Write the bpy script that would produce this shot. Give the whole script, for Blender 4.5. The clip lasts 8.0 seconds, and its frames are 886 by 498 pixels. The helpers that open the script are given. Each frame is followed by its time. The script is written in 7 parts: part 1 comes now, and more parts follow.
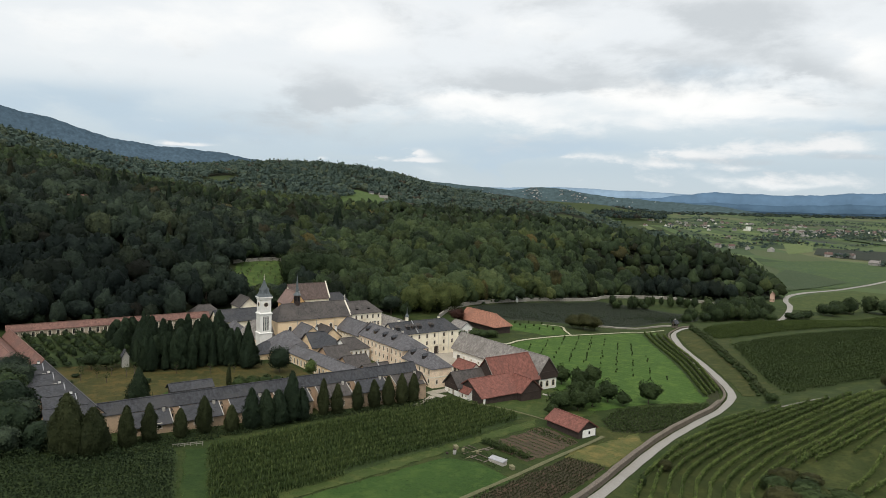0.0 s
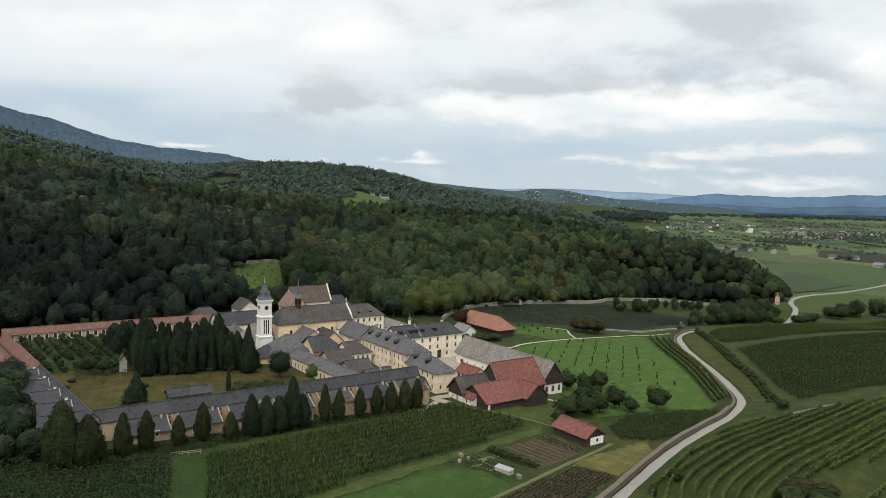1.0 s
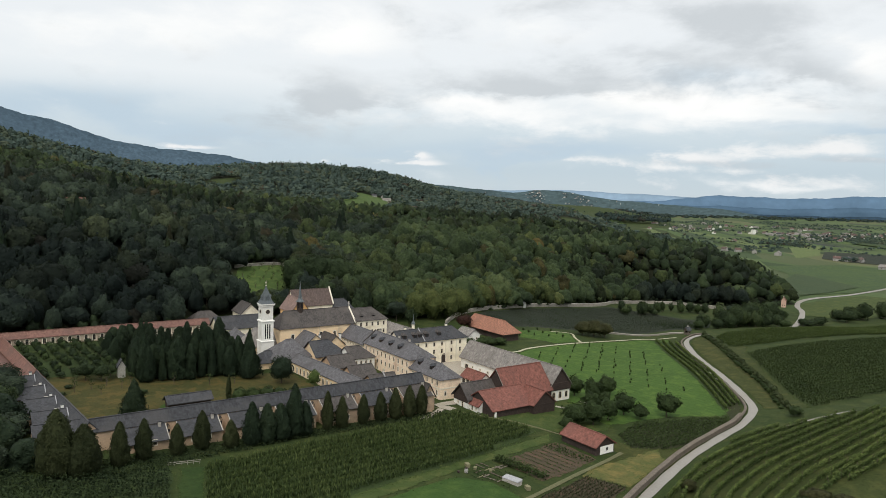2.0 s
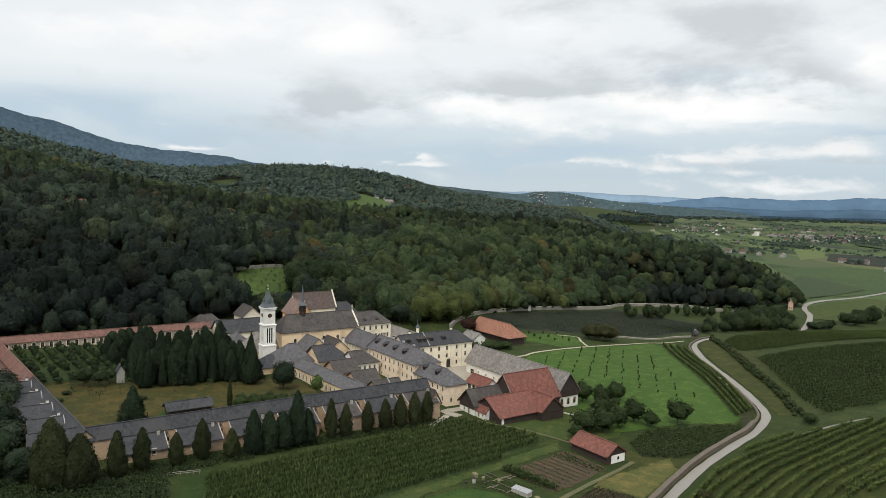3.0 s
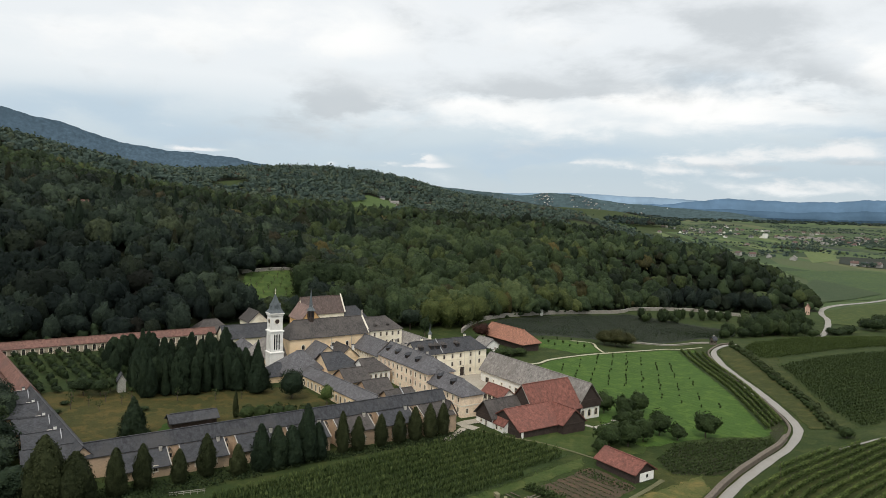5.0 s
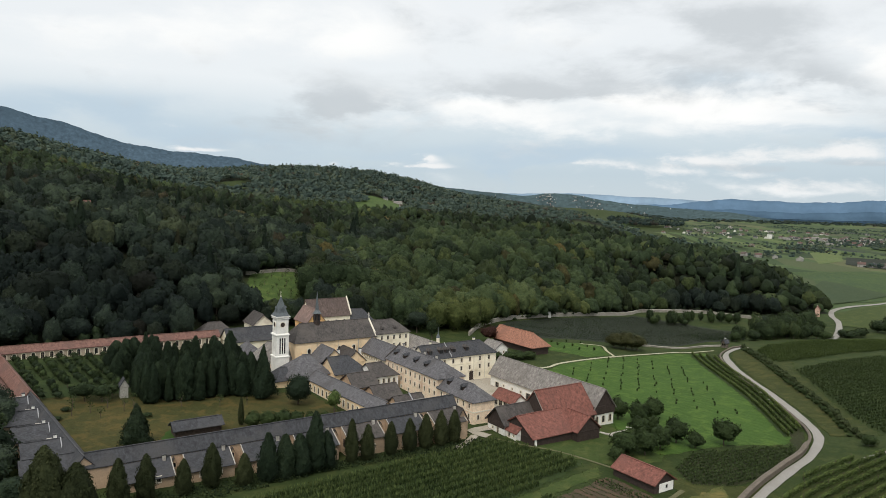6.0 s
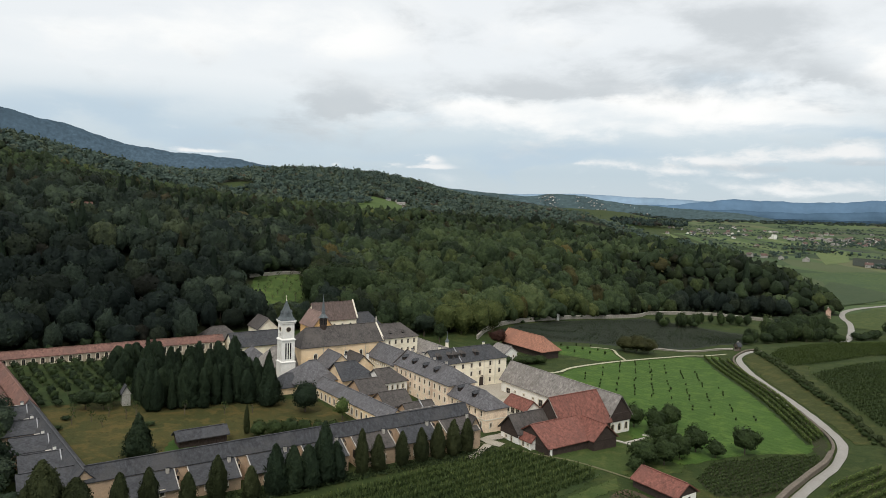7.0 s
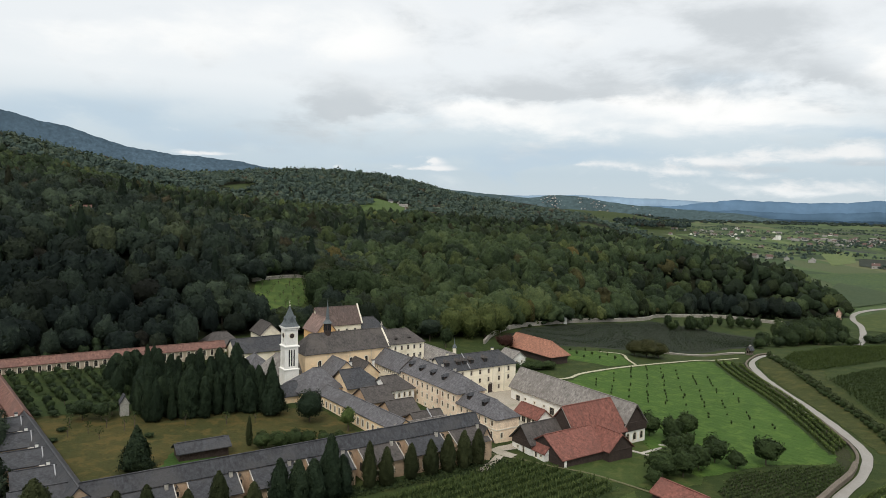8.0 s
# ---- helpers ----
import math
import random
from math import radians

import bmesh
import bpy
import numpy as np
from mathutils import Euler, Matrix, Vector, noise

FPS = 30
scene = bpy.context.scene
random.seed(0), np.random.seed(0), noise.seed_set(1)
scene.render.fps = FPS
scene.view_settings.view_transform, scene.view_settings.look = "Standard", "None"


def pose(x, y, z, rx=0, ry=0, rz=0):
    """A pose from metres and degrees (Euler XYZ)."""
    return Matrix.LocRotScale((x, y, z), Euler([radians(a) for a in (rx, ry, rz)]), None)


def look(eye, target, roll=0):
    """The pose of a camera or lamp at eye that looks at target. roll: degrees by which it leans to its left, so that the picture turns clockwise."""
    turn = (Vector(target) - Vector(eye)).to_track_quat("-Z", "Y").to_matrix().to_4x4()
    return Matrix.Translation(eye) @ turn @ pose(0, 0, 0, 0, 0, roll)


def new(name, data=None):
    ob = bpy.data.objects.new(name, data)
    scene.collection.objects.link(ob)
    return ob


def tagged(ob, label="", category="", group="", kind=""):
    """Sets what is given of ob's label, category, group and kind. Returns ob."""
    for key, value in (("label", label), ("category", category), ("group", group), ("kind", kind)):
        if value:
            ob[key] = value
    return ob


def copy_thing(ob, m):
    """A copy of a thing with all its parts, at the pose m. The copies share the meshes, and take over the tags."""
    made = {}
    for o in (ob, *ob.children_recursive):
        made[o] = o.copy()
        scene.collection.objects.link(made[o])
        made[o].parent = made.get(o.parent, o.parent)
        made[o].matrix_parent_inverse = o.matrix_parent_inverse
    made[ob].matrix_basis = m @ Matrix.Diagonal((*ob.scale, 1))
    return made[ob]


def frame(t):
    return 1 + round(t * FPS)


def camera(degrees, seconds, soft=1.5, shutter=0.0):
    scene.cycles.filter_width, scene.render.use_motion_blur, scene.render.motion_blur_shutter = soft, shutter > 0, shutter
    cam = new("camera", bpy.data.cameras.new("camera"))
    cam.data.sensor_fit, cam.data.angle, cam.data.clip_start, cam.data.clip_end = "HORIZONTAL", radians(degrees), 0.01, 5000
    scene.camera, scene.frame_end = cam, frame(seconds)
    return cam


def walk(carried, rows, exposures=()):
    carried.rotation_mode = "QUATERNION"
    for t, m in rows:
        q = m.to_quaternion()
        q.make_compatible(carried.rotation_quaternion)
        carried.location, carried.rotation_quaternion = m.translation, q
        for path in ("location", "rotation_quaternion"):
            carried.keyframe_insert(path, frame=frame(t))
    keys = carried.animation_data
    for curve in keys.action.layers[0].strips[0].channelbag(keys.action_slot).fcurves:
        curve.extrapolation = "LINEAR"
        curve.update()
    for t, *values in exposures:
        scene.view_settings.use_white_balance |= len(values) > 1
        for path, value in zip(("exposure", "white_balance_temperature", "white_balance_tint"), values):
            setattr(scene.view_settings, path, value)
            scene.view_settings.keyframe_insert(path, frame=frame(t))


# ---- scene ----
# camera: level flight towards the monastery, drifting left
cam = camera(65.0, 8.0, soft=0.5)
EYE = 70.0
ROWS = [
    (0.0, 0.0, 0.0, 70.0, 85.699, -1.496, 0.112),
    (0.5, -0.479, 2.341, 69.974, 85.747, -1.523, 0.147),
    (1.0, -1.048, 4.834, 70.05, 85.804, -1.531, 0.193),
    (1.5, -1.662, 7.407, 70.167, 85.863, -1.533, 0.249),
    (3.0, -3.702, 15.235, 70.449, 86.019, -1.569, 0.468),
    (3.5, -4.5, 17.848, 70.481, 86.056, -1.597, 0.553),
    (4.0, -5.402, 20.481, 70.491, 86.084, -1.628, 0.642),
    (4.5, -6.431, 23.16, 70.489, 86.104, -1.658, 0.734),
    (6.0, -10.331, 31.764, 70.554, 86.144, -1.681, 1.006),
    (6.5, -11.81, 34.916, 70.626, 86.163, -1.649, 1.09),
    (7.0, -13.257, 38.242, 70.718, 86.195, -1.59, 1.167),
    (7.5, -14.541, 41.749, 70.807, 86.246, -1.505, 1.237),
    (8.0, -15.483, 45.424, 70.856, 86.324, -1.397, 1.298),
]
walk(cam, [(t, pose(x, y, z, rx, ry, rz)) for t, x, y, z, rx, ry, rz in ROWS])

# world: overcast sky, broken cloud over a pale blue gap near the horizon
world = bpy.data.worlds.new("sky")
scene.world = world
world.use_nodes = True
wt = world.node_tree
wt.nodes.clear()


class Nodes:
    """Small helper to wire node trees."""

    def __init__(self, tree):
        self.tree = tree

    def add(self, kind, links=None, **props):
        n = self.tree.nodes.new(kind)
        for k, v in props.items():
            if k in ("operation", "blend_type", "data_type", "noise_dimensions", "feature", "sky_type", "interpolation_type", "attribute_name", "clamp"):
                if k == "operation":
                    n.operation = v
                elif k == "blend_type":
                    n.blend_type = v
                elif k == "data_type":
                    n.data_type = v
                elif k == "noise_dimensions":
                    n.noise_dimensions = v
                elif k == "feature":
                    n.feature = v
                elif k == "sky_type":
                    n.sky_type = v
                elif k == "interpolation_type":
                    n.interpolation_type = v
                elif k == "attribute_name":
                    n.attribute_name = v
                elif k == "clamp":
                    n.use_clamp = v
        for key, v in (links or {}).items():
            s = n.inputs[key]
            if isinstance(v, bpy.types.NodeSocket):
                self.tree.links.new(v, s)
            else:
                s.default_value = v
        return n

    def math(self, op, a, b=0.0, clamp=False):
        return self.add("ShaderNodeMath", {0: a, 1: b}, operation=op, clamp=clamp).outputs[0]

    def mix(self, f, a, b, blend="MIX"):
        n = self.tree.nodes.new("ShaderNodeMix")
        n.data_type = "RGBA"
        n.blend_type = blend
        for i, v in ((0, f), (6, a), (7, b)):
            if isinstance(v, bpy.types.NodeSocket):
                self.tree.links.new(v, n.inputs[i])
            else:
                n.inputs[i].default_value = (*v, 1.0) if i > 0 and len(v) == 3 else v
        return n.outputs[2]

    def ramp(self, fac, stops):
        n = self.tree.nodes.new("ShaderNodeValToRGB")
        self.tree.links.new(fac, n.inputs[0])
        e = n.color_ramp.elements
        while len(e) < len(stops):
            e.new(0.5)
        for k, (p, c) in zip(e, stops):
            k.position = p
            k.color = (*c, 1.0) if not isinstance(c, float) else (c, c, c, 1.0)
        return n.outputs[0]

    def noise(self, vec, scale, detail=4.0, rough=0.55, distort=0.0):
        n = self.add("ShaderNodeTexNoise", {"Scale": scale, "Detail": detail, "Roughness": rough, "Distortion": distort})
        if vec is not None:
            self.tree.links.new(vec, n.inputs["Vector"])
        return n.outputs[0]

    def smooth(self, v, lo, hi):
        n = self.tree.nodes.new("ShaderNodeMapRange")
        n.interpolation_type = "SMOOTHSTEP"
        self.tree.links.new(v, n.inputs[0])
        n.inputs[1].default_value, n.inputs[2].default_value = lo, hi
        return n.outputs[0]


SUN_EL, SUN_ROT = radians(52), radians(193)
g = Nodes(wt)
tc = wt.nodes.new("ShaderNodeTexCoord").outputs["Generated"]
xyz = g.add("ShaderNodeSeparateXYZ", {0: tc}).outputs
el = xyz[2]
sky = g.add("ShaderNodeTexSky", sky_type="NISHITA")
sky.sun_disc = False
sky.sun_elevation, sky.sun_rotation = SUN_EL, SUN_ROT
up = g.math("MAXIMUM", el, 0.0)
squash = g.add("ShaderNodeCombineXYZ", {0: xyz[0], 1: xyz[1], 2: g.math("MULTIPLY", el, 2.6)}).outputs[0]


def shifted(v, o):
    return g.add("ShaderNodeVectorMath", {0: v, 1: o}, operation="ADD").outputs[0]


low = g.noise(squash, 5.0, 10.0, 0.60, 0.2)
fold = g.noise(shifted(squash, (4.3, 1.7, 0.6)), 7.0, 9.0, 0.58, 0.3)
fine = g.noise(shifted(squash, (1.1, 8.2, 3.6)), 16.0, 8.0, 0.62, 0.2)
ahead = g.math("MAXIMUM", xyz[1], 0.05)
sx = g.math("ADD", g.math("DIVIDE", xyz[0], ahead), g.math("MULTIPLY", g.math("SUBTRACT", low, 0.5), 0.26))
sz = g.math("ADD", g.math("DIVIDE", el, ahead), g.math("MULTIPLY", g.math("SUBTRACT", fold, 0.5), 0.085))
tx = g.math("ADD", g.math("DIVIDE", xyz[0], ahead), g.math("MULTIPLY", g.math("SUBTRACT", fine, 0.5), 0.09))
tz = g.math("ADD", g.math("DIVIDE", el, ahead), g.math("MULTIPLY", g.math("SUBTRACT", fold, 0.5), 0.016))


def heap(x, z, x0, z0, wx, wz, amount, flat=1.0, soft=False):
    """A heap of cloud at a place in the sky; flat over 1 sharpens its base."""
    p = g.math("DIVIDE", g.math("SUBTRACT", x, x0), wx)
    q = g.math("DIVIDE", g.math("SUBTRACT", z, z0), wz)
    if flat > 1:
        q = g.math("MAXIMUM", q, g.math("MULTIPLY", q, -flat))
    d = g.math("ADD", g.math("MULTIPLY", p, p), g.math("MULTIPLY", q, q))
    if soft:
        e = g.math("ADD", 1.0, g.math("MULTIPLY", d, 0.55))
        return g.math("DIVIDE", amount, g.math("MULTIPLY", e, e))
    return g.math("DIVIDE", amount, g.math("ADD", 1.0, g.math("MULTIPLY", d, d)))


def heaps(x, z, start, spots, soft=False):
    v = start
    for spot in spots:
        v = g.math("ADD", v, heap(x, z, *spot, soft=soft))
    return v


# pale blue air near the horizon, white overcast higher up
air = g.ramp(up, [(0.0, (0.58, 0.67, 0.73)), (0.045, (0.52, 0.62, 0.70)), (0.10, (0.64, 0.72, 0.77)), (0.16, (0.87, 0.90, 0.91)), (0.30, (0.91, 0.93, 0.935)), (0.5, (0.98, 1.0, 1.0)), (1.0, (1.22, 1.25, 1.26))])
blue = g.mix(0.12, air, g.add("ShaderNodeMix", {6: sky.outputs[0], 7: (0.1, 0.1, 0.1, 1), 0: 1.0}, data_type="RGBA", blend_type="MULTIPLY").outputs[2])
gap = heaps(sx, sz, g.math("MULTIPLY", g.math("SUBTRACT", fold, 0.60), 1.3), ((-0.56, 0.125, 0.22, 0.030, 1.0), (-0.36, 0.088, 0.16, 0.016, 0.7), (0.17, 0.075, 0.13, 0.020, 0.9), (-0.02, 0.062, 0.22, 0.016, 0.6), (0.36, 0.186, 0.085, 0.020, 0.75), (0.62, 0.118, 0.09, 0.012, 0.9), (0.44, 0.115, 0.12, 0.010, 0.5)), True)
clouds = g.mix(g.math("MULTIPLY", g.smooth(gap, 0.1, 0.95), 0.9), blue, (0.50, 0.615, 0.71))
white = heaps(sx, sz, g.math("MULTIPLY", g.math("SUBTRACT", low, 0.58), 2.2), ((-0.45, 0.235, 0.26, 0.045, 0.9), (-0.16, 0.222, 0.10, 0.028, 1.0), (0.02, 0.135, 0.10, 0.016, 0.8), (0.32, 0.145, 0.14, 0.015, 0.9), (0.60, 0.205, 0.05, 0.030, 1.1), (0.47, 0.155, 0.10, 0.012, 0.7), (0.16, 0.235, 0.09, 0.020, 0.6), (0.49, 0.030, 0.13, 0.012, 0.8), (0.15, 0.112, 0.24, 0.018, 0.75), (0.42, 0.128, 0.18, 0.016, 0.7)), True)
clouds = g.mix(g.smooth(white, 0.05, 1.15), clouds, (0.96, 0.965, 0.955))
body = g.math("MULTIPLY", g.math("SUBTRACT", g.math("ADD", g.math("MULTIPLY", fold, 0.6), g.math("MULTIPLY", low, 0.5)), 0.535), 4.0)
grey = heaps(sx, sz, body, ((-0.14, 0.128, 0.085, 0.032, 1.25, 2.6), (-0.21, 0.140, 0.05, 0.022, 0.5), (0.10, 0.165, 0.14, 0.020, 0.75, 2.2), (0.21, 0.160, 0.05, 0.022, 0.4, 2.0), (0.36, 0.196, 0.10, 0.020, 0.45), (0.50, 0.183, 0.065, 0.028, 1.15, 2.6), (0.42, 0.262, 0.13, 0.030, 0.85), (0.27, 0.215, 0.08, 0.016, 0.35), (0.56, 0.100, 0.10, 0.010, 0.55), (-0.30, 0.17, 0.10, 0.02, 0.25)), True)
grey = g.math("MULTIPLY", grey, g.math("ADD", 0.50, g.math("MULTIPLY", fine, 1.0)))
grey = g.math("MULTIPLY", g.smooth(grey, 0.05, 1.2), g.smooth(up, 0.03, 0.10))
clouds = g.mix(g.math("MULTIPLY", grey, 0.72), clouds, (0.505, 0.545, 0.575))
# small heaps low over the hills, grey beneath
under = heaps(tx, tz, g.math("MULTIPLY", g.math("SUBTRACT", fine, 0.60), 2.0), ((0.40, 0.060, 0.14, 0.007, 0.9), (0.57, 0.073, 0.09, 0.006, 0.9), (0.47, 0.047, 0.05, 0.004, 0.7), (-0.44, 0.098, 0.05, 0.004, 0.4)))
clouds = g.mix(g.math("MULTIPLY", g.math("MULTIPLY", g.smooth(under, 0.3, 1.0), g.smooth(up, 0.02, 0.05)), 0.6), clouds, (0.52, 0.57, 0.61))
puff = heaps(tx, tz, g.math("MULTIPLY", g.math("SUBTRACT", fine, 0.56), 2.4), ((-0.034, 0.050, 0.034, 0.0055, 1.2, 1.8), (-0.030, 0.061, 0.012, 0.0045, 1.0), (-0.365, 0.066, 0.040, 0.0055, 1.15, 2.0), (-0.182, 0.050, 0.013, 0.005, 1.0, 2.0), (-0.62, 0.092, 0.03, 0.005, 0.8), (-0.42, 0.098, 0.05, 0.007, 0.6), (0.345, 0.068, 0.05, 0.014, 0.95, 2.0), (0.45, 0.074, 0.06, 0.013, 0.8, 2.0), (0.565, 0.084, 0.08, 0.017, 1.1, 2.2), (0.20, 0.060, 0.035, 0.006, 0.55, 1.6), (0.36, 0.052, 0.14, 0.006, 0.5), (0.50, 0.036, 0.14, 0.012, 0.9), (0.27, 0.055, 0.05, 0.008, 0.5), (-0.09, 0.053, 0.012, 0.003, 0.6)), True)
puff = g.math("MULTIPLY", g.smooth(puff, 0.20, 1.1), g.smooth(up, 0.0, 0.02))
clouds = g.mix(g.math("MULTIPLY", puff, 0.8), clouds, (0.91, 0.905, 0.895))
bg = g.add("ShaderNodeBackground", {0: clouds, 1: 1.05})
out = wt.nodes.new("ShaderNodeOutputWorld")
wt.links.new(bg.outputs[0], out.inputs[0])

sun = bpy.data.lights.new("sun", "SUN")
sun.energy, sun.angle, sun.color = 1.75, radians(16), (1.0, 0.96, 0.9)
sun_ob = new("sun", sun)
sun_ob.matrix_world = look((0, 0, 300), (-110 * math.sin(SUN_ROT), -110 * math.cos(SUN_ROT), 300 - 110 * math.tan(SUN_EL)))
scene.view_settings.exposure = 0.0


# ---- materials ----
def material(name, base, rough=0.8, metal=0.0, vary=0.25, grain=1.0, stain=0.12, bump=0.2, second=None, spec=0.3, tint=False):
    """A surface with grain and stains at two scales, in metres."""
    m = bpy.data.materials.new(name)
    m.use_nodes = True
    t = m.node_tree
    n = Nodes(t)
    b = t.nodes["Principled BSDF"]
    pos = t.nodes.new("ShaderNodeTexCoord").outputs["Object"]
    fine = n.noise(pos, grain * 2.2, 5.0, 0.65)
    wide = n.noise(pos, stain, 4.0, 0.6)
    dark = tuple(c * (1 - vary) for c in base)
    light = tuple(min(c * (1 + vary), 0.95) for c in base)
    col = n.ramp(fine, [(0.3, dark), (0.7, light)])
    other = second or tuple(c * (1 - vary * 1.4) for c in base)
    col = n.mix(n.math("MULTIPLY", n.smooth(wide, 0.45, 0.75), 0.75), col, other)
    if tint:
        rnd = n.add("ShaderNodeObjectInfo").outputs["Random"]
        col = n.mix(0.5, col, n.ramp(rnd, [(0.0, dark), (1.0, light)]))
    t.links.new(col, b.inputs["Base Color"])
    b.inputs["Roughness"].default_value = rough
    b.inputs["Metallic"].default_value = metal
    b.inputs["Specular IOR Level"].default_value = spec
    if bump:
        bp = n.add("ShaderNodeBump", {"Height": fine, "Strength": bump, "Distance": 0.05})
        t.links.new(bp.outputs[0], b.inputs["Normal"])
    return m


def roof_material(name, base, second, row=0.35, spec=0.3):
    """Slates or tiles in courses, streaked and patched with lichen."""
    m = bpy.data.materials.new(name)
    m.use_nodes = True
    t = m.node_tree
    n = Nodes(t)
    b = t.nodes["Principled BSDF"]
    pos = t.nodes.new("ShaderNodeTexCoord").outputs["Object"]
    xyz = n.add("ShaderNodeSeparateXYZ", {0: pos}).outputs
    streak = n.noise(n.add("ShaderNodeVectorMath", {0: pos, 1: (1.4, 1.4, 0.16)}, operation="MULTIPLY").outputs[0], 1.0, 4.0, 0.6)
    patch = n.noise(pos, 0.16, 5.0, 0.62)
    fine = n.noise(pos, 3.0, 3.0, 0.6)
    col = n.ramp(streak, [(0.28, tuple(c * 0.42 for c in base)), (0.50, base), (0.72, tuple(c * 1.75 for c in base))])
    col = n.mix(n.smooth(patch, 0.45, 0.70), col, second)
    wash = n.noise(n.add("ShaderNodeVectorMath", {0: pos, 1: (0.5, 0.5, 0.05)}, operation="MULTIPLY").outputs[0], 1.0, 3.0, 0.65)
    col = n.mix(n.math("MULTIPLY", n.smooth(wash, 0.52, 0.75), 0.32), col, tuple(min(c * 2.0, 0.6) for c in base))
    col = n.mix(0.25, col, n.ramp(fine, [(0.35, tuple(c * 0.5 for c in base)), (0.65, tuple(c * 1.5 for c in base))]))
    t.links.new(col, b.inputs["Base Color"])
    b.inputs["Roughness"].default_value = 0.72
    b.inputs["Specular IOR Level"].default_value = spec
    wave = n.math("FRACT", n.math("DIVIDE", xyz[2], row * 0.6))
    bp = n.add("ShaderNodeBump", {"Height": n.math("ADD", n.math("MULTIPLY", wave, 0.6), fine), "Strength": 0.8, "Distance": 0.07})
    t.links.new(bp.outputs[0], b.inputs["Normal"])
    return m


def leaf_material(name, dark, mid, light, autumn=None, patch=0.03, grain=0.9):
    """Foliage: each crown has its own green, broken into sprays of leaves that let some light through."""
    m = bpy.data.materials.new(name)
    m.use_nodes = True
    t = m.node_tree
    n = Nodes(t)
    b = t.nodes["Principled BSDF"]
    geo = n.add("ShaderNodeNewGeometry").outputs
    pos = geo["Position"]
    tone = n.add("ShaderNodeAttribute", attribute_name="tone").outputs["Fac"]
    rnd = n.add("ShaderNodeObjectInfo").outputs["Random"]
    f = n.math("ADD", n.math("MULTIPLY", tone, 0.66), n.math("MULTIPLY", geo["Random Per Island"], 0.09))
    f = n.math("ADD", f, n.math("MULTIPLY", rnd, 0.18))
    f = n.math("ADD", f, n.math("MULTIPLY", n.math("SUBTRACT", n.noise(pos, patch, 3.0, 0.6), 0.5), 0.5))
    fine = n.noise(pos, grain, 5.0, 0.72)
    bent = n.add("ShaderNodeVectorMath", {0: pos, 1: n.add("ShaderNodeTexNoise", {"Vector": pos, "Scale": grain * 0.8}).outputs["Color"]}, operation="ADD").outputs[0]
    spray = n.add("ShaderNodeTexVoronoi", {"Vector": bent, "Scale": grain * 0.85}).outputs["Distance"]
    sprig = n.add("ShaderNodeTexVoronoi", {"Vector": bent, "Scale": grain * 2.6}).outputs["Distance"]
    # noise and sprig cells paint self-shadow between leaf clumps into the colour
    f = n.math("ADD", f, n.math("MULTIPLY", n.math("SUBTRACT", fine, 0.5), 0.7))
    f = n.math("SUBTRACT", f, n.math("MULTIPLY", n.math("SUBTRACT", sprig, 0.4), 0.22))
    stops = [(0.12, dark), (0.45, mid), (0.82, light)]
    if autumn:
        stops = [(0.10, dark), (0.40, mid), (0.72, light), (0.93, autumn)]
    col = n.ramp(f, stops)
    hue = n.add("ShaderNodeAttribute", attribute_name="hue").outputs["Fac"]
    col = n.mix(n.smooth(hue, 0.70, 0.80), col, n.mix(1.0, col, (1.16, 1.04, 0.86), "MULTIPLY"))
    col = n.mix(n.smooth(hue, 0.955, 0.975), col, n.mix(1.0, col, (1.10, 0.76, 0.80), "MULTIPLY"))
    t.links.new(col, b.inputs["Base Color"])
    b.inputs["Roughness"].default_value = 0.8
    b.inputs["Specular IOR Level"].default_value = 0.12
    tall = n.math("SUBTRACT", n.math("MULTIPLY", fine, 0.5), n.math("ADD", n.math("MULTIPLY", spray, 1.0), n.math("MULTIPLY", sprig, 0.4)))
    bp = n.add("ShaderNodeBump", {"Height": tall, "Strength": 0.5, "Distance": 0.6 / grain})
    t.links.new(bp.outputs[0], b.inputs["Normal"])
    tl = n.add("ShaderNodeBsdfTranslucent", {0: n.mix(0.35, col, (0.09, 0.12, 0.02))})
    ms = n.add("ShaderNodeMixShader", {0: 0.16, 1: b.outputs[0], 2: tl.outputs[0]})
    t.links.new(ms.outputs[0], t.nodes["Material Output"].inputs[0])
    return m


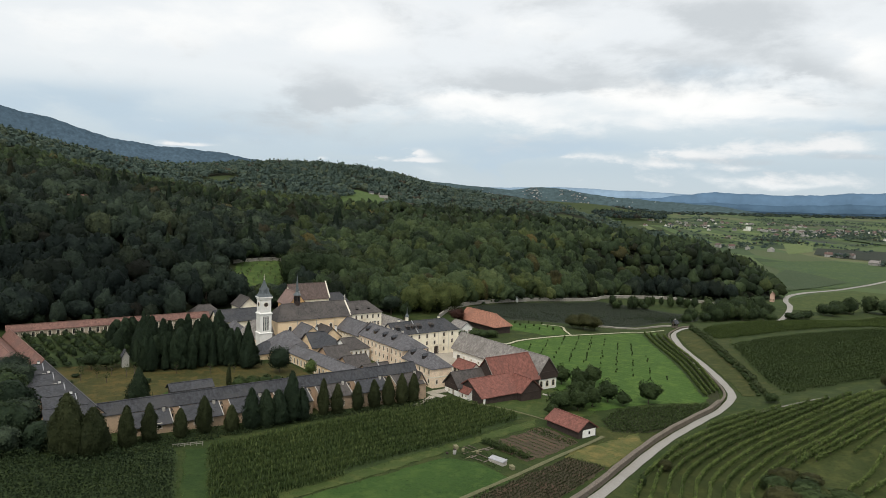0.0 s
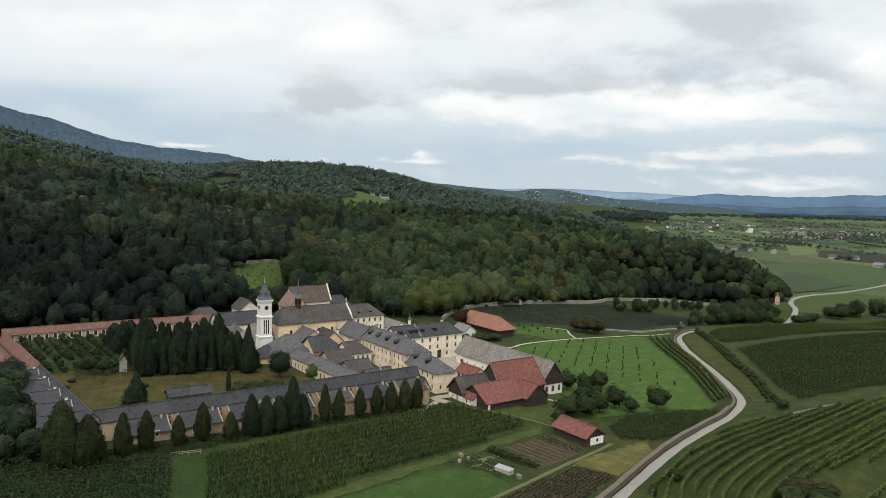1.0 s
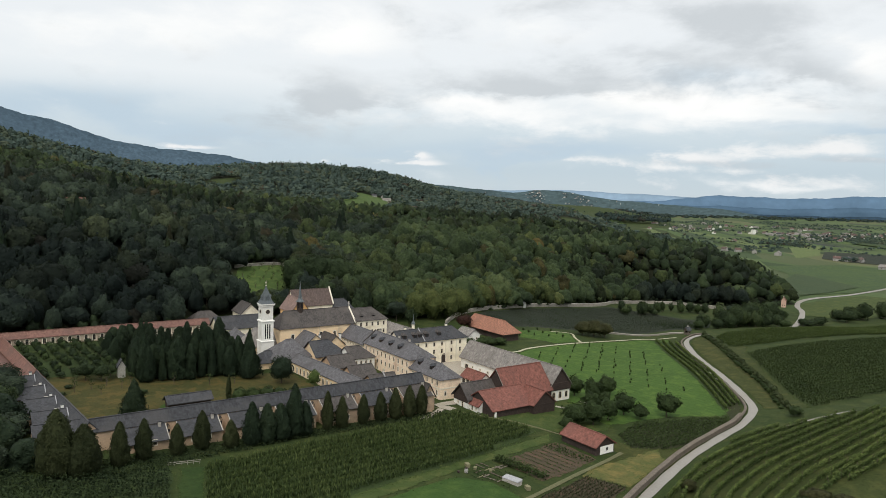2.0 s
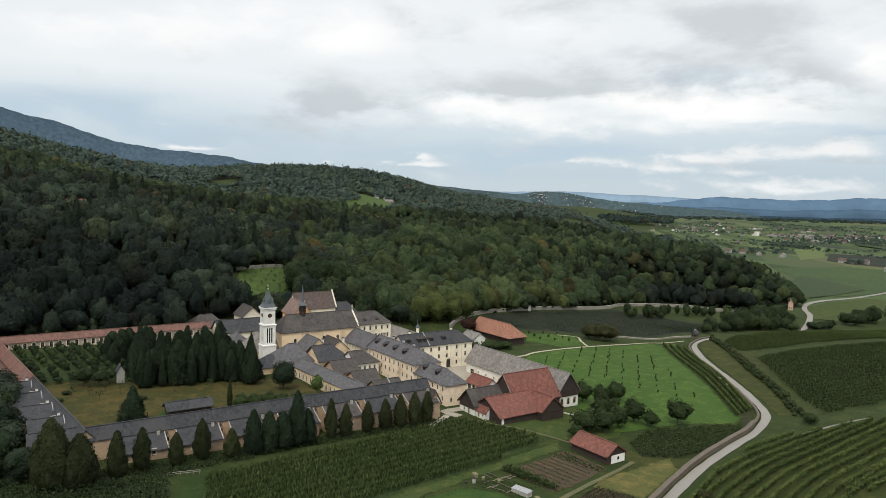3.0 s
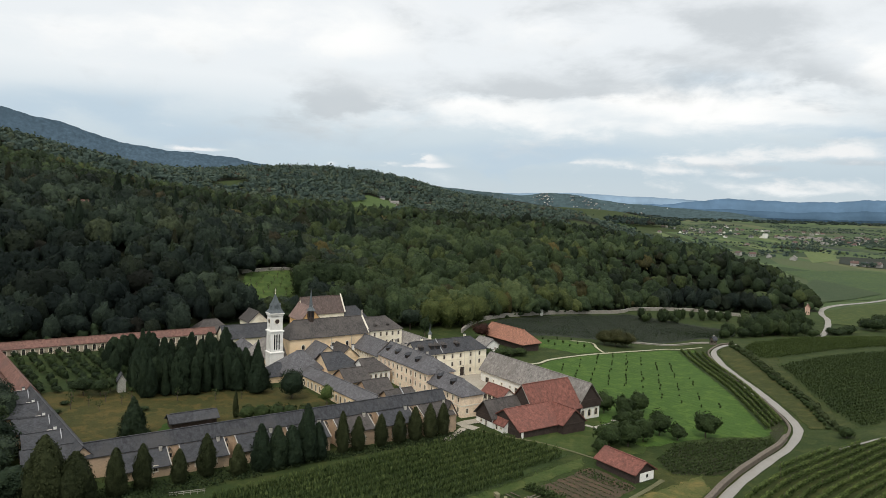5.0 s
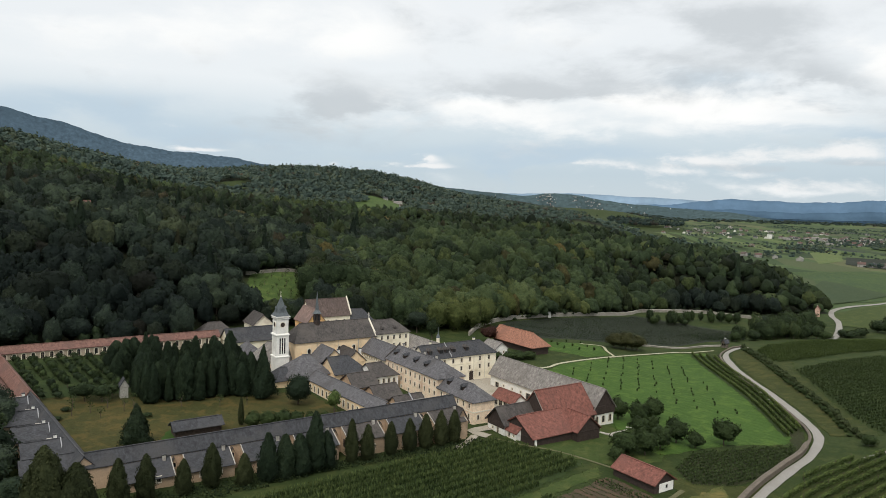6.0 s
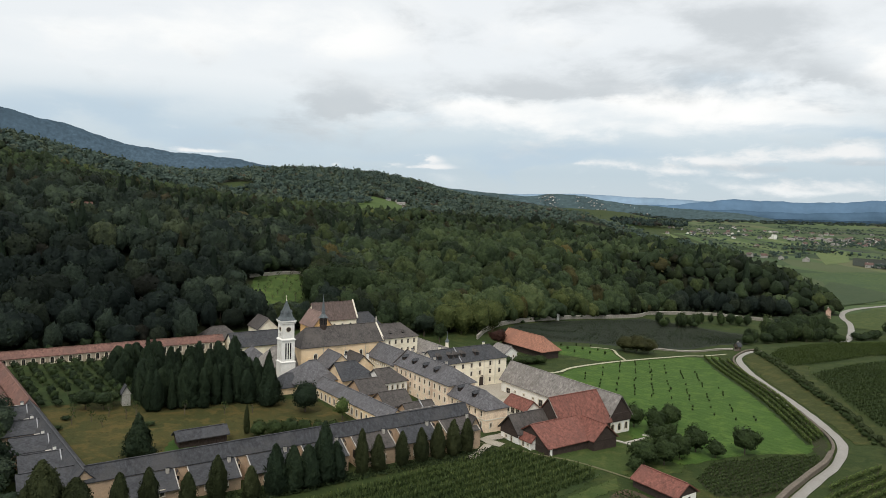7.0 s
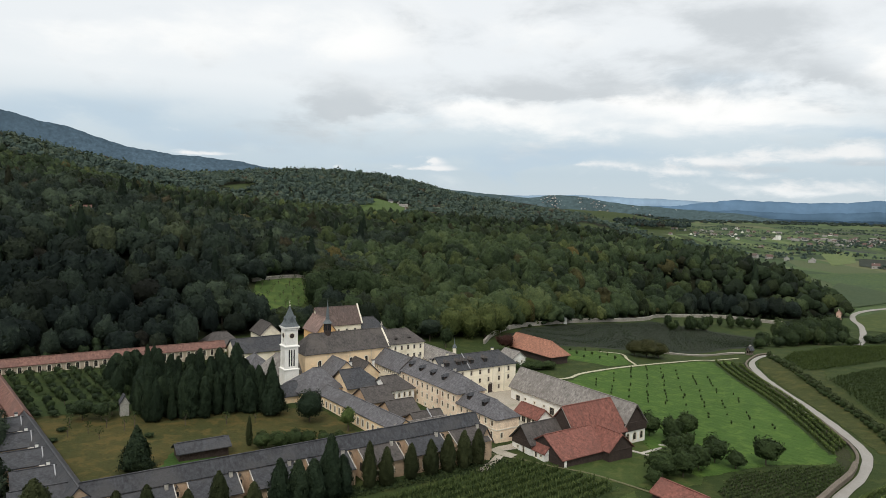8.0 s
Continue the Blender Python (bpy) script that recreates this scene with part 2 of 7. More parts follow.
def field_material(name, a, c, stripe=None, angle=0.0, rows=2.0, patch=0.05):
    """Grass or soil with mown or sown lines and patches."""
    m = bpy.data.materials.new(name)
    m.use_nodes = True
    t = m.node_tree
    n = Nodes(t)
    b = t.nodes["Principled BSDF"]
    pos = t.nodes.new("ShaderNodeTexCoord").outputs["Object"]
    fine = n.noise(pos, 1.3, 5.0, 0.7)
    wide = n.noise(pos, patch, 5.0, 0.6)
    col = n.mix(n.smooth(wide, 0.32, 0.68), a, c)
    mid = n.noise(pos, 0.22, 4.0, 0.62, 0.4)
    tuft = n.noise(pos, 0.75, 4.0, 0.7, 0.3)
    col = n.mix(0.4, col, n.ramp(fine, [(0.3, tuple(v * 0.5 for v in a)), (0.7, tuple(v * 1.35 for v in c))]))
    col = n.mix(n.math("MULTIPLY", n.smooth(mid, 0.46, 0.66), 0.6), col, tuple(min(v * k, 0.6) for v, k in zip(a, (1.55, 1.3, 1.3))))
    col = n.mix(n.math("MULTIPLY", n.smooth(tuft, 0.54, 0.70), 0.55), col, tuple(v * 0.5 for v in c))
    if stripe:
        xyz = n.add("ShaderNodeSeparateXYZ", {0: pos}).outputs
        q = n.math("ADD", n.math("MULTIPLY", xyz[0], -math.sin(radians(angle))), n.math("MULTIPLY", xyz[1], math.cos(radians(angle))))
        q = n.math("ADD", q, n.math("MULTIPLY", n.noise(pos, 0.2, 2.0), 1.5))
        s = n.math("SINE", n.math("MULTIPLY", q, 2 * math.pi / rows))
        col = n.mix(n.math("MULTIPLY", n.smooth(s, 0.0, 1.0), 0.22), col, stripe)
    t.links.new(col, b.inputs["Base Color"])
    b.inputs["Roughness"].default_value = 0.9
    b.inputs["Specular IOR Level"].default_value = 0.1
    bp = n.add("ShaderNodeBump", {"Height": fine, "Strength": 0.6, "Distance": 0.25})
    t.links.new(bp.outputs[0], b.inputs["Normal"])
    return m


CREAM = material("cream_plaster", (0.80, 0.61, 0.39), 0.85, vary=0.1, grain=2.5, bump=0.08, second=(0.47, 0.36, 0.23), stain=0.18)
PALE = material("pale_plaster", (0.84, 0.77, 0.61), 0.85, vary=0.09, grain=2.5, bump=0.08, second=(0.55, 0.47, 0.34), stain=0.2)
WORN = material("weathered_plaster", (0.80, 0.64, 0.47), 0.88, vary=0.18, grain=1.2, bump=0.1, second=(0.42, 0.26, 0.17), stain=0.22)
PINKWALL = material("orange_pink_plaster", (0.60, 0.40, 0.31), 0.88, vary=0.12, second=(0.44, 0.28, 0.21))
OCHRE = material("ochre_plaster", (0.64, 0.40, 0.18), 0.85, vary=0.1, bump=0.08, second=(0.50, 0.30, 0.14))
CELLWALL = material("cell_plaster", (0.46, 0.33, 0.22), 0.9, vary=0.15, grain=1.6, bump=0.1, second=(0.24, 0.19, 0.14), stain=0.3)
WHITE = material("white_limewash", (0.80, 0.78, 0.72), 0.8, vary=0.1, second=(0.62, 0.60, 0.55), stain=0.3)
HUTWALL = material("weathered_whitewash", (0.36, 0.35, 0.31), 0.9, vary=0.25, second=(0.24, 0.24, 0.20), stain=0.5)
STONE = material("grey_stone", (0.42, 0.39, 0.34), 0.9, vary=0.35, second=(0.25, 0.23, 0.20), stain=0.4)
OLDWALL = material("old_wall_stone", (0.145, 0.120, 0.095), 0.95, vary=0.35, second=(0.11, 0.095, 0.07), stain=0.3)
GREYWALL = material("weathered_grey_wall", (0.30, 0.275, 0.235), 0.95, vary=0.3, grain=0.6, second=(0.15, 0.14, 0.11), stain=0.12)
DARKWOOD = material("dark_timber", (0.045, 0.032, 0.026), 0.85, vary=0.4, second=(0.03, 0.022, 0.018), stain=0.5)
TRIM = material("light_trim", (0.72, 0.66, 0.54), 0.8, vary=0.12)
GLASS = material("dark_window_glass", (0.018, 0.02, 0.022), 0.12, vary=0.2, bump=0.0, spec=0.6)
FRAMEM = material("window_frame_wood", (0.30, 0.24, 0.18), 0.7)
LEADM = material("lead_sheet", (0.34, 0.34, 0.345), 0.6, vary=0.2, metal=0.1)
COPPER = material("dark_spire_sheet", (0.10, 0.115, 0.12), 0.6, vary=0.3)
SLATE = roof_material("grey_slate", (0.045, 0.046, 0.050), (0.070, 0.067, 0.066))
SLATE_B = roof_material("brown_grey_slate", (0.065, 0.057, 0.052), (0.107, 0.093, 0.081))
SLATE_L = roof_material("pale_grey_sheeting", (0.209, 0.191, 0.172), (0.144, 0.128, 0.113))
BLUE_SLATE = roof_material("blue_grey_slate", (0.106, 0.102, 0.106), (0.074, 0.069, 0.067))
RED_TILE = roof_material("dull_red_tile", (0.175, 0.068, 0.050), (0.135, 0.06, 0.047))
ORANGE_TILE = roof_material("orange_tile", (0.281, 0.129, 0.083), (0.230, 0.111, 0.075))
BROWN_TILE = roof_material("brown_tile", (0.105, 0.075, 0.064), (0.085, 0.066, 0.058))
FADED_TILE = roof_material("faded_tile", (0.205, 0.138, 0.115), (0.16, 0.115, 0.10))
PINK_TILE = roof_material("faded_pink_tile", (0.170, 0.088, 0.068), (0.128, 0.076, 0.062))
BARK = material("bark", (0.10, 0.08, 0.06), 0.95, vary=0.4)
GALLERYWALL = material("gallery_stone_plaster", (0.46, 0.38, 0.29), 0.9, vary=0.15, grain=1.6, bump=0.1, second=(0.30, 0.25, 0.19), stain=0.3)
ROADM = material("pale_gravel_road", (0.27, 0.254, 0.228), 0.95, vary=0.15, stain=0.15, second=(0.235, 0.218, 0.188))
TRACKM = material("worn_track", (0.19, 0.175, 0.10), 0.95, vary=0.3, second=(0.08, 0.105, 0.04), stain=0.3)
PATHM = material("pale_path", (0.38, 0.36, 0.25), 0.95, vary=0.2, second=(0.27, 0.26, 0.15), stain=0.3)
DRYPATH = material("dry_worn_track", (0.115, 0.110, 0.055), 0.95, vary=0.3, second=(0.070, 0.085, 0.032), stain=0.4)
YARD = material("gravel_yard", (0.36, 0.32, 0.26), 0.95, vary=0.25, second=(0.22, 0.21, 0.14), stain=0.12)
FOREST = leaf_material("forest_leaves", (0.008, 0.013, 0.007), (0.030, 0.047, 0.020), (0.086, 0.110, 0.043), (0.145, 0.142, 0.056))
# forest green darkened to stand for cloud shade on the slope
DARKWOODS = leaf_material("darkened_forest_leaves", (0.007, 0.012, 0.010), (0.025, 0.037, 0.025), (0.067, 0.088, 0.050), (0.108, 0.122, 0.060))
# orchard green darkened, in place of cloud shade over the near left
DARKORCHARD = leaf_material("darkened_orchard_leaves", (0.010, 0.017, 0.009), (0.024, 0.038, 0.017), (0.053, 0.074, 0.029))
EDGELEAF = leaf_material("wood_edge_leaves", (0.022, 0.033, 0.011), (0.066, 0.084, 0.027), (0.126, 0.136, 0.041), (0.166, 0.142, 0.048))
# forest green with distance haze painted into its colours
FARWOOD = leaf_material("hazed_far_leaves", (0.027, 0.042, 0.037), (0.052, 0.077, 0.064), (0.090, 0.119, 0.087), (0.121, 0.144, 0.090), patch=0.006, grain=0.2)
CONIFER = leaf_material("conifer_needles", (0.007, 0.013, 0.008), (0.018, 0.030, 0.016), (0.038, 0.054, 0.025))
THUJA = leaf_material("thuja_scales", (0.013, 0.018, 0.007), (0.029, 0.036, 0.014), (0.056, 0.061, 0.024))
ORCHARD = leaf_material("orchard_leaves", (0.017, 0.028, 0.011), (0.041, 0.062, 0.022), (0.077, 0.102, 0.035))
MAIZE = leaf_material("maize_leaves", (0.018, 0.031, 0.012), (0.048, 0.074, 0.024), (0.106, 0.134, 0.043), grain=1.6)
WITHERED = leaf_material("withered_leaves", (0.022, 0.026, 0.014), (0.054, 0.058, 0.030), (0.092, 0.094, 0.050))
OLIVE = leaf_material("brownish_leaves", (0.020, 0.022, 0.009), (0.048, 0.050, 0.019), (0.085, 0.082, 0.03))
VINE = leaf_material("vine_leaves", (0.019, 0.032, 0.010), (0.074, 0.107, 0.031), (0.172, 0.214, 0.064), patch=0.2)
HEDGELEAF = leaf_material("hedge_leaves", (0.026, 0.036, 0.016), (0.052, 0.068, 0.028), (0.088, 0.105, 0.045))
VINE_LIGHT = leaf_material("light_vine_leaves", (0.025, 0.043, 0.013), (0.051, 0.073, 0.021), (0.083, 0.111, 0.031), patch=0.2)
# bluish dark green, haze of the far plain mixed into the colour
HAZYWOOD = leaf_material("hazed_tree_line", (0.020, 0.032, 0.031), (0.032, 0.050, 0.045), (0.050, 0.070, 0.056), patch=0.006, grain=0.2)
COPPERLEAF = leaf_material("copper_leaves", (0.022, 0.012, 0.010), (0.045, 0.020, 0.015), (0.075, 0.034, 0.022))
GRASS = field_material("meadow_grass", (0.040, 0.054, 0.016), (0.030, 0.043, 0.012))
MEADOW = field_material("bright_meadow", (0.056, 0.106, 0.021), (0.040, 0.080, 0.016), (0.078, 0.122, 0.030), 125, 3.0, patch=0.03)
DRYGRASS = field_material("dry_grass", (0.120, 0.108, 0.038), (0.066, 0.084, 0.026), patch=0.12)
LAWN = field_material("garden_grass", (0.070, 0.060, 0.020), (0.041, 0.047, 0.016), patch=0.09)
DARKFIELD = field_material("dark_ploughed_field", (0.020, 0.028, 0.020), (0.034, 0.037, 0.026), (0.017, 0.029, 0.015), 30, 4.0, patch=0.025)
GLADE = field_material("glade_grass", (0.062, 0.098, 0.026), (0.048, 0.078, 0.022), patch=0.06)
VERGE = field_material("road_verge_grass", (0.052, 0.058, 0.018), (0.036, 0.046, 0.013), patch=0.1)
FARMGRASS = field_material("worn_farm_grass", (0.058, 0.078, 0.024), (0.040, 0.064, 0.017), patch=0.1)
VINEGRASS = field_material("vineyard_grass", (0.044, 0.056, 0.017), (0.032, 0.043, 0.013), patch=0.08)
CROP = field_material("crop_soil", (0.039, 0.060, 0.020), (0.031, 0.047, 0.017))
SOIL = field_material("brown_bed_soil", (0.082, 0.058, 0.040), (0.062, 0.052, 0.033), (0.05, 0.065, 0.028), 125, 1.6)
CLOVER = field_material("clover_patch", (0.040, 0.078, 0.018), (0.030, 0.060, 0.014))
RIDE = field_material("ride_grass", (0.028, 0.052, 0.014), (0.023, 0.042, 0.012))
BANK = field_material("dark_strip_ground", (0.022, 0.030, 0.012), (0.04, 0.042, 0.02))
DULLWALL = material("dull_house_plaster", (0.36, 0.345, 0.315), 0.9)
DULLROOF = roof_material("dull_brown_tile", (0.112, 0.068, 0.056), (0.088, 0.064, 0.056))


# ---- ground ----
def sstep(a, b, x):
    t = np.clip((x - a) / (b - a), 0, 1)
    return t * t * (3 - 2 * t)


FOOT_S, FOOT_D = [-160, -58, -50, -38, 20, 60, 100, 176, 296, 350, 385, 430], [-18, -18, -6, 14, 18, 10, 14, 34, 72, 76, 48, 32]


def height(x, y):
    """Ground level: a gentle fall to the right, wooded hills behind, a vineyard hill at the right."""
    x, y = np.asarray(x, float), np.asarray(y, float)
    xb = np.clip(x, -230, 170)
    z = 0.5 - 0.045 * xb
    e = np.maximum(-0.96 * (x - 266) + 0.279 * (y - 545), 0)
    d = -0.5 * (x + 85) + 0.87 * (y - 345)
    s = 0.87 * (x + 85) + 0.5 * (y - 345)
    m = sstep(-25, 95, d)
    z = z + m * 119 * (1 - np.exp(-(e / 800) ** 2))
    z = z + m * (50 * np.exp(-((x + 300) / 260) ** 2 - ((y - 2000) / 260) ** 2) + 50 * np.exp(-((x + 820) / 150) ** 2 - ((y - 1100) / 300) ** 2))
    # wooded spur above the gallery, falling off behind its crest
    z = z + m * (20 * np.exp(-((x + 290) / 140) ** 2 - ((y - 470) / 110) ** 2) - 11 * np.exp(-((x + 265) / 90) ** 2 - ((y - 715) / 100) ** 2))
    # vineyard hill and its near shoulder
    z = z + 18 * np.exp(-((x - 255) / 110) ** 2 - ((y - 290) / 130) ** 2)
    z = z + 8 * np.exp(-((x - 145) / 42) ** 2 - ((y - 212) / 36) ** 2)
    z = z - 4.5 * sstep(40, 115, x) * sstep(270, 390, y) * (1 - sstep(600, 900, y)) * (1 - 0.8 * sstep(116, 142, x) * (1 - sstep(420, 490, y)) * (1 - sstep(240, 320, x)))
    # long rounded spur behind the enclosure wall, a hollow and a second ridge behind it
    back = d - np.interp(s, FOOT_S, FOOT_D)
    spur = sstep(2, 88, back) * (1 - sstep(190, 330, back))
    z = z + spur * sstep(100, 185, s) * (1 - sstep(430, 560, s)) * (16 + 9 * sstep(190, 330, s))
    z = z + 6 * np.exp(-((x - 150) / 200) ** 2 - ((y - 770) / 120) ** 2)
    z = z - 12 * np.exp(-((x - 60) / 320) ** 2 - ((y - 930) / 70) ** 2) + 28 * np.exp(-((x - 160) / 190) ** 2 - ((y - 1080) / 90) ** 2)
    z = z - m * 36 * np.exp(-((x + 385) / 190) ** 2 - ((y - 1230) / 230) ** 2)
    far = sstep(700, 2500, np.hypot(x, y))
    z = z + 24 * sstep(1900, 4300, np.hypot(x, y)) * sstep(0, 400, x - 0.12 * y)
    z = z + m * np.minimum(e / 300, 1) * far * (14 * np.sin(x / 260 + 1.3) * np.sin(y / 330 + .4) + 8 * np.sin(x / 97 + y / 141))
    return z


def wooded(x, y):
    """Where the hillside woods stand."""
    e = -0.96 * (x - 266) + 0.279 * (y - 545)
    d = -0.5 * (x + 85) + 0.87 * (y - 345)
    s = 0.87 * (x + 85) + 0.5 * (y - 345)
    foot = np.interp(s, FOOT_S, FOOT_D)
    ok = (e > -13) & (d > foot) & (x < np.interp(y, [545, 1357, 1788, 2560, 3400], [300, 480, 472, 525, 560]) + 14 * np.sin(y / 60))
    clear = ((x + 104) / 17) ** 2 + ((y - 402) / 38) ** 2 < 1
    clear |= (np.abs(x + 150 + (y - 1300) * 0.02 + 10 * np.sin(y / 40)) < 46) & (y > 1110) & (y < 1610)
    clear |= ((x + 288) / 26) ** 2 + ((y - 905) / 60) ** 2 < 1
    clear |= ((x + 470) / 30) ** 2 + ((y - 1480) / 70) ** 2 < 1
    clear |= ((x - 380) / 60) ** 2 + ((y - 2000) / 200) ** 2 < 1
    clear |= ((x + 222) / 12) ** 2 + ((y - 436) / 17) ** 2 < 1
    a = (x + 90) * 0.819 + (y - 180) * 0.574
    b = -(x + 90) * 0.574 + (y - 180) * 0.819
    clear |= (a < 100) & (b < np.where(a < 60, 136, 151))
    return ok & ~clear


def hz(x, y):
    return float(height(x, y))


def part(name, bm, mat, parent=None, label="", smooth=False):
    me = bpy.data.meshes.new(name)
    if isinstance(bm, bmesh.types.BMesh):
        bm.to_mesh(me)
        bm.free()
    else:
        me.from_pydata(*bm)
    me.materials.append(mat)
    if smooth:
        me.polygons.foreach_set("use_smooth", [True] * len(me.polygons))
    ob = new(name, me)
    if parent:
        ob.parent = parent
    return tagged(ob, label)


def big_mesh(name, verts, faces, mat, tone=None, smooth=False):
    """One mesh from numpy arrays of triangles or quads (all of one kind)."""
    me = bpy.data.meshes.new(name)
    k = faces.shape[1]
    me.vertices.add(len(verts))
    me.vertices.foreach_set("co", np.ascontiguousarray(verts, np.float32).ravel())
    me.loops.add(faces.size)
    me.loops.foreach_set("vertex_index", np.ascontiguousarray(faces, np.int32).ravel())
    me.polygons.add(len(faces))
    me.polygons.foreach_set("loop_start", np.arange(0, faces.size, k, dtype=np.int32))
    me.update(calc_edges=True)
    if smooth:
        me.polygons.foreach_set("use_smooth", np.ones(len(faces), bool))
    if tone is not None:
        me.attributes.new("tone", "FLOAT", "POINT").data.foreach_set("value", np.ascontiguousarray(tone, np.float32))
    me.materials.append(mat)
    return new(name, me)


def stretch(lo, near0, near1, hi, step, grow):
    mid = list(np.arange(near0, near1 + 0.1, step))
    a, s = [], step
    v = near0
    while v > lo:
        s *= grow
        v -= s
        a.append(v)
    b, s, v = [], step, mid[-1]
    while v < hi:
        s *= grow
        v += s
        b.append(v)
    return np.array(a[::-1] + mid + b)


gx = stretch(-4800, -280, 340, 4800, 4.6, 1.06)
gy = stretch(-1500, 90, 640, 4850, 4.6, 1.05)
XX, YY = np.meshgrid(gx, gy)
ZZ = height(XX, YY)
V = np.stack([XX, YY, ZZ], -1).reshape(-1, 3)
nx, ny = len(gx), len(gy)
I = np.arange(nx * ny).reshape(ny, nx)
F = np.stack([I[:-1, :-1], I[:-1, 1:], I[1:, 1:], I[1:, :-1]], -1).reshape(-1, 4)


def ground_material():
    m = bpy.data.materials.new("valley_ground")
    m.use_nodes = True
    t = m.node_tree
    n = Nodes(t)
    b = t.nodes["Principled BSDF"]
    pos = t.nodes.new("ShaderNodeTexCoord").outputs["Object"]
    xyz = n.add("ShaderNodeSeparateXYZ", {0: pos}).outputs
    fine = n.noise(pos, 0.9, 5.0, 0.7)
    wide = n.noise(pos, 0.03, 5.0, 0.6)
    turf = n.mix(n.smooth(wide, 0.3, 0.7), (0.025, 0.041, 0.012), (0.037, 0.052, 0.016))
    turf = n.mix(0.4, turf, n.ramp(fine, [(0.3, (0.017, 0.029, 0.009)), (0.7, (0.046, 0.062, 0.020))]))
    turf = n.mix(n.math("MULTIPLY", n.smooth(n.noise(pos, 0.16, 4.0, 0.62, 0.4), 0.46, 0.66), 0.65), turf, (0.060, 0.069, 0.022))
    turf = n.mix(n.math("MULTIPLY", n.smooth(n.noise(pos, 0.6, 4.0, 0.7, 0.3), 0.54, 0.70), 0.6), turf, (0.024, 0.038, 0.012))
    vec = n.add("ShaderNodeVectorMath", {0: pos, 1: (0.011, 0.0048, 0.0)}, operation="MULTIPLY").outputs[0]
    vor = n.add("ShaderNodeTexVoronoi", {"Vector": vec, "Scale": 1.0, "Randomness": 0.9})
    cell = n.add("ShaderNodeSeparateColor", {0: vor.outputs["Color"]}).outputs[0]
    crops = n.ramp(cell, [(0.0, (0.036, 0.054, 0.026)), (0.25, (0.060, 0.090, 0.036)), (0.5, (0.082, 0.110, 0.044)), (0.72, (0.050, 0.074, 0.033)), (0.9, (0.102, 0.108, 0.052)), (1.0, (0.034, 0.042, 0.036))])
    far = n.smooth(n.math("ADD", xyz[1], n.math("MULTIPLY", xyz[0], 0.4)), 640, 760)
    right = n.smooth(n.math("SUBTRACT", xyz[0], n.math("MULTIPLY", xyz[1], 0.29)), 60, 130)
    col = n.mix(n.math("MULTIPLY", far, right), turf, crops)
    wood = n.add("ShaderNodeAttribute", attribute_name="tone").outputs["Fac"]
    # leaf litter taken near black, shade under the crowns put into its colour
    shaded_litter = n.ramp(fine, [(0.3, (0.008, 0.010, 0.005)), (0.7, (0.020, 0.022, 0.011))])
    col = n.mix(wood, col, shaded_litter)
    t.links.new(col, b.inputs["Base Color"])
    b.inputs["Roughness"].default_value = 0.95
    b.inputs["Specular IOR Level"].default_value = 0.1
    bp = n.add("ShaderNodeBump", {"Height": fine, "Strength": 0.5, "Distance": 0.3})
    t.links.new(bp.outputs[0], b.inputs["Normal"])
    return m


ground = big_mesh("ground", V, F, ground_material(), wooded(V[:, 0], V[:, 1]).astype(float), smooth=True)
tagged(ground, "grassy valley floor rising into wooded hills", "ground", kind="structure")


RIMS = []


def drape(name, poly, mat, lift=0.06, step=4.0, label="", category="field"):
    """A field: an outline laid over the ground."""
    bm = bmesh.new()
    rag = random.Random(len(poly) * 7 + int(poly[0][0]))
    outline = []
    for p, q in zip(poly, poly[1:] + poly[:1]):
        p, q = Vector(p), Vector(q)
        k = max(1, int((q - p).length / step * 2))
        n = Vector((p.y - q.y, q.x - p.x)).normalized()
        for i in range(k):
            w = p.lerp(q, i / k) + n * rag.uniform(-0.5, 0.5)
            outline.append((w.x, w.y))
    bm.faces.new([bm.verts.new((x, y, 0)) for x, y in outline])
    if step < 5:
        RIMS.append(outline)
    xs, ys = [p[0] for p in poly], [p[1] for p in poly]
    for axis, lo, hi in ((0, min(xs), max(xs)), (1, min(ys), max(ys))):
        v = math.floor(lo / step) * step + step
        while v < hi:
            co, no = [0, 0, 0], [0, 0, 0]
            co[axis], no[axis] = v, 1
            bmesh.ops.bisect_plane(bm, geom=bm.verts[:] + bm.edges[:] + bm.faces[:], plane_co=co, plane_no=no)
            v += step
    for v in bm.verts:
        v.co.z = hz(v.co.x, v.co.y) + lift
    bmesh.ops.recalc_face_normals(bm, faces=bm.faces)
    if sum(f.normal.z for f in bm.faces) < 0:
        bmesh.ops.reverse_faces(bm, faces=bm.faces)
    return tagged(part(name, bm, mat, smooth=True), label, category, kind="structure")


def curve_points(pts, step=3.0):
    """A smooth line through points (Catmull-Rom), at even steps."""
    P = [Vector(p) for p in pts]
    P = [P[0] * 2 - P[1]] + P + [P[-1] * 2 - P[-2]]
    res = []
    for i in range(1, len(P) - 2):
        a, b, c, d = P[i - 1:i + 3]
        k = max(2, int((c - b).length / step))
        for j in range(k):
            t = j / k
            res.append(0.5 * ((2 * b) + (c - a) * t + (2 * a - 5 * b + 4 * c - d) * t * t + (3 * b - a - 3 * c + d) * t ** 3))
    res.append(P[-2])
    return res


def sides(line):
    """For each point of a line the unit normal to its left."""
    res = []
    for i, p in enumerate(line):
        d = line[min(i + 1, len(line) - 1)] - line[max(i - 1, 0)]
        d.normalize()
        res.append(Vector((-d.y, d.x)))
    return res


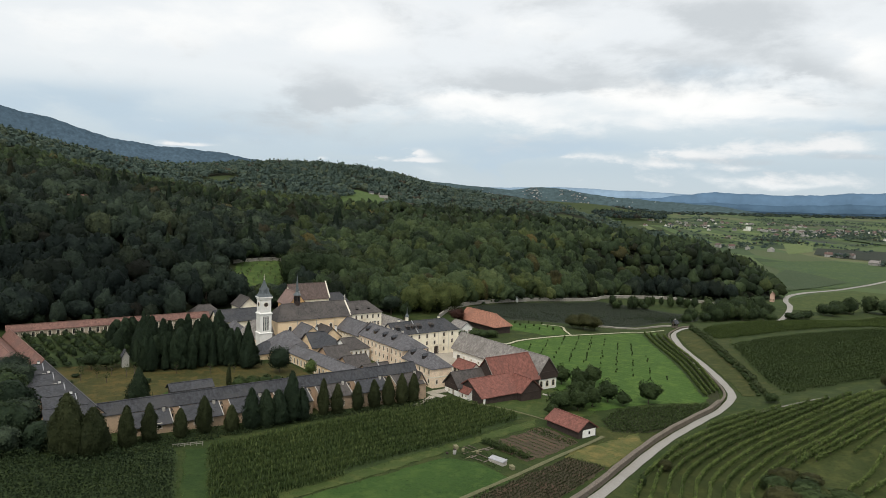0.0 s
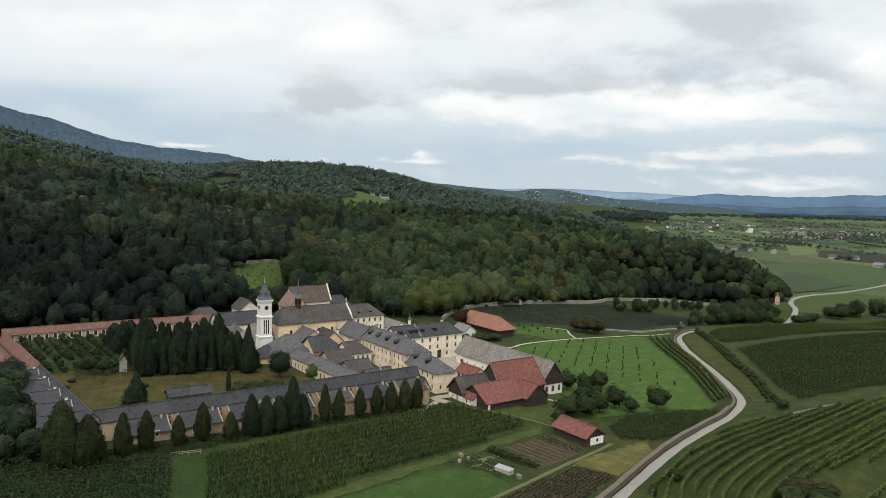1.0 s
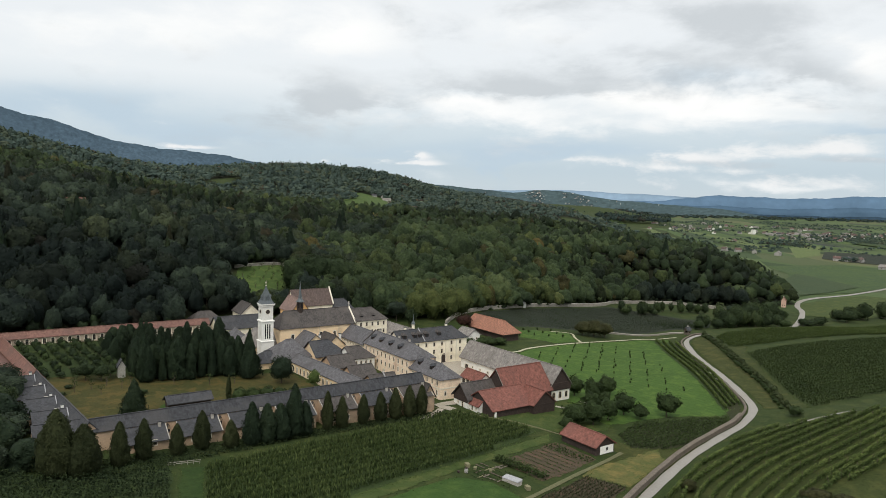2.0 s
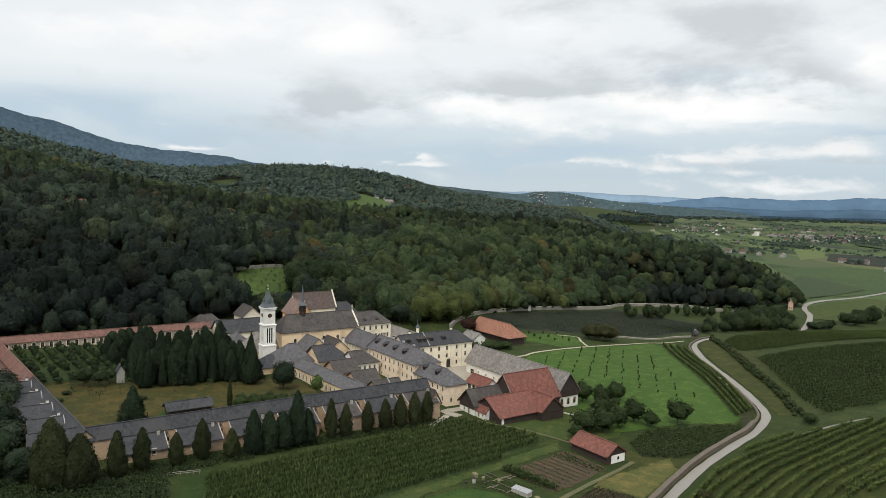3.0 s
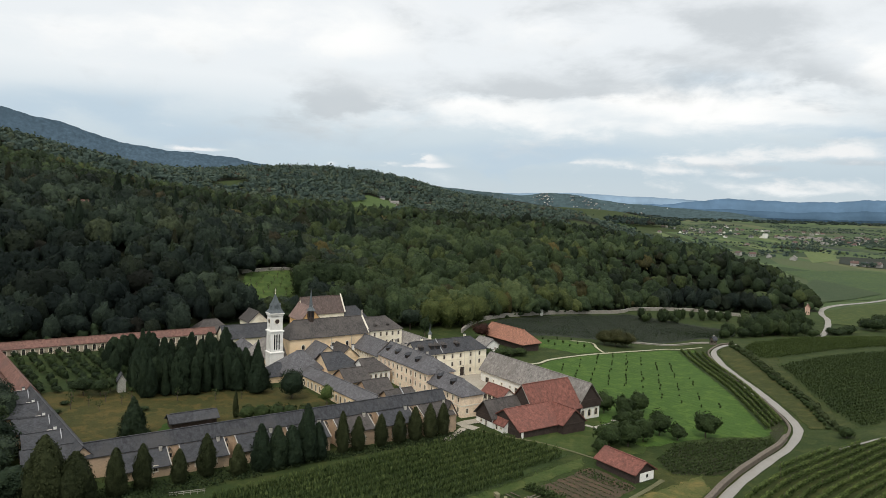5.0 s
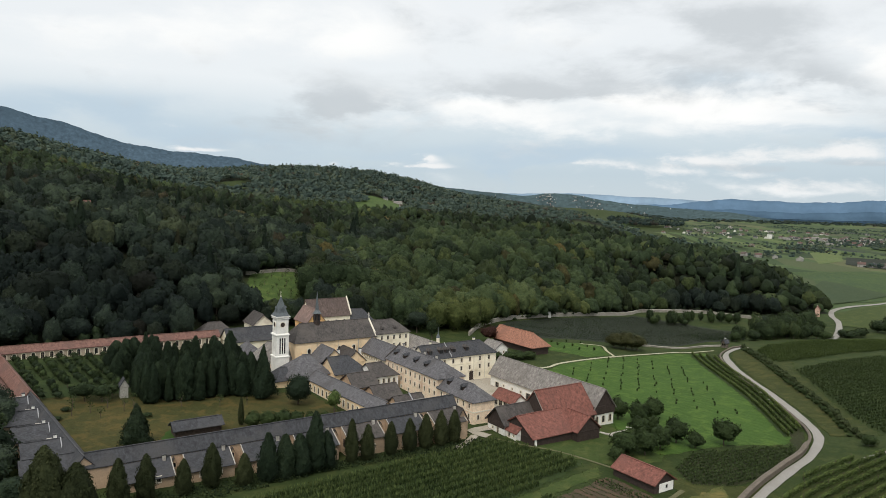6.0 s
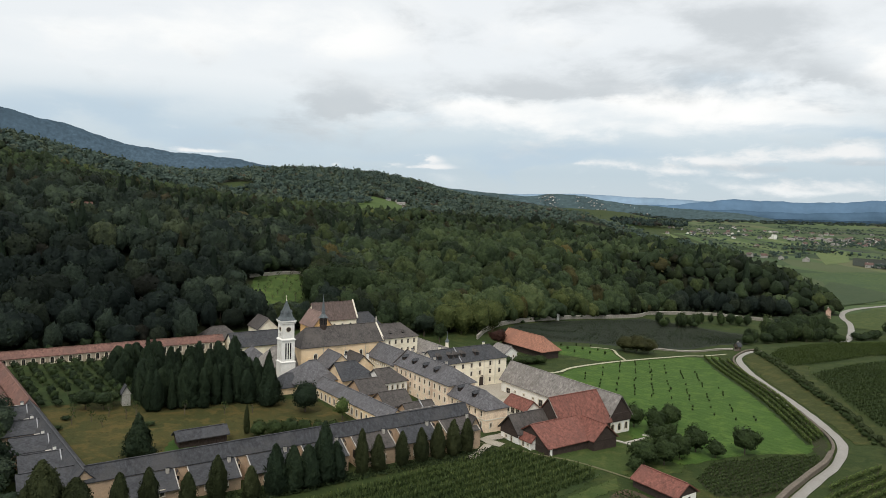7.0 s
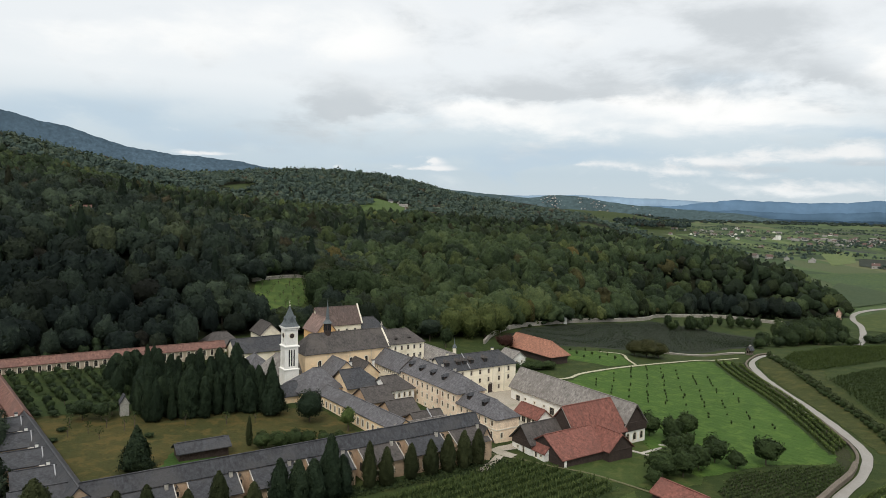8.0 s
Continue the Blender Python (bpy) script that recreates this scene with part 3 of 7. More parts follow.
def road(name, pts, width, mat, lift=0.22, label="", category="road"):
    line = curve_points([Vector(p) for p in pts])
    nrm = sides(line)
    vs, fs = [], []
    for i, (p, n) in enumerate(zip(line, nrm)):
        wob = 1 + 0.06 * math.sin(i * 1.7) + 0.05 * math.sin(i * 0.6)
        for k in (-0.5, -0.2, 0.2, 0.5):
            q = p + n * width * k * wob
            z = hz(q.x, q.y) + lift + (0.06 if abs(k) < 0.3 else 0)
            vs.append((q.x, q.y, z))
        if i:
            b = (i - 1) * 4
            fs += [(b + j, b + j + 4, b + j + 5, b + j + 1) for j in range(3)]
    bm = bmesh.new()
    bv = [bm.verts.new(v) for v in vs]
    for f in fs:
        bm.faces.new([bv[j] for j in reversed(f)])
    bmesh.ops.recalc_face_normals(bm, faces=bm.faces)
    if sum(f.normal.z for f in bm.faces) < 0:
        bmesh.ops.reverse_faces(bm, faces=bm.faces)
    return tagged(part(name, bm, mat, smooth=True), label, category, kind="structure")


def long_wall(name, pts, thick, tall, mat, cap_mat, label, category="wall"):
    """A garden wall along a line, with a sloped coping."""
    line = curve_points([Vector(p) for p in pts], 2.5)
    nrm = sides(line)
    bodies = []
    for which in ("wall", "coping"):
        bm = bmesh.new()
        prev = None
        for i, (p, n) in enumerate(zip(line, nrm)):
            z = hz(p.x, p.y)
            h = tall + 0.12 * math.sin(i * 0.9) * math.sin(i * 0.37)
            if which == "wall":
                prof = [(-thick / 2, -0.8), (thick / 2, -0.8), (thick / 2, h), (-thick / 2, h)]
            else:
                c = thick / 2 + 0.2
                prof = [(-c, h + 0.003), (c, h + 0.003), (c, h + 0.12), (0, h + 0.42), (-c, h + 0.12)]
            ring = [bm.verts.new((p.x + n.x * o, p.y + n.y * o, z + q)) for o, q in prof]
            if prev:
                k = len(ring)
                for j in range(k):
                    bm.faces.new((prev[j], prev[(j + 1) % k], ring[(j + 1) % k], ring[j]))
            else:
                bm.faces.new(ring[::-1])
            prev = ring
        bm.faces.new(prev)
        bmesh.ops.recalc_face_normals(bm, faces=bm.faces)
        bodies.append(bm)
    root = tagged(part(name, bodies[0], mat), label, category, kind="structure")
    part("coping", bodies[1], cap_mat, root)
    return root


# ---- buildings ----
GRID = radians(35)
U, N2 = Vector((math.cos(GRID), math.sin(GRID))), Vector((-math.sin(GRID), math.cos(GRID)))


def at(a, b):
    """Place in the plan of the monastery: a along its fronts, b across them."""
    p = Vector((-90.0, 180.0)) + a * U + b * N2
    return p.x, p.y


def ground_ab(a, b):
    return hz(*at(a, b))


class Shell:
    """Collects loose faces for one mesh."""

    def __init__(self):
        self.v, self.f = [], []

    def face(self, pts):
        i = len(self.v)
        self.v += [tuple(p) for p in pts]
        self.f.append(tuple(range(i, i + len(pts))))

    def box(self, x0, x1, y0, y1, z0, z1):
        c = [(x0, y0), (x1, y0), (x1, y1), (x0, y1)]
        for (p, q) in zip(c, c[1:] + c[:1]):
            self.face([(*p, z0), (*q, z0), (*q, z1), (*p, z1)])
        self.face([(*p, z1) for p in c])
        self.face([(*p, z0) for p in c[::-1]])

    def prism(self, ring, z0, z1, ring2=None):
        r2 = ring2 or ring
        k = len(ring)
        for i in range(k):
            j = (i + 1) % k
            self.face([(*ring[i], z0), (*ring[j], z0), (*r2[j], z1), (*r2[i], z1)])
        self.face([(*p, z1) for p in r2])
        self.face([(*p, z0) for p in ring[::-1]])

    def data(self):
        return self.v, [], self.f


def wall_side(sh, p0, p1, z0, z1, holes, depth=0.22):
    """One wall with real openings; outside lies to the right of p0 -> p1. holes: (s0, s1, h0, h1)."""
    p0, p1 = Vector(p0), Vector(p1)
    L = (p1 - p0).length
    d = (p1 - p0) / L
    inn = Vector((-d.y, d.x))

    def P(s, z, k=0.0):
        q = p0 + d * s + inn * k
        return (q.x, q.y, z)

    S = sorted({0.0, L, *[h[0] for h in holes], *[h[1] for h in holes]})
    Z = sorted({z0, z1, *[h[2] for h in holes], *[h[3] for h in holes]})
    for s0, s1 in zip(S, S[1:]):
        for a, b in zip(Z, Z[1:]):
            ms, mz = (s0 + s1) / 2, (a + b) / 2
            if not any(h[0] < ms < h[1] and h[2] < mz < h[3] for h in holes):
                sh.face([P(s0, a), P(s1, a), P(s1, b), P(s0, b)])
    for s0, s1, a, b in holes:
        for q, r in (((s0, a), (s1, a)), ((s1, a), (s1, b)), ((s1, b), (s0, b)), ((s0, b), (s0, a))):
            sh.face([P(*q), P(*r), P(*r, depth), P(*q, depth)][::-1])


WINDOWS = {}


def window_meshes(w, h, arch):
    key = (round(w, 2), round(h, 2), arch)
    if key in WINDOWS:
        return WINDOWS[key]
    fr, gl, tr = Shell(), Shell(), Shell()
    t = 0.08
    for x0, x1, z0, z1 in ((-w / 2, -w / 2 + t, 0, h), (w / 2 - t, w / 2, 0, h), (-w / 2, w / 2, 0, t), (-w / 2, w / 2, h - t, h), (-0.03, 0.03, t, h - t), (-w / 2 + t, w / 2 - t, h * 0.6, h * 0.6 + 0.05)):
        fr.box(x0, x1, 0.12, 0.18, z0, z1)
    gl.face([(-w / 2, 0.2, 0), (w / 2, 0.2, 0), (w / 2, 0.2, h), (-w / 2, 0.2, h)])
    m = 0.22 if not arch else 0.3
    if arch:
        zc = h - w / 2
        inner = [(-w / 2, 0.0)] + [(-math.cos(q) * w / 2, zc + math.sin(q) * w / 2) for q in np.linspace(0, math.pi, 9)] + [(w / 2, 0.0)]
        R = w / 2 * 1.42
        outer = [(-w / 2 - m, 0.0)] + [(-math.cos(q) * max(R, w / 2 + m), zc + math.sin(q) * max(R, w / 2 + m)) for q in np.linspace(0, math.pi, 9)] + [(w / 2 + m, 0.0)]
        for i in range(len(inner) - 1):
            a, b, c, d = inner[i], inner[i + 1], outer[i + 1], outer[i]
            tr.face([(a[0], -0.07, a[1]), (b[0], -0.07, b[1]), (c[0], -0.07, c[1]), (d[0], -0.07, d[1])])
            tr.face([(d[0], -0.07, d[1]), (c[0], -0.07, c[1]), (c[0], 0.02, c[1]), (d[0], 0.02, d[1])])
            tr.face([(b[0], -0.07, b[1]), (a[0], -0.07, a[1]), (a[0], 0.15, a[1]), (b[0], 0.15, b[1])])
        tr.box(-w / 2 - m, w / 2 + m, -0.12, 0.02, -0.18, -0.003)
    else:
        tr.box(-w / 2 - m, -w / 2 - 0.003, -0.05, 0.02, 0, h + m)
        tr.box(w / 2 + 0.003, w / 2 + m, -0.05, 0.02, 0, h + m)
        tr.box(-w / 2, w / 2, -0.05, 0.02, h + 0.003, h + m)
        tr.box(-w / 2 - m, w / 2 + m, -0.12, 0.02, -0.16, -0.003)
    res = []
    for nm, s, mat in (("window_frame", fr, FRAMEM), ("pane", gl, GLASS), ("surround", tr, TRIM)):
        me = bpy.data.meshes.new(nm)
        me.from_pydata(*s.data())
        me.materials.append(mat)
        res.append(me)
    WINDOWS[key] = res
    return res


def add_window(root, p, ang, w, h, arch, name="window", surround=True):
    fr, gl, tr = window_meshes(w, h, arch)
    ob = new(name, fr)
    ob.parent = root
    ob.matrix_basis = Matrix.Translation(p) @ Matrix.Rotation(ang, 4, "Z")
    for nm, me in (("pane", gl), ("surround", tr)):
        if nm == "surround" and not surround:
            continue
        c = new(nm, me)
        c.parent = ob
    return ob


def roof_faces(sh, x0, x1, y0, y1, ze, zr, axis, hip0, hip1, over, th=0.22):
    """A gabled or hipped roof with thickness. hip0, hip1: how far each ridge end stands back."""
    ym = ((y0 + y1) / 2) if axis == "x" else ((x0 + x1) / 2)
    if axis == "x":
        half = (y1 - y0) / 2
    else:
        half = (x1 - x0) / 2
    drop = (zr - ze) / half * over
    X0, X1, Y0, Y1 = x0 - over, x1 + over, y0 - over, y1 + over
    e = ze - drop
    if axis == "x":
        r0, r1 = (X0 if hip0 == 0 else x0 + hip0, ym), (X1 if hip1 == 0 else x1 - hip1, ym)
        c = [(X0, Y0), (X1, Y0), (X1, Y1), (X0, Y1)]
    else:
        r0, r1 = (ym, Y0 if hip0 == 0 else y0 + hip0), (ym, Y1 if hip1 == 0 else y1 - hip1)
        c = [(X1, Y0), (X1, Y1), (X0, Y1), (X0, Y0)]
    faces = [[(*c[0], e), (*c[1], e), (*r1, zr), (*r0, zr)], [(*c[2], e), (*c[3], e), (*r0, zr), (*r1, zr)]]
    if hip0:
        faces.append([(*c[3], e), (*c[0], e), (*r0, zr)])
    if hip1:
        faces.append([(*c[1], e), (*c[2], e), (*r1, zr)])
    for f in faces:
        sh.face([(x, y, z + th) for x, y, z in f])
        sh.face([(x, y, z) for x, y, z in f[::-1]])
    rim = [(*c[0], e), (*c[1], e)] + ([(*r1, zr)] if not hip1 else []) + [(*c[2], e), (*c[3], e)] + ([(*r0, zr)] if not hip0 else [])
    for p, q in zip(rim, rim[1:] + rim[:1]):
        sh.face([p, q, (q[0], q[1], q[2] + th), (p[0], p[1], p[2] + th)])


def ridge_cap(root, x0, x1, y0, y1, zr, axis, hip0, hip1, mat):
    """Row of ridge tiles along the top."""
    sh = Shell()
    if axis == "x":
        ym = (y0 + y1) / 2
        sh.box(x0 + hip0, x1 - hip1, ym - 0.18, ym + 0.18, zr + 0.17, zr + 0.36)
    else:
        xm = (x0 + x1) / 2
        sh.box(xm - 0.18, xm + 0.18, y0 + hip0, y1 - hip1, zr + 0.17, zr + 0.36)
    return part("ridge_tiles", sh.data(), mat, root)


def house(name, label, a0, a1, b0, b1, ze, zr, axis, wall, roof, hip=(0, 0), over=0.5, wins=(), category="building", gable=None, sink=1.2, ridge=None, turn=0.0, cornice=None):
    """A building in the plan. ze, zr: eave and ridge heights in the world; axis: a or b, the way of the ridge.
    wins: rows (side, z above the ground, width, height, places along the side, arched)."""
    ca, cb = (a0 + a1) / 2, (b0 + b1) / 2
    zg = ground_ab(ca, cb)
    X, Y = at(ca, cb)
    root = tagged(new(name), label, category)
    root.matrix_basis = pose(X, Y, zg, 0, 0, 35 + turn)
    lx, ly = (a1 - a0) / 2, (b1 - b0) / 2
    ze, zr = ze - zg, zr - zg
    ax = "x" if axis == "a" else "y"
    c = {"S": ((-lx, -ly), (lx, -ly)), "E": ((lx, -ly), (lx, ly)), "N": ((lx, ly), (-lx, ly)), "W": ((-lx, ly), (-lx, -ly))}
    sh = Shell()
    for side, (p, q) in c.items():
        L = (Vector(q) - Vector(p)).length
        d = (Vector(q) - Vector(p)) / L
        holes = []
        for s, z, w, h, places, arch in wins:
            if s != side:
                continue
            for k in places:
                if w / 2 + 0.1 < k < L - w / 2 - 0.1 and z + h < ze - 0.05:
                    holes.append((k - w / 2, k + w / 2, z, z + h))
                    pt = Vector(p) + d * k
                    add_window(root, (pt.x, pt.y, z), math.atan2(d.y, d.x), w, h, arch)
        wall_side(sh, p, q, -sink, ze, holes)
    part("wall", sh.data(), wall, root)
    ends = []
    if ax == "x":
        ends = [[(-lx, ly, ze), (-lx, -ly, ze), (-lx, 0, zr)], [(lx, -ly, ze), (lx, ly, ze), (lx, 0, zr)]]
    else:
        ends = [[(-lx, -ly, ze), (lx, -ly, ze), (0, -ly, zr)], [(lx, ly, ze), (-lx, ly, ze), (0, ly, zr)]]
    for k, tri in enumerate(ends):
        if not hip[k]:
            gs = Shell()
            cen = Vector((0, 0, (ze + zr) / 2))
            back = [tuple(Vector(p) * 1.0 + (cen - Vector(p)) * Vector((abs(tri[2][0]) > 0, abs(tri[2][1]) > 0, 0)) * 0.03) for p in tri]
            gs.face(tri)
            gs.face(back[::-1])
            for i in range(3):
                j = (i + 1) % 3
                gs.face([tri[j], tri[i], back[i], back[j]])
            part("gable", gs.data(), gable or wall, root)
    rs = Shell()
    roof_faces(rs, -lx, lx, -ly, ly, ze, zr, ax, hip[0], hip[1], over)
    part("roof", rs.data(), roof, root)
    ridge_cap(root, -lx, lx, -ly, ly, zr, ax, hip[0], hip[1], ridge or roof)
    half = ly if ax == "x" else lx
    e = ze - (zr - ze) / half * over
    edge = roof
    for k, end in enumerate((-1, 1)):
        if hip[k]:
            continue
        for s in (-1, 1):
            if ax == "x":
                verge(root, (end * (lx + over - 0.1), s * (ly + over), e + 0.2), (end * (lx + over - 0.1), 0, zr + 0.2), edge, 0.26, 0.12)
            else:
                verge(root, (s * (lx + over), end * (ly + over - 0.1), e + 0.2), (0, end * (ly + over - 0.1), zr + 0.2), edge, 0.26, 0.12)
    cs = Shell()
    o = 0.12
    for x0, x1, y0, y1 in ((-lx - o, lx + o, -ly - o, -ly - 0.003), (-lx - o, lx + o, ly + 0.003, ly + o), (-lx - o, -lx - 0.003, -ly, ly), (lx + 0.003, lx + o, -ly, ly)):
        cs.box(x0, x1, y0, y1, ze - 0.45, ze - 0.12)
    part("cornice", cs.data(), cornice or wall, root)
    root["zg"] = zg
    return root


def even(n, lo, hi):
    return [lo + (hi - lo) * (i + 0.5) / n for i in range(n)]


def chimney(root, x, y, z0, z1, w=0.7, mat=None):
    """A plastered stack with a cap, standing on a roof."""
    sh = Shell()
    sh.box(x - w / 2, x + w / 2, y - w / 2, y + w / 2, z0, z1)
    ob = part("chimney", sh.data(), mat or STONE, root)
    sh = Shell()
    sh.box(x - w * 0.65, x + w * 0.65, y - w * 0.65, y + w * 0.65, z1 + 0.003, z1 + 0.18)
    part("cap", sh.data(), SLATE, ob)
    return ob


def dormer(root, p, ang, roof, w=1.5, h=1.25, deep=2.4):
    """A small hipped dormer; its front looks along -y before turning."""
    sh = Shell()
    sh.box(-w / 2, w / 2, 0.0, deep, -0.6, h)
    ob = part("dormer", sh.data(), DARKWOOD, root, "small roof dormer with dark timber cheeks")
    ob.matrix_basis = Matrix.Translation(p) @ Matrix.Rotation(ang, 4, "Z")
    sh = Shell()
    o = 0.25
    e = [(-w / 2 - o, -o), (w / 2 + o, -o), (w / 2 + o, deep + 0.6), (-w / 2 - o, deep + 0.6)]
    r = [(0, 0.45), (0, deep + 0.6)]
    sh.face([(*e[0], h), (*e[1], h), (*r[0], h + 0.85)])
    sh.face([(*e[1], h), (*e[2], h), (*r[1], h + 0.85), (*r[0], h + 0.85)])
    sh.face([(*e[3], h), (*e[0], h), (*r[0], h + 0.85), (*r[1], h + 0.85)])
    sh.face([(*q, h - 0.05) for q in e[::-1]])
    part("dormer_roof", sh.data(), roof, ob)
    sh = Shell()
    sh.face([(-w / 2 + 0.15, -0.02, -0.3), (w / 2 - 0.15, -0.02, -0.3), (w / 2 - 0.15, -0.02, h - 0.15), (-w / 2 + 0.15, -0.02, h - 0.15)])
    part("pane", sh.data(), GLASS, ob)
    return ob


def verge(root, p, q, mat, w=0.35, h=0.3):
    """A light strip along the edge of a roof."""
    p, q = Vector(p), Vector(q)
    d = (q - p).normalized()
    side = d.cross(Vector((0, 0, 1))).normalized() * w / 2
    up = Vector((0, 0, h))
    sh = Shell()
    c = [p - side, p + side, q + side, q - side]
    sh.face([v + up for v in c])
    sh.face([v for v in c[::-1]])
    for i in range(4):
        j = (i + 1) % 4
        sh.face([c[i], c[j], c[j] + up, c[i] + up])
    return part("verge", sh.data(), mat, root)


def downpipe(root, x, y, z0, z1):
    sh = Shell()
    sh.prism([(x + 0.09 * math.cos(k * math.pi / 3), y + 0.09 * math.sin(k * math.pi / 3)) for k in range(6)], z0, z1)
    return part("downpipe", sh.data(), LEADM, root)


# ---- monastery ----
def loc(root, a, b, z, a0, a1, b0, b1):
    """Plan place to the axes of a building."""
    return Vector((a - (a0 + a1) / 2, b - (b0 + b1) / 2, z - root["zg"]))


lower_wing = house("residential_wing", "weathered two-storey wing with hipped blue-grey slate roof", 110, 118.6, 5, 25, 8.0, 11.7, "b", WORN, BLUE_SLATE, hip=(5, 0), wins=[("W", 4.6, 0.9, 1.6, even(6, 0.5, 19.5), False), ("W", 1.2, 0.9, 1.8, even(5, 3, 19.5), True), ("S", 1.2, 0.8, 1.5, [2.2], False)])
for b in (21.6, 13.6):
    dormer(lower_wing, loc(lower_wing, 111.6, b, 9.3, 110, 118.6, 5, 25), radians(-90), SLATE, w=1.5, h=1.6)
sh = Shell()
sh.box(-4.42, 4.42, -10.12, -10.003, 3.6, 3.95)
sh.box(-4.42, -4.303, -10.0, 10.0, 3.6, 3.95)
part("string_course", sh.data(), TRIM, lower_wing)
long_wing = house("residential_wing", "weathered three-storey wing with four dormers in its slate roof", 110, 121, 25.2, 61, 10.8, 14.9, "b", WORN, BLUE_SLATE, hip=(5.5, 0), wins=[("W", 6.3, 0.95, 1.7, even(11, 0.5, 35.3), False), ("W", 3.2, 0.9, 1.6, even(11, 0.5, 35.3), False), ("W", 0.7, 0.8, 1.0, even(6, 4, 35), True)])
for b in (57.9, 50.9, 43.6, 36.6):
    dormer(long_wing, loc(long_wing, 111.9, b, 11.9, 110, 121, 25.2, 61), radians(-90), SLATE, w=1.6, h=1.7)
for b in (59, 51.6, 44, 36.4):
    q = loc(long_wing, 116.6, b, 15, 110, 121, 25.2, 61)
    chimney(long_wing, q.x, q.y, q.z - 1.2, q.z + 0.9)
verge(long_wing, loc(long_wing, 109.6, 61, 10.6, 110, 121, 25.2, 61), loc(long_wing, 115.5, 61, 15.1, 110, 121, 25.2, 61), SLATE_B, 0.5, 0.5)
rear_wing = house("residential_wing", "cream wing with a row of small windows under slate eaves", 110, 120, 61.3, 81.5, 9.8, 14.3, "b", PALE, BLUE_SLATE, wins=[("W", 5.6, 0.7, 1.0, even(13, 0.5, 19.5), False)])
church = house("church", "yellow-plastered monastery church with long grey slate roof", 82, 116.8, 82, 95, 15.1, 21.0, "a", CREAM, SLATE_B, hip=(4, 0), wins=[("S", 4.6, 1.3, 4.4, even(5, 2.5, 34.5), True)], category="church", cornice=TRIM)
for x in (-8.5, 0.5, 9.5):
    downpipe(church, x, -6.62, 0, 11.2)
for x in (-14.5, -7.5, -0.5, 6.5, 13.5):
    sh = Shell()
    sh.box(x - 0.4, x + 0.4, -7.0, -6.503, -1, 8)
    part("buttress", sh.data(), CREAM, church)
for x0, x1, h in ((-6.9, 0.0, 1), (0.0, 6.9, 0)):
    verge(church, (17.45, x0, 11.3 if h else 17.3), (17.45, x1, 17.3 if h else 11.3), TRIM, 0.7, 0.9)
sh = Shell()
sh.box(17.25, 17.65, -0.12, 0.12, 17.8, 20.4)
sh.box(17.25, 17.65, -0.7, 0.7, 19.3, 19.55)
part("stone_cross", sh.data(), STONE, church)
# slender ridge turret
fl = Shell()
R8 = lambda r: [(r * math.cos(k * math.pi / 4 + 0.39), r * math.sin(k * math.pi / 4 + 0.39)) for k in range(8)]
turret = tagged(new("ridge_turret"), "slender dark ridge turret with a needle spire", "turret")
turret.matrix_basis = pose(*at(93.5, 88.5), 20.2, 0, 0, 35)
fl.prism(R8(1.35), -1.6, 4.6)
part("drum", fl.data(), DARKWOOD, turret)
fl = Shell()
fl.prism(R8(1.9), 4.6, 6.0, R8(0.75))
fl.prism(R8(0.75), 6.003, 13.6, R8(0.03))
part("spire", fl.data(), COPPER, turret)
for k in range(8):
    q = k * math.pi / 4
    fl = Shell()
    fl.box(1.27 * math.cos(q) - 0.2, 1.27 * math.cos(q) + 0.2, 1.27 * math.sin(q) - 0.2, 1.27 * math.sin(q) + 0.2, 2.0, 4.0)
    part("louvre", fl.data(), GLASS, turret)
east_block = house("monastery_block", "cream block with rows of windows beside the church", 117.3, 133, 82, 95, 15.6, 20.0, "a", PALE, SLATE_B, hip=(0, 4.5), wins=[("S", z, 0.9, 1.7, even(5, 1, 15.5), False) for z in (10.6, 7.2, 3.8)], cornice=TRIM)
for a in (121, 127):
    dormer(east_block, loc(east_block, a, 83.6, 16.4, 117.3, 133, 82, 95), 0.0, SLATE_B, w=1.2, h=1.0)
guest_house = house("guest_house", "cream three-storey guest house with hipped slate roof and dormers", 121.5, 155, 50.5, 61, 10.9, 15.0, "a", PALE, SLATE, hip=(0, 4.5), wins=[("S", 7.2, 0.95, 1.7, [2.5, 5.5, 8.5, 12.5, 16.5, 20.5, 25.5, 30.0], False), ("S", 4.0, 0.95, 1.7, [2.5, 5.5, 8.5, 12.5, 16.5, 20.5, 25.5, 30.0], False), ("S", 0.8, 0.95, 1.7, [12.5, 17, 25.5], False)], cornice=TRIM)
for a in (124.3, 129.3, 132, 135.2, 141.5):
    dormer(guest_house, loc(guest_house, a, 52.0, 12.3, 121.5, 155, 50.5, 61), 0.0, SLATE_B, w=1.7, h=1.4)
for x in (5.5, 11.0):
    sh = Shell()
    sh.box(x, x + 0.35, -5.42, -5.253, 0, 10)
    part("pilaster", sh.data(), TRIM, guest_house)
for z in (3.3, 6.6):
    sh = Shell()
    sh.box(-16.7, 16.7, -5.38, -5.253, z, z + 0.22)
    part("string_course", sh.data(), PALE, guest_house)
gate = Shell()
gate.prism([(3.6, -5.34), (6.0, -5.34), (6.0, -5.253), (3.6, -5.253)], -0.2, 2.6)
part("gate", gate.data(), DARKWOOD, guest_house, "dark arched timber gate")
gt = Shell()
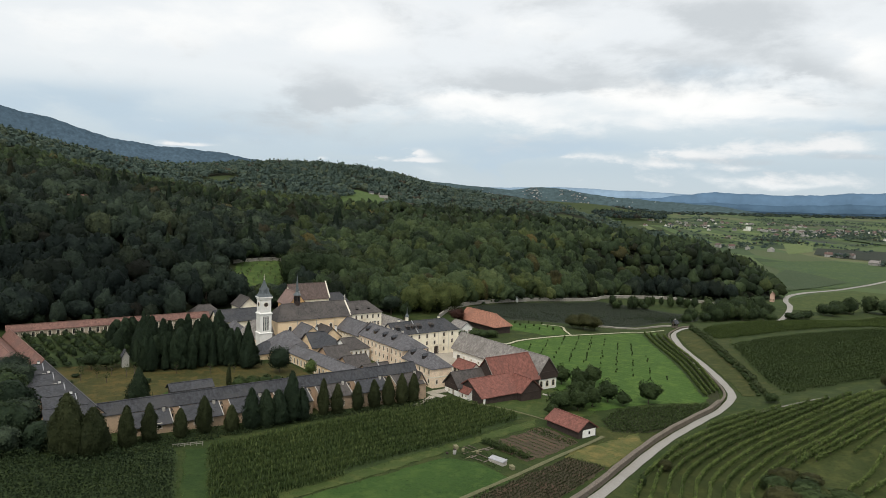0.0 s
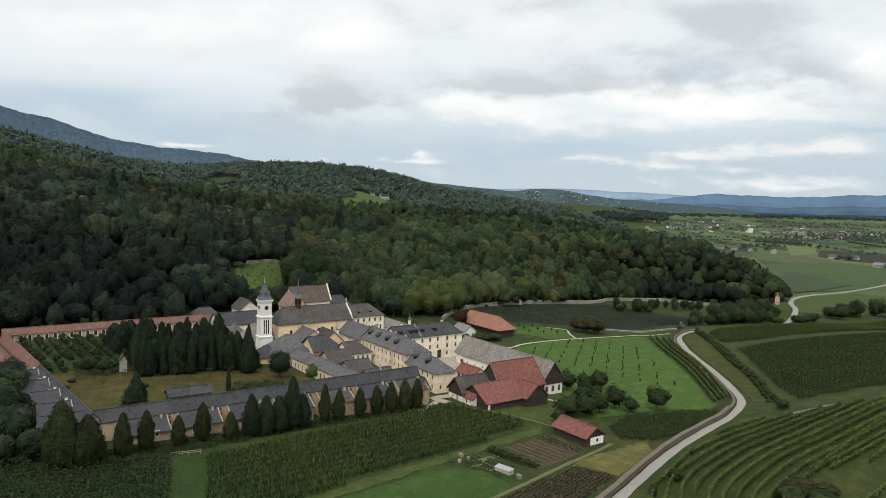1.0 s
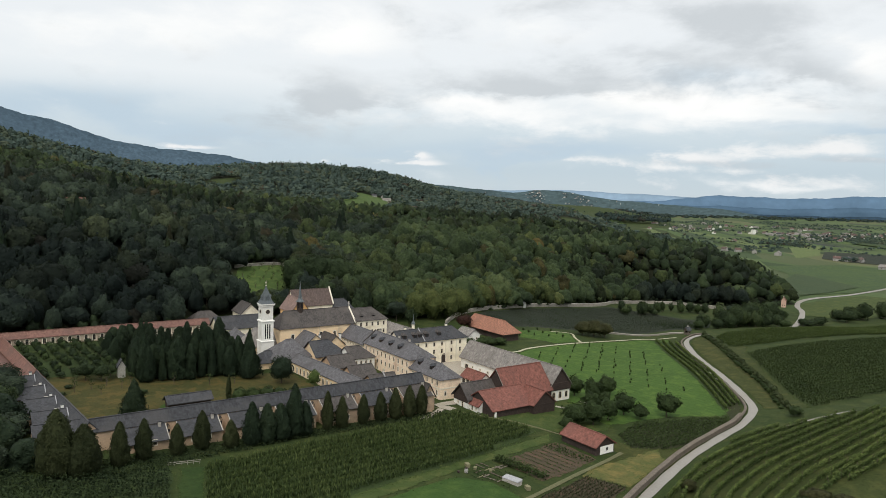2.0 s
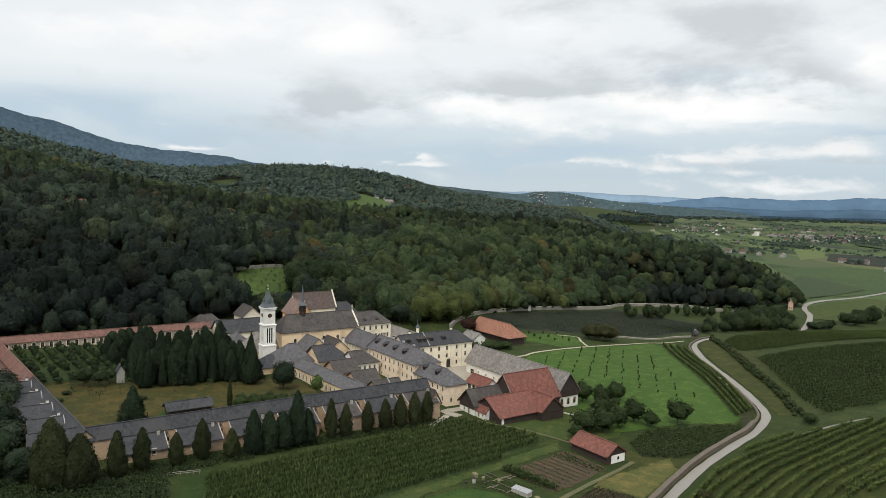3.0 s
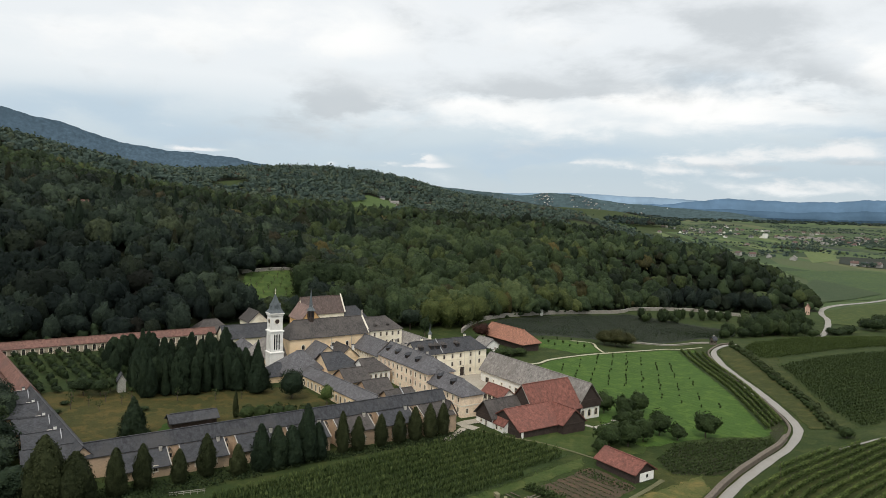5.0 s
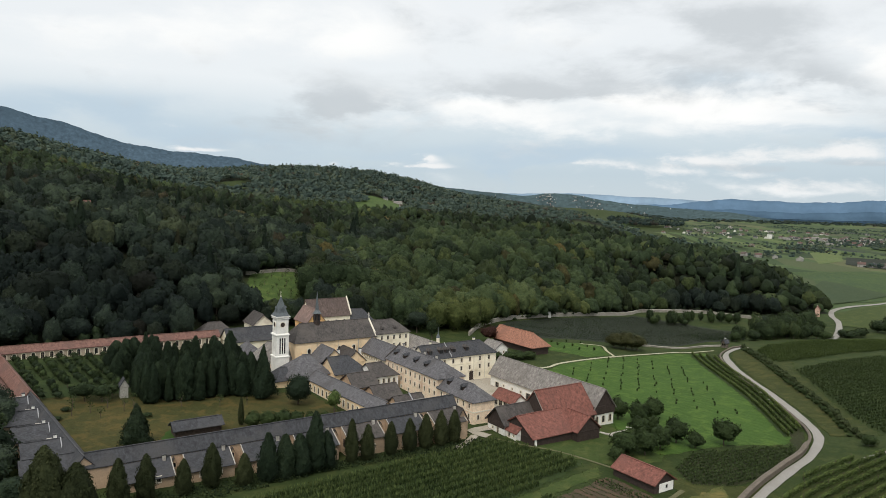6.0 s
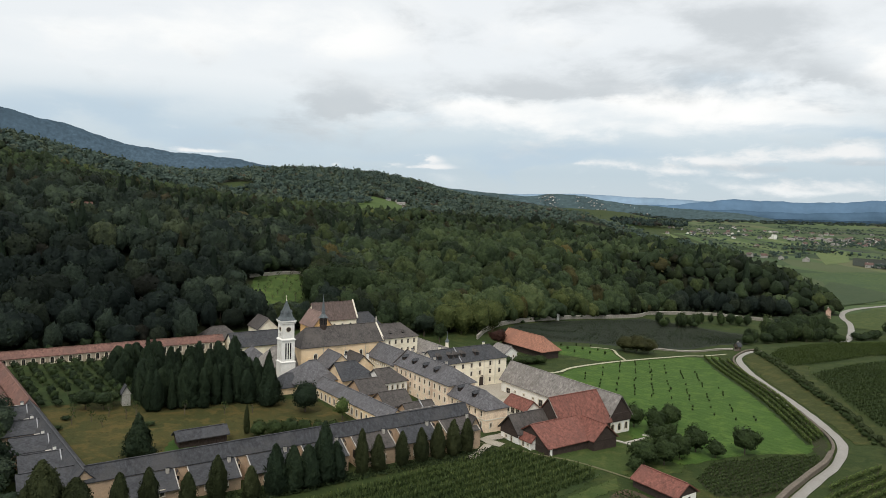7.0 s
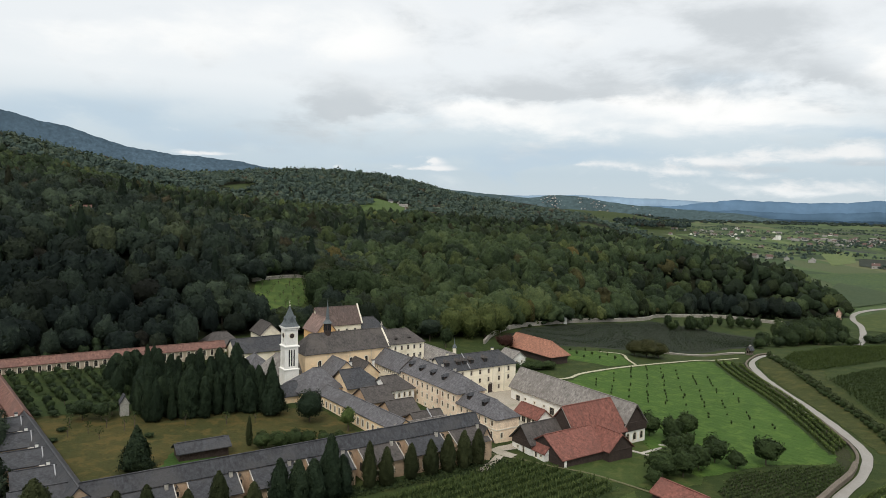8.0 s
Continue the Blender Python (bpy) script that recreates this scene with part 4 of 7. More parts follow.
for q0, q1 in zip(np.linspace(0, math.pi, 9), np.linspace(0, math.pi, 9)[1:]):
    gt.face([(4.8, -5.345, 2.6), (4.8 + 1.2 * math.cos(q0), -5.345, 2.6 + 1.2 * math.sin(q0)), (4.8 + 1.2 * math.cos(q1), -5.345, 2.6 + 1.2 * math.sin(q1))])
part("gate_arch", gt.data(), DARKWOOD, guest_house)
q = loc(guest_house, 133, 55.7, 15, 121.5, 155, 50.5, 61)
verge(guest_house, (q.x, -5.6, 10.0), (q.x, 0.0, 14.4), LEADM, 0.3, 0.35)
for a in (127, 148):
    q = loc(guest_house, a, 56.5, 15, 121.5, 155, 50.5, 61)
    chimney(guest_house, q.x, q.y, q.z - 1, q.z + 1.1, 0.8, PALE)

hall_a = house("chapter_hall", "cream hall with large hipped blue-grey slate roof", 72, 87, 62, 75, 7.6, 13.2, "a", CREAM, BLUE_SLATE, hip=(7, 5), over=0.7, wins=[("W", 1.3, 0.9, 2.4, [2.5, 6.5, 10.5], True), ("S", 1.3, 0.9, 2.4, [2.5, 6], True)])
apse = house("chapter_apse", "low cream apse with hipped slate roof at the tower's foot", 66.8, 72.6, 63.5, 73, 6.2, 9.6, "a", CREAM, SLATE, hip=(3.6, 0), over=0.5, wins=[("W", 1.0, 0.9, 2.2, [2.5, 4.8, 7.0], True), ("S", 1.0, 0.9, 2.2, [1.8, 4.0], True)])
hall_b = house("chapter_hall", "cream hall with brown-grey slate roof", 87.2, 100, 57, 70, 8.0, 12.6, "a", CREAM, SLATE, hip=(0, 5), over=0.7)
side_a = house("church_annex", "small gabled annex with slate roof against the church", 88, 97.4, 70.3, 81.5, 9.4, 13.6, "b", CREAM, BLUE_SLATE)
side_b = house("church_annex", "small gabled annex with dark slate roof against the church", 97.8, 106, 70.3, 81.5, 8.4, 12.3, "b", CREAM, SLATE_B)
for r in (side_a, side_b):
    chimney(r, 2.6, -4.0, 6.0, 10.0, 0.8, WHITE)
cloister = house("cloister_walk", "low cloister walk with arched windows under a slate roof", 79, 86, 14, 60, 6.7, 9.2, "b", CREAM, BLUE_SLATE, wins=[("W", 0.8, 1.0, 2.2, even(15, 1.5, 44.5), True)], turn=4, over=0.3)
cross_walk = house("cloister_walk", "cloister walk with pale grey roof joining the gallery", 82, 99, 12.5, 19, 5.0, 7.8, "a", CREAM, SLATE_L)
yard_a = house("yard_house", "small house with dark slate roof in the inner yard", 88.6, 98, 45, 56, 5.6, 9.2, "a", CELLWALL, SLATE_B)
yard_b = house("yard_house", "white-walled house with hipped dark slate roof", 98.3, 108.5, 49, 60, 7.4, 11.0, "a", WHITE, SLATE_B, hip=(0, 4), wins=[("S", 2.4, 0.8, 1.7, even(4, 1, 9.5), True)])
yard_c = house("yard_house", "small house with dark slate roof in the inner yard", 90, 99.5, 31, 41, 4.8, 8.2, "a", CELLWALL, SLATE_B)
yard_d = house("yard_house", "low outbuilding with brown-grey slate roof", 92, 102, 19.5, 28, 4.4, 7.4, "a", CELLWALL, SLATE_B)
verge(yard_d, (0.6, -4.6, 3.2), (0.6, 0, 6.4), LEADM, 0.3, 0.35)
court_gallery = house("courtyard_gallery", "long gallery building with pale slate roof and open dark loft", 133, 142.5, 64, 93, 8.8, 12.6, "b", PALE, SLATE_L, wins=[("W", 5.0, 1.3, 1.6, even(13, 0.5, 28.5), False)])
roof_turret = tagged(new("roof_turret"), "tiny white roof turret with a bulb spire", "turret")
roof_turret.matrix_basis = pose(*at(139, 69), 11.6, 0, 0, 35)
fl = Shell()
fl.prism(R8(0.7), -1, 3.0)
part("drum", fl.data(), PALE, roof_turret)
fl = Shell()
fl.prism(R8(0.95), 3.0, 3.7, R8(0.75))
fl.prism(R8(0.75), 3.703, 4.6, R8(0.2))
fl.prism(R8(0.2), 4.603, 7.5, R8(0.03))
part("spire", fl.data(), COPPER, roof_turret)
old_church = house("old_church", "old gothic church with brown tiled roof and pale walls", 106, 126, 124, 134, 17.0, 24.0, "a", PALE, BROWN_TILE, over=0.4, wins=[("S", 6, 1.0, 4.0, even(3, 7, 19), True)], category="church")
verge(old_church, (10.3, -5.4, 11.9), (10.3, 0, 19.5), TRIM, 0.6, 0.6)
old_wing = house("church_wing", "ochre gabled wing with faded tile roof", 100, 108.5, 113, 127, 16.5, 22.0, "b", OCHRE, FADED_TILE, category="church")
chimney(old_wing, 0.8, -6.0, 15.5, 18.4, 0.7, WHITE)
side_church = house("church_wing", "low grey-roofed side wing of the old church", 126.4, 139, 121, 134, 12.0, 18.6, "a", PALE, SLATE, hip=(0, 5), category="church")
farm_a = house("farm_house", "house with pale grey roof behind the cloister", 60, 76, 135, 147, 9.8, 14.6, "a", PALE, SLATE_B, hip=(5, 5))
farm_b = house("farm_house", "gabled house with pale grey roof behind the church", 83, 92, 133, 146, 13.6, 17.8, "b", PALE, SLATE_B, wins=[("S", 4.6, 0.8, 0.9, [4.5], True)])
farm_c = house("farm_house", "long low grey-roofed outbuilding", 68, 94, 119, 131, 9.6, 14.2, "a", PALE, SLATE)
farm_d = house("farm_house", "small building with pale roof beside the bell tower", 63.5, 76, 94, 107, 7.6, 13.0, "b", PALE, BLUE_SLATE, hip=(5, 5))
link = house("church_annex", "low slate-roofed link behind the bell tower", 69, 81.6, 85, 97, 8.0, 14.5, "a", CREAM, SLATE_L, hip=(5, 0))

# bell tower
tower = tagged(new("bell_tower"), "white square bell tower with clock and slate spire", "tower")
tower.matrix_basis = pose(*at(75.6, 81.2), ground_ab(75.6, 81.2), 0, 0, 35)
ts = Shell()


def square(r):
    return [(-r, -r), (r, -r), (r, r), (-r, r)]


for k in range(4):
    stage = [(2.65, -1.2, 7.0, []), (2.4, 7.5, 15.2, [(1.2, 1.8, 8.2, 14.2), (2.1, 2.7, 8.2, 14.2), (3.0, 3.6, 8.2, 14.2)]), (2.25, 15.9, 22.0, [(1.75, 2.75, 16.6, 17.8)] if k == 3 else [])]
    for r, z0, z1, holes in stage:
        c = square(r)
        wall_side(ts, c[k], c[(k + 1) % 4], z0, z1, holes, 0.35)
part("wall", ts.data(), WHITE, tower)
for r0, z0, z1, r1 in ((2.85, 7.0, 7.25, 2.85), (2.85, 7.25, 7.5, 2.4), (2.75, 15.2, 15.5, 2.75), (2.75, 15.5, 15.9, 2.25), (2.6, 21.4, 21.7, 2.6), (2.8, 22.0, 22.45, 2.8)):
    ts = Shell()
    ts.prism(square(r0), z0 + 0.002, z1, square(r1))
    part("cornice", ts.data(), WHITE, tower)
for k in range(4):
    c, s = math.cos(k * math.pi / 2), math.sin(k * math.pi / 2)
    for x in (-0.9, 0.0, 0.9):
        p = [(-0.3 + x, -2.1, z) for z in (8.2, 14.2)] + [(0.3 + x, -2.1, z) for z in (14.2, 8.2)]
        ts = Shell()
        ts.face([(q[0] * c - q[1] * s, q[0] * s + q[1] * c, q[2]) for q in p[::-1]])
        part("louvre", ts.data(), GLASS, tower, "tall dark louvred opening")
for k in (0, 3):
    ring, face = Shell(), Shell()
    P = [(math.cos(q), math.sin(q)) for q in np.linspace(0, 2 * math.pi, 21)[:-1]]
    face.face([(0.85 * x, -2.33, 19.2 + 0.85 * z) for x, z in P])
    for i in range(20):
        (a, b), (c, d) = P[i], P[(i + 1) % 20]
        ring.face([(0.85 * a, -2.36, 19.2 + 0.85 * b), (0.85 * c, -2.36, 19.2 + 0.85 * d), (1.1 * c, -2.36, 19.2 + 1.1 * d), (1.1 * a, -2.36, 19.2 + 1.1 * b)])
        ring.face([(1.1 * a, -2.36, 19.2 + 1.1 * b), (1.1 * c, -2.36, 19.2 + 1.1 * d), (1.1 * c, -2.24, 19.2 + 1.1 * d), (1.1 * a, -2.24, 19.2 + 1.1 * b)])
    f = part("clock_face", face.data(), DARKWOOD, tower, "round dark clock face")
    f.matrix_basis = Matrix.Rotation(k * math.pi / 2, 4, "Z")
    part("clock_ring", ring.data(), TRIM, f)
ts = Shell()
ts.prism(square(2.7), 22.45, 23.6, square(1.95))
ts.prism(square(1.95), 23.602, 29.6, square(0.08))
spire = part("spire", ts.data(), COPPER, tower, "steep dark slate spire")
for k in range(4):
    lu = Shell()
    lu.prism([(-0.45, -1.95), (0.45, -1.95), (0.45, -1.0), (-0.45, -1.0)], 24.0, 25.2)
    lu.prism([(-0.6, -2.1), (0.6, -2.1), (0.6, -0.9), (-0.6, -0.9)], 25.2, 26.0, [(-0.02, -2.1), (0.02, -2.1), (0.02, -0.9), (-0.02, -0.9)])
    o = part("lucarne", lu.data(), COPPER, spire)
    o.matrix_basis = Matrix.Rotation(k * math.pi / 2, 4, "Z")
ts = Shell()
ts.prism(R8(0.22), 29.5, 29.9)
ts.box(-0.05, 0.05, -0.05, 0.05, 29.9, 31.6)
ts.box(-0.35, 0.35, -0.05, 0.05, 30.9, 31.0)
part("finial", ts.data(), TRIM, tower)

# farm
grey_barn = house("barn", "long barn with pale grey roof over white walls", 146, 155.5, -12, 42, 5.2, 11.0, "b", WHITE, SLATE_L, over=0.7, gable=DARKWOOD, category="barn", cornice=DARKWOOD, wins=[("S", 0.4, 1.4, 2.3, [1.7, 4.8, 7.9], True), ("W", 1.8, 0.8, 0.8, [8, 13, 18], False), ("W", 0.1, 2.2, 2.6, [4, 22], False)])
sh = Shell()
sh.box(-5.0, 5.0, -27.35, -27.003, 3.4, 6.1)
part("timber_front", sh.data(), DARKWOOD, grey_barn, "dark timber boarding above the white wall")
for i in range(19):
    sh = Shell()
    sh.box(-4.95 + i * 0.53, -4.85 + i * 0.53, -27.4, -27.353, 3.4, 6.1)
    part("batten", sh.data(), DARKWOOD, grey_barn)
red_barn = house("barn", "tall timber barn with dull red tile roof", 126, 145.6, -13, 1, 4.2, 12.2, "a", DARKWOOD, RED_TILE, over=0.45, category="barn")
verge(red_barn, (10.2, -7.4, 3.4 + 0.2), (10.2, 0, 12.35), STONE, 0.35, 0.35)
verge(red_barn, (-10.2, -7.4, 3.6), (-10.2, 0, 12.35), STONE, 0.2, 0.3)
low_barn = house("barn", "low timber barn with sagging red tile roof", 115, 132.5, -18, -3, 2.3, 6.9, "a", DARKWOOD, RED_TILE, over=0.55, category="barn")
cross_barn = house("barn", "timber cross wing with red tile roof", 130.5, 140, -20.5, -7, 2.6, 6.6, "b", DARKWOOD, RED_TILE, over=0.5, category="barn")
sh = Shell()
sh.box(-8.2, -7.4, -7.75, -7.55, 0.0, 2.0)
part("white_panel", sh.data(), WHITE, low_barn, "whitewashed door panel")
grey_shed = house("farm_shed", "timber shed on white walls with grey slate roof", 113, 127, -7.2, 1, 3.9, 8.0, "a", WHITE, SLATE_B, over=0.7, gable=DARKWOOD, category="shed", wins=[("W", 0.8, 0.8, 0.8, [2.5], False), ("W", 0.1, 0.9, 1.9, [5.0], False)], cornice=DARKWOOD)
sh = Shell()
sh.box(-7.15, -7.003, -4.1, 4.1, 2.1, 3.9)
part("timber_front", sh.data(), DARKWOOD, grey_shed)
red_link = house("farm_shed", "small lean-to with red tile roof between barns", 113.4, 118, -12.5, -7.4, 2.4, 4.6, "b", WHITE, RED_TILE, over=0.3, category="shed", wins=[("W", 0.3, 0.9, 1.6, [1.5], False), ("W", 0.9, 0.7, 0.7, [3.6], False)])
red_shed = house("farm_shed", "small open cart shed with red tile roof", 131.5, 137.5, 11, 22, 2.9, 5.4, "b", WHITE, RED_TILE, category="shed", wins=[("W", 0.1, 2.0, 2.0, even(4, 0.3, 10.7), False), ("S", 0.1, 2.2, 2.0, [3.0], False)])
garden_barn = house("garden_barn", "timber shed with red tile roof and white gable", 121, 128.5, -57, -43.5, 1.5, 3.9, "b", DARKWOOD, RED_TILE, category="shed", over=0.6)
sh = Shell()
sh.box(-2.0, 3.4, -6.9, -6.753, 0.0, 2.3)
wp = part("white_panel", sh.data(), WHITE, garden_barn, "whitewashed wall panel with a small window")
sh = Shell()
sh.box(0.4, 1.1, -6.93, -6.903, 0.8, 1.7)
part("pane", sh.data(), GLASS, wp)
hay_barn = house("hay_barn", "timber hay barn with bright orange tile roof", 199, 209, 78, 108, 3.9, 8.6, "b", DARKWOOD, ORANGE_TILE, hip=(5, 0), over=1.2, category="barn")
white_house = house("cottage", "small white cottage with grey roof beside the hay barn", 180, 187, 82, 92, 3.4, 6.0, "b", WHITE, SLATE_L, wins=[("S", 1.0, 0.8, 1.0, [2, 5], False), ("W", 1.0, 0.8, 1.0, [3, 7], False)])
grey_hut = house("farm_shed", "low grey-roofed hut behind the barn", 160, 168, 44, 54, 2.4, 4.4, "b", PALE, SLATE_L, category="shed")

# galleries and cells
back_gallery = house("cloister_gallery", "long arched gallery with faded pink tile roof", -14, 66, 127, 131.5, 11.3, 13.2, "a", GALLERYWALL, PINK_TILE, wins=[("S", 0.5, 1.15, 2.3, [3.0 + 3.0 * i for i in range(26)], True)], cornice=TRIM)
for i in range(26):
    sh = Shell()
    sh.box(-40 + 1.5 + 3.0 * i - 0.14, -40 + 1.5 + 3.0 * i + 0.14, -2.5, -2.253, -1, 3.2)
    part("pilaster", sh.data(), GALLERYWALL, back_gallery)
front_gallery = house("cloister_gallery", "long cloister gallery with grey slate roof", 0, 100, 0.2, 4.6, 9.6, 12.2, "a", CELLWALL, SLATE, over=0.25)
left_gallery = house("cloister_gallery", "long cloister gallery with grey slate roof", -5.7, -1.3, 0.2, 63.2, 9.7, 12.1, "b", CELLWALL, SLATE, over=0.25, turn=6)
red_gallery = house("cloister_gallery", "long cloister gallery with faded red tile roof", -12.3, -7.9, 63.0, 125.6, 9.9, 12.4, "b", CELLWALL, PINK_TILE, over=0.35, turn=6)


def cell(name, X, Y, ang, w, z0, zt, roof, deep=5.0, porch=True):
    """A monk's cell: a lean-to roof off the gallery between light verges, with a garden wall before it. Front along -y."""
    zg = hz(X, Y)
    root = tagged(new(name), "two-storey monk's cell with slate lean-to roof and plastered wall", "cell", group="monks' cells")
    root.matrix_basis = Matrix.Translation((X, Y, zg)) @ Matrix.Rotation(ang, 4, "Z")
    zt, ze = zt - zg, z0 - zg
    sh = Shell()
    wall_side(sh, (-w / 2, -deep), (w / 2, -deep), -1.5, ze - 0.1, [(w * 0.3 - 0.45, w * 0.3 + 0.45, 1.2, 2.5), (w * 0.68 - 0.45, w * 0.68 + 0.45, 1.2, 2.5)])
    for s in (-1, 1):
        x = s * w / 2
        sh.face([(x, -deep, -1.5), (x, 0, -1.5), (x, 0, zt - 0.1), (x, -deep, ze - 0.1)][::s])
        sh.face([(x - s * 0.3, -deep, -1.5), (x - s * 0.3, 0, -1.5), (x - s * 0.3, 0, zt - 0.1), (x - s * 0.3, -deep, ze - 0.1)][::-s])
    part("wall", sh.data(), CELLWALL, root)
    for k in (0.3, 0.68):
        add_window(root, (-w / 2 + w * k, -deep, 1.2), 0.0, 0.9, 1.3, False)
    sh = Shell()
    s = (zt - ze) / deep
    c = [(-w / 2 - 0.1, -deep - 0.5, ze - 0.5 * s), (w / 2 + 0.1, -deep - 0.5, ze - 0.5 * s), (w / 2 + 0.1, 0.3, zt + 0.3 * s), (-w / 2 - 0.1, 0.3, zt + 0.3 * s)]
    sh.face([(x, y, z + 0.15) for x, y, z in c])
    sh.face(c[::-1])
    for i in range(4):
        p, q = c[i], c[(i + 1) % 4]
        sh.face([p, q, (q[0], q[1], q[2] + 0.15), (p[0], p[1], p[2] + 0.15)])
    part("roof", sh.data(), roof, root)
    for s_ in (-1, 1):
        verge(root, (s_ * w / 2, -deep - 0.55, ze - 0.55 * s + 0.1), (s_ * w / 2, 0.2, zt + 0.2 * s + 0.1), STONE, 0.22, 0.2)
    chimney(root, w * 0.36, -0.9, zt - 1.1, zt + 0.8, 0.7, STONE)
    sh = Shell()
    sh.box(-w / 2 - 0.06, -w / 2 - 0.004, -deep * 0.62, -deep * 0.36, ze - 2.2, ze - 0.1)
    part("side_door", sh.data(), DARKWOOD, root, "dark side door opening on the loggia")
    if not porch:
        return root
    # gabled porch between this cell and the next
    sh = Shell()
    x0, x1 = w / 2 + 0.12, w / 2 + 1.3
    sh.box(x0, x1, -deep * 0.22, 0, -1.5, ze + 1.0)
    sh.face([(x0, -deep * 0.22, ze + 1.0), (x1, -deep * 0.22, ze + 1.0), ((x0 + x1) / 2, -deep * 0.22, ze + 2.4)])
    gab = part("gablet", sh.data(), CELLWALL, root, "narrow plastered gable between two cells")
    sh = Shell()
    m = (x0 + x1) / 2
    for s_ in (-1, 1):
        xe = x0 if s_ < 0 else x1
        sh.face([(xe, -deep * 0.22 - 0.3, ze + 1.05), (m, -deep * 0.22 - 0.3, ze + 2.55), (m, 0.4, ze + 2.55), (xe, 0.4, ze + 1.05)][::s_])
    part("gablet_roof", sh.data(), SLATE_B, gab)
    sh = Shell()
    sh.box(m - 0.3, m + 0.3, -deep * 0.22 - 0.05, -deep * 0.22 - 0.003, ze + 0.2, ze + 1.2)
    part("pane", sh.data(), GLASS, gab)
    return root


for k in range(7):
    cell("monk_cell", *at(12.4 + 13.75 * k, 0.3), GRID, 10.9, 6.5, 9.2, (SLATE, SLATE, SLATE, SLATE, SLATE_B, SLATE, SLATE_B)[k])
for k, (R, z, a0) in enumerate(((18.0, 11.5, -11.2), (31.5, 11.5, -12.4), (45.5, 11.6, -13.8), (60.0, 11.6, -15.2))):
    a1 = -7.3 - 0.105 * (R - 63)
    r = house("monk_cell", "monk's cell with low corrugated slate roof beside the gallery", a0, a1, R - 5.4, R + 5.0, z - 2.0, z, "a", CELLWALL, SLATE, over=0.45, wins=[("S", 1.0, 0.8, 1.2, [2.0, 4.5], False)])
    r["group"] = "monks' cells"
    L = (a1 - a0) / 2
    verge(r, (L - 0.6, -5.6, z - r["zg"] - 1.75), (L - 0.6, 0, z - r["zg"] + 0.25), LEADM, 0.22, 0.2)
    chimney(r, L - 1.6, 1.2, z - r["zg"] - 0.6, z - r["zg"] + 0.9, 0.7, WHITE)
    sh = Shell()
    sh.prism([(L - 3.4, 0.5), (L - 2.2, 0.5), (L - 2.2, 1.6), (L - 3.4, 1.6)], z - r["zg"] - 0.7, z - r["zg"] + 0.1)
    part("roof_hatch", sh.data(), STONE, r, "pale sheet-metal roof hatch")
red_range = house("cell_range", "range of cells with faded red tile roof", -23, -12.5, 71, 124, 8.6, 12.4, "b", CELLWALL, PINK_TILE, turn=6)
corner_house = house("cell_range", "corner house with hipped slate roof", -12, -1.5, 0.5, 12, 8.0, 11.4, "a", CELLWALL, SLATE, over=0.4)
end_house = house("cell_range", "end house with dark slate roof by the gate", 97.5, 101.8, -3.5, 4.8, 5.8, 9.6, "b", CELLWALL, SLATE_B)
hut = house("garden_chapel", "tiny white chapel with grey roof in the orchard", 18.0, 20.4, 68, 70.6, 9.6, 11.6, "b", HUTWALL, SLATE, over=0.3)
garden_shed = house("garden_shed", "dark open timber shed with slate roof", 25, 37.5, 26, 31, 6.6, 8.1, "a", DARKWOOD, SLATE, over=0.7, category="shed")
for i in range(6):
    sh = Shell()
    sh.box(-6.2 + 2.42 * i, -6.0 + 2.42 * i, -2.75, -2.503, -0.2, 1.7)
    part("post", sh.data(), DARKWOOD, garden_shed)
zh = ground_ab(31, 286)
red_house = house("hill_house", "house with faded red roof among the trees", 27, 37, 282, 290, zh + 4.5, zh + 8.5, "a", WORN, PINK_TILE)


# ---- plants ----
def ico(level):
    bm = bmesh.new()
    bmesh.ops.create_icosphere(bm, subdivisions=level, radius=1.0)
    v = np.array([p.co[:] for p in bm.verts])
    f = np.array([[q.index for q in t.verts] for t in bm.faces])
    bm.free()
    return v, f


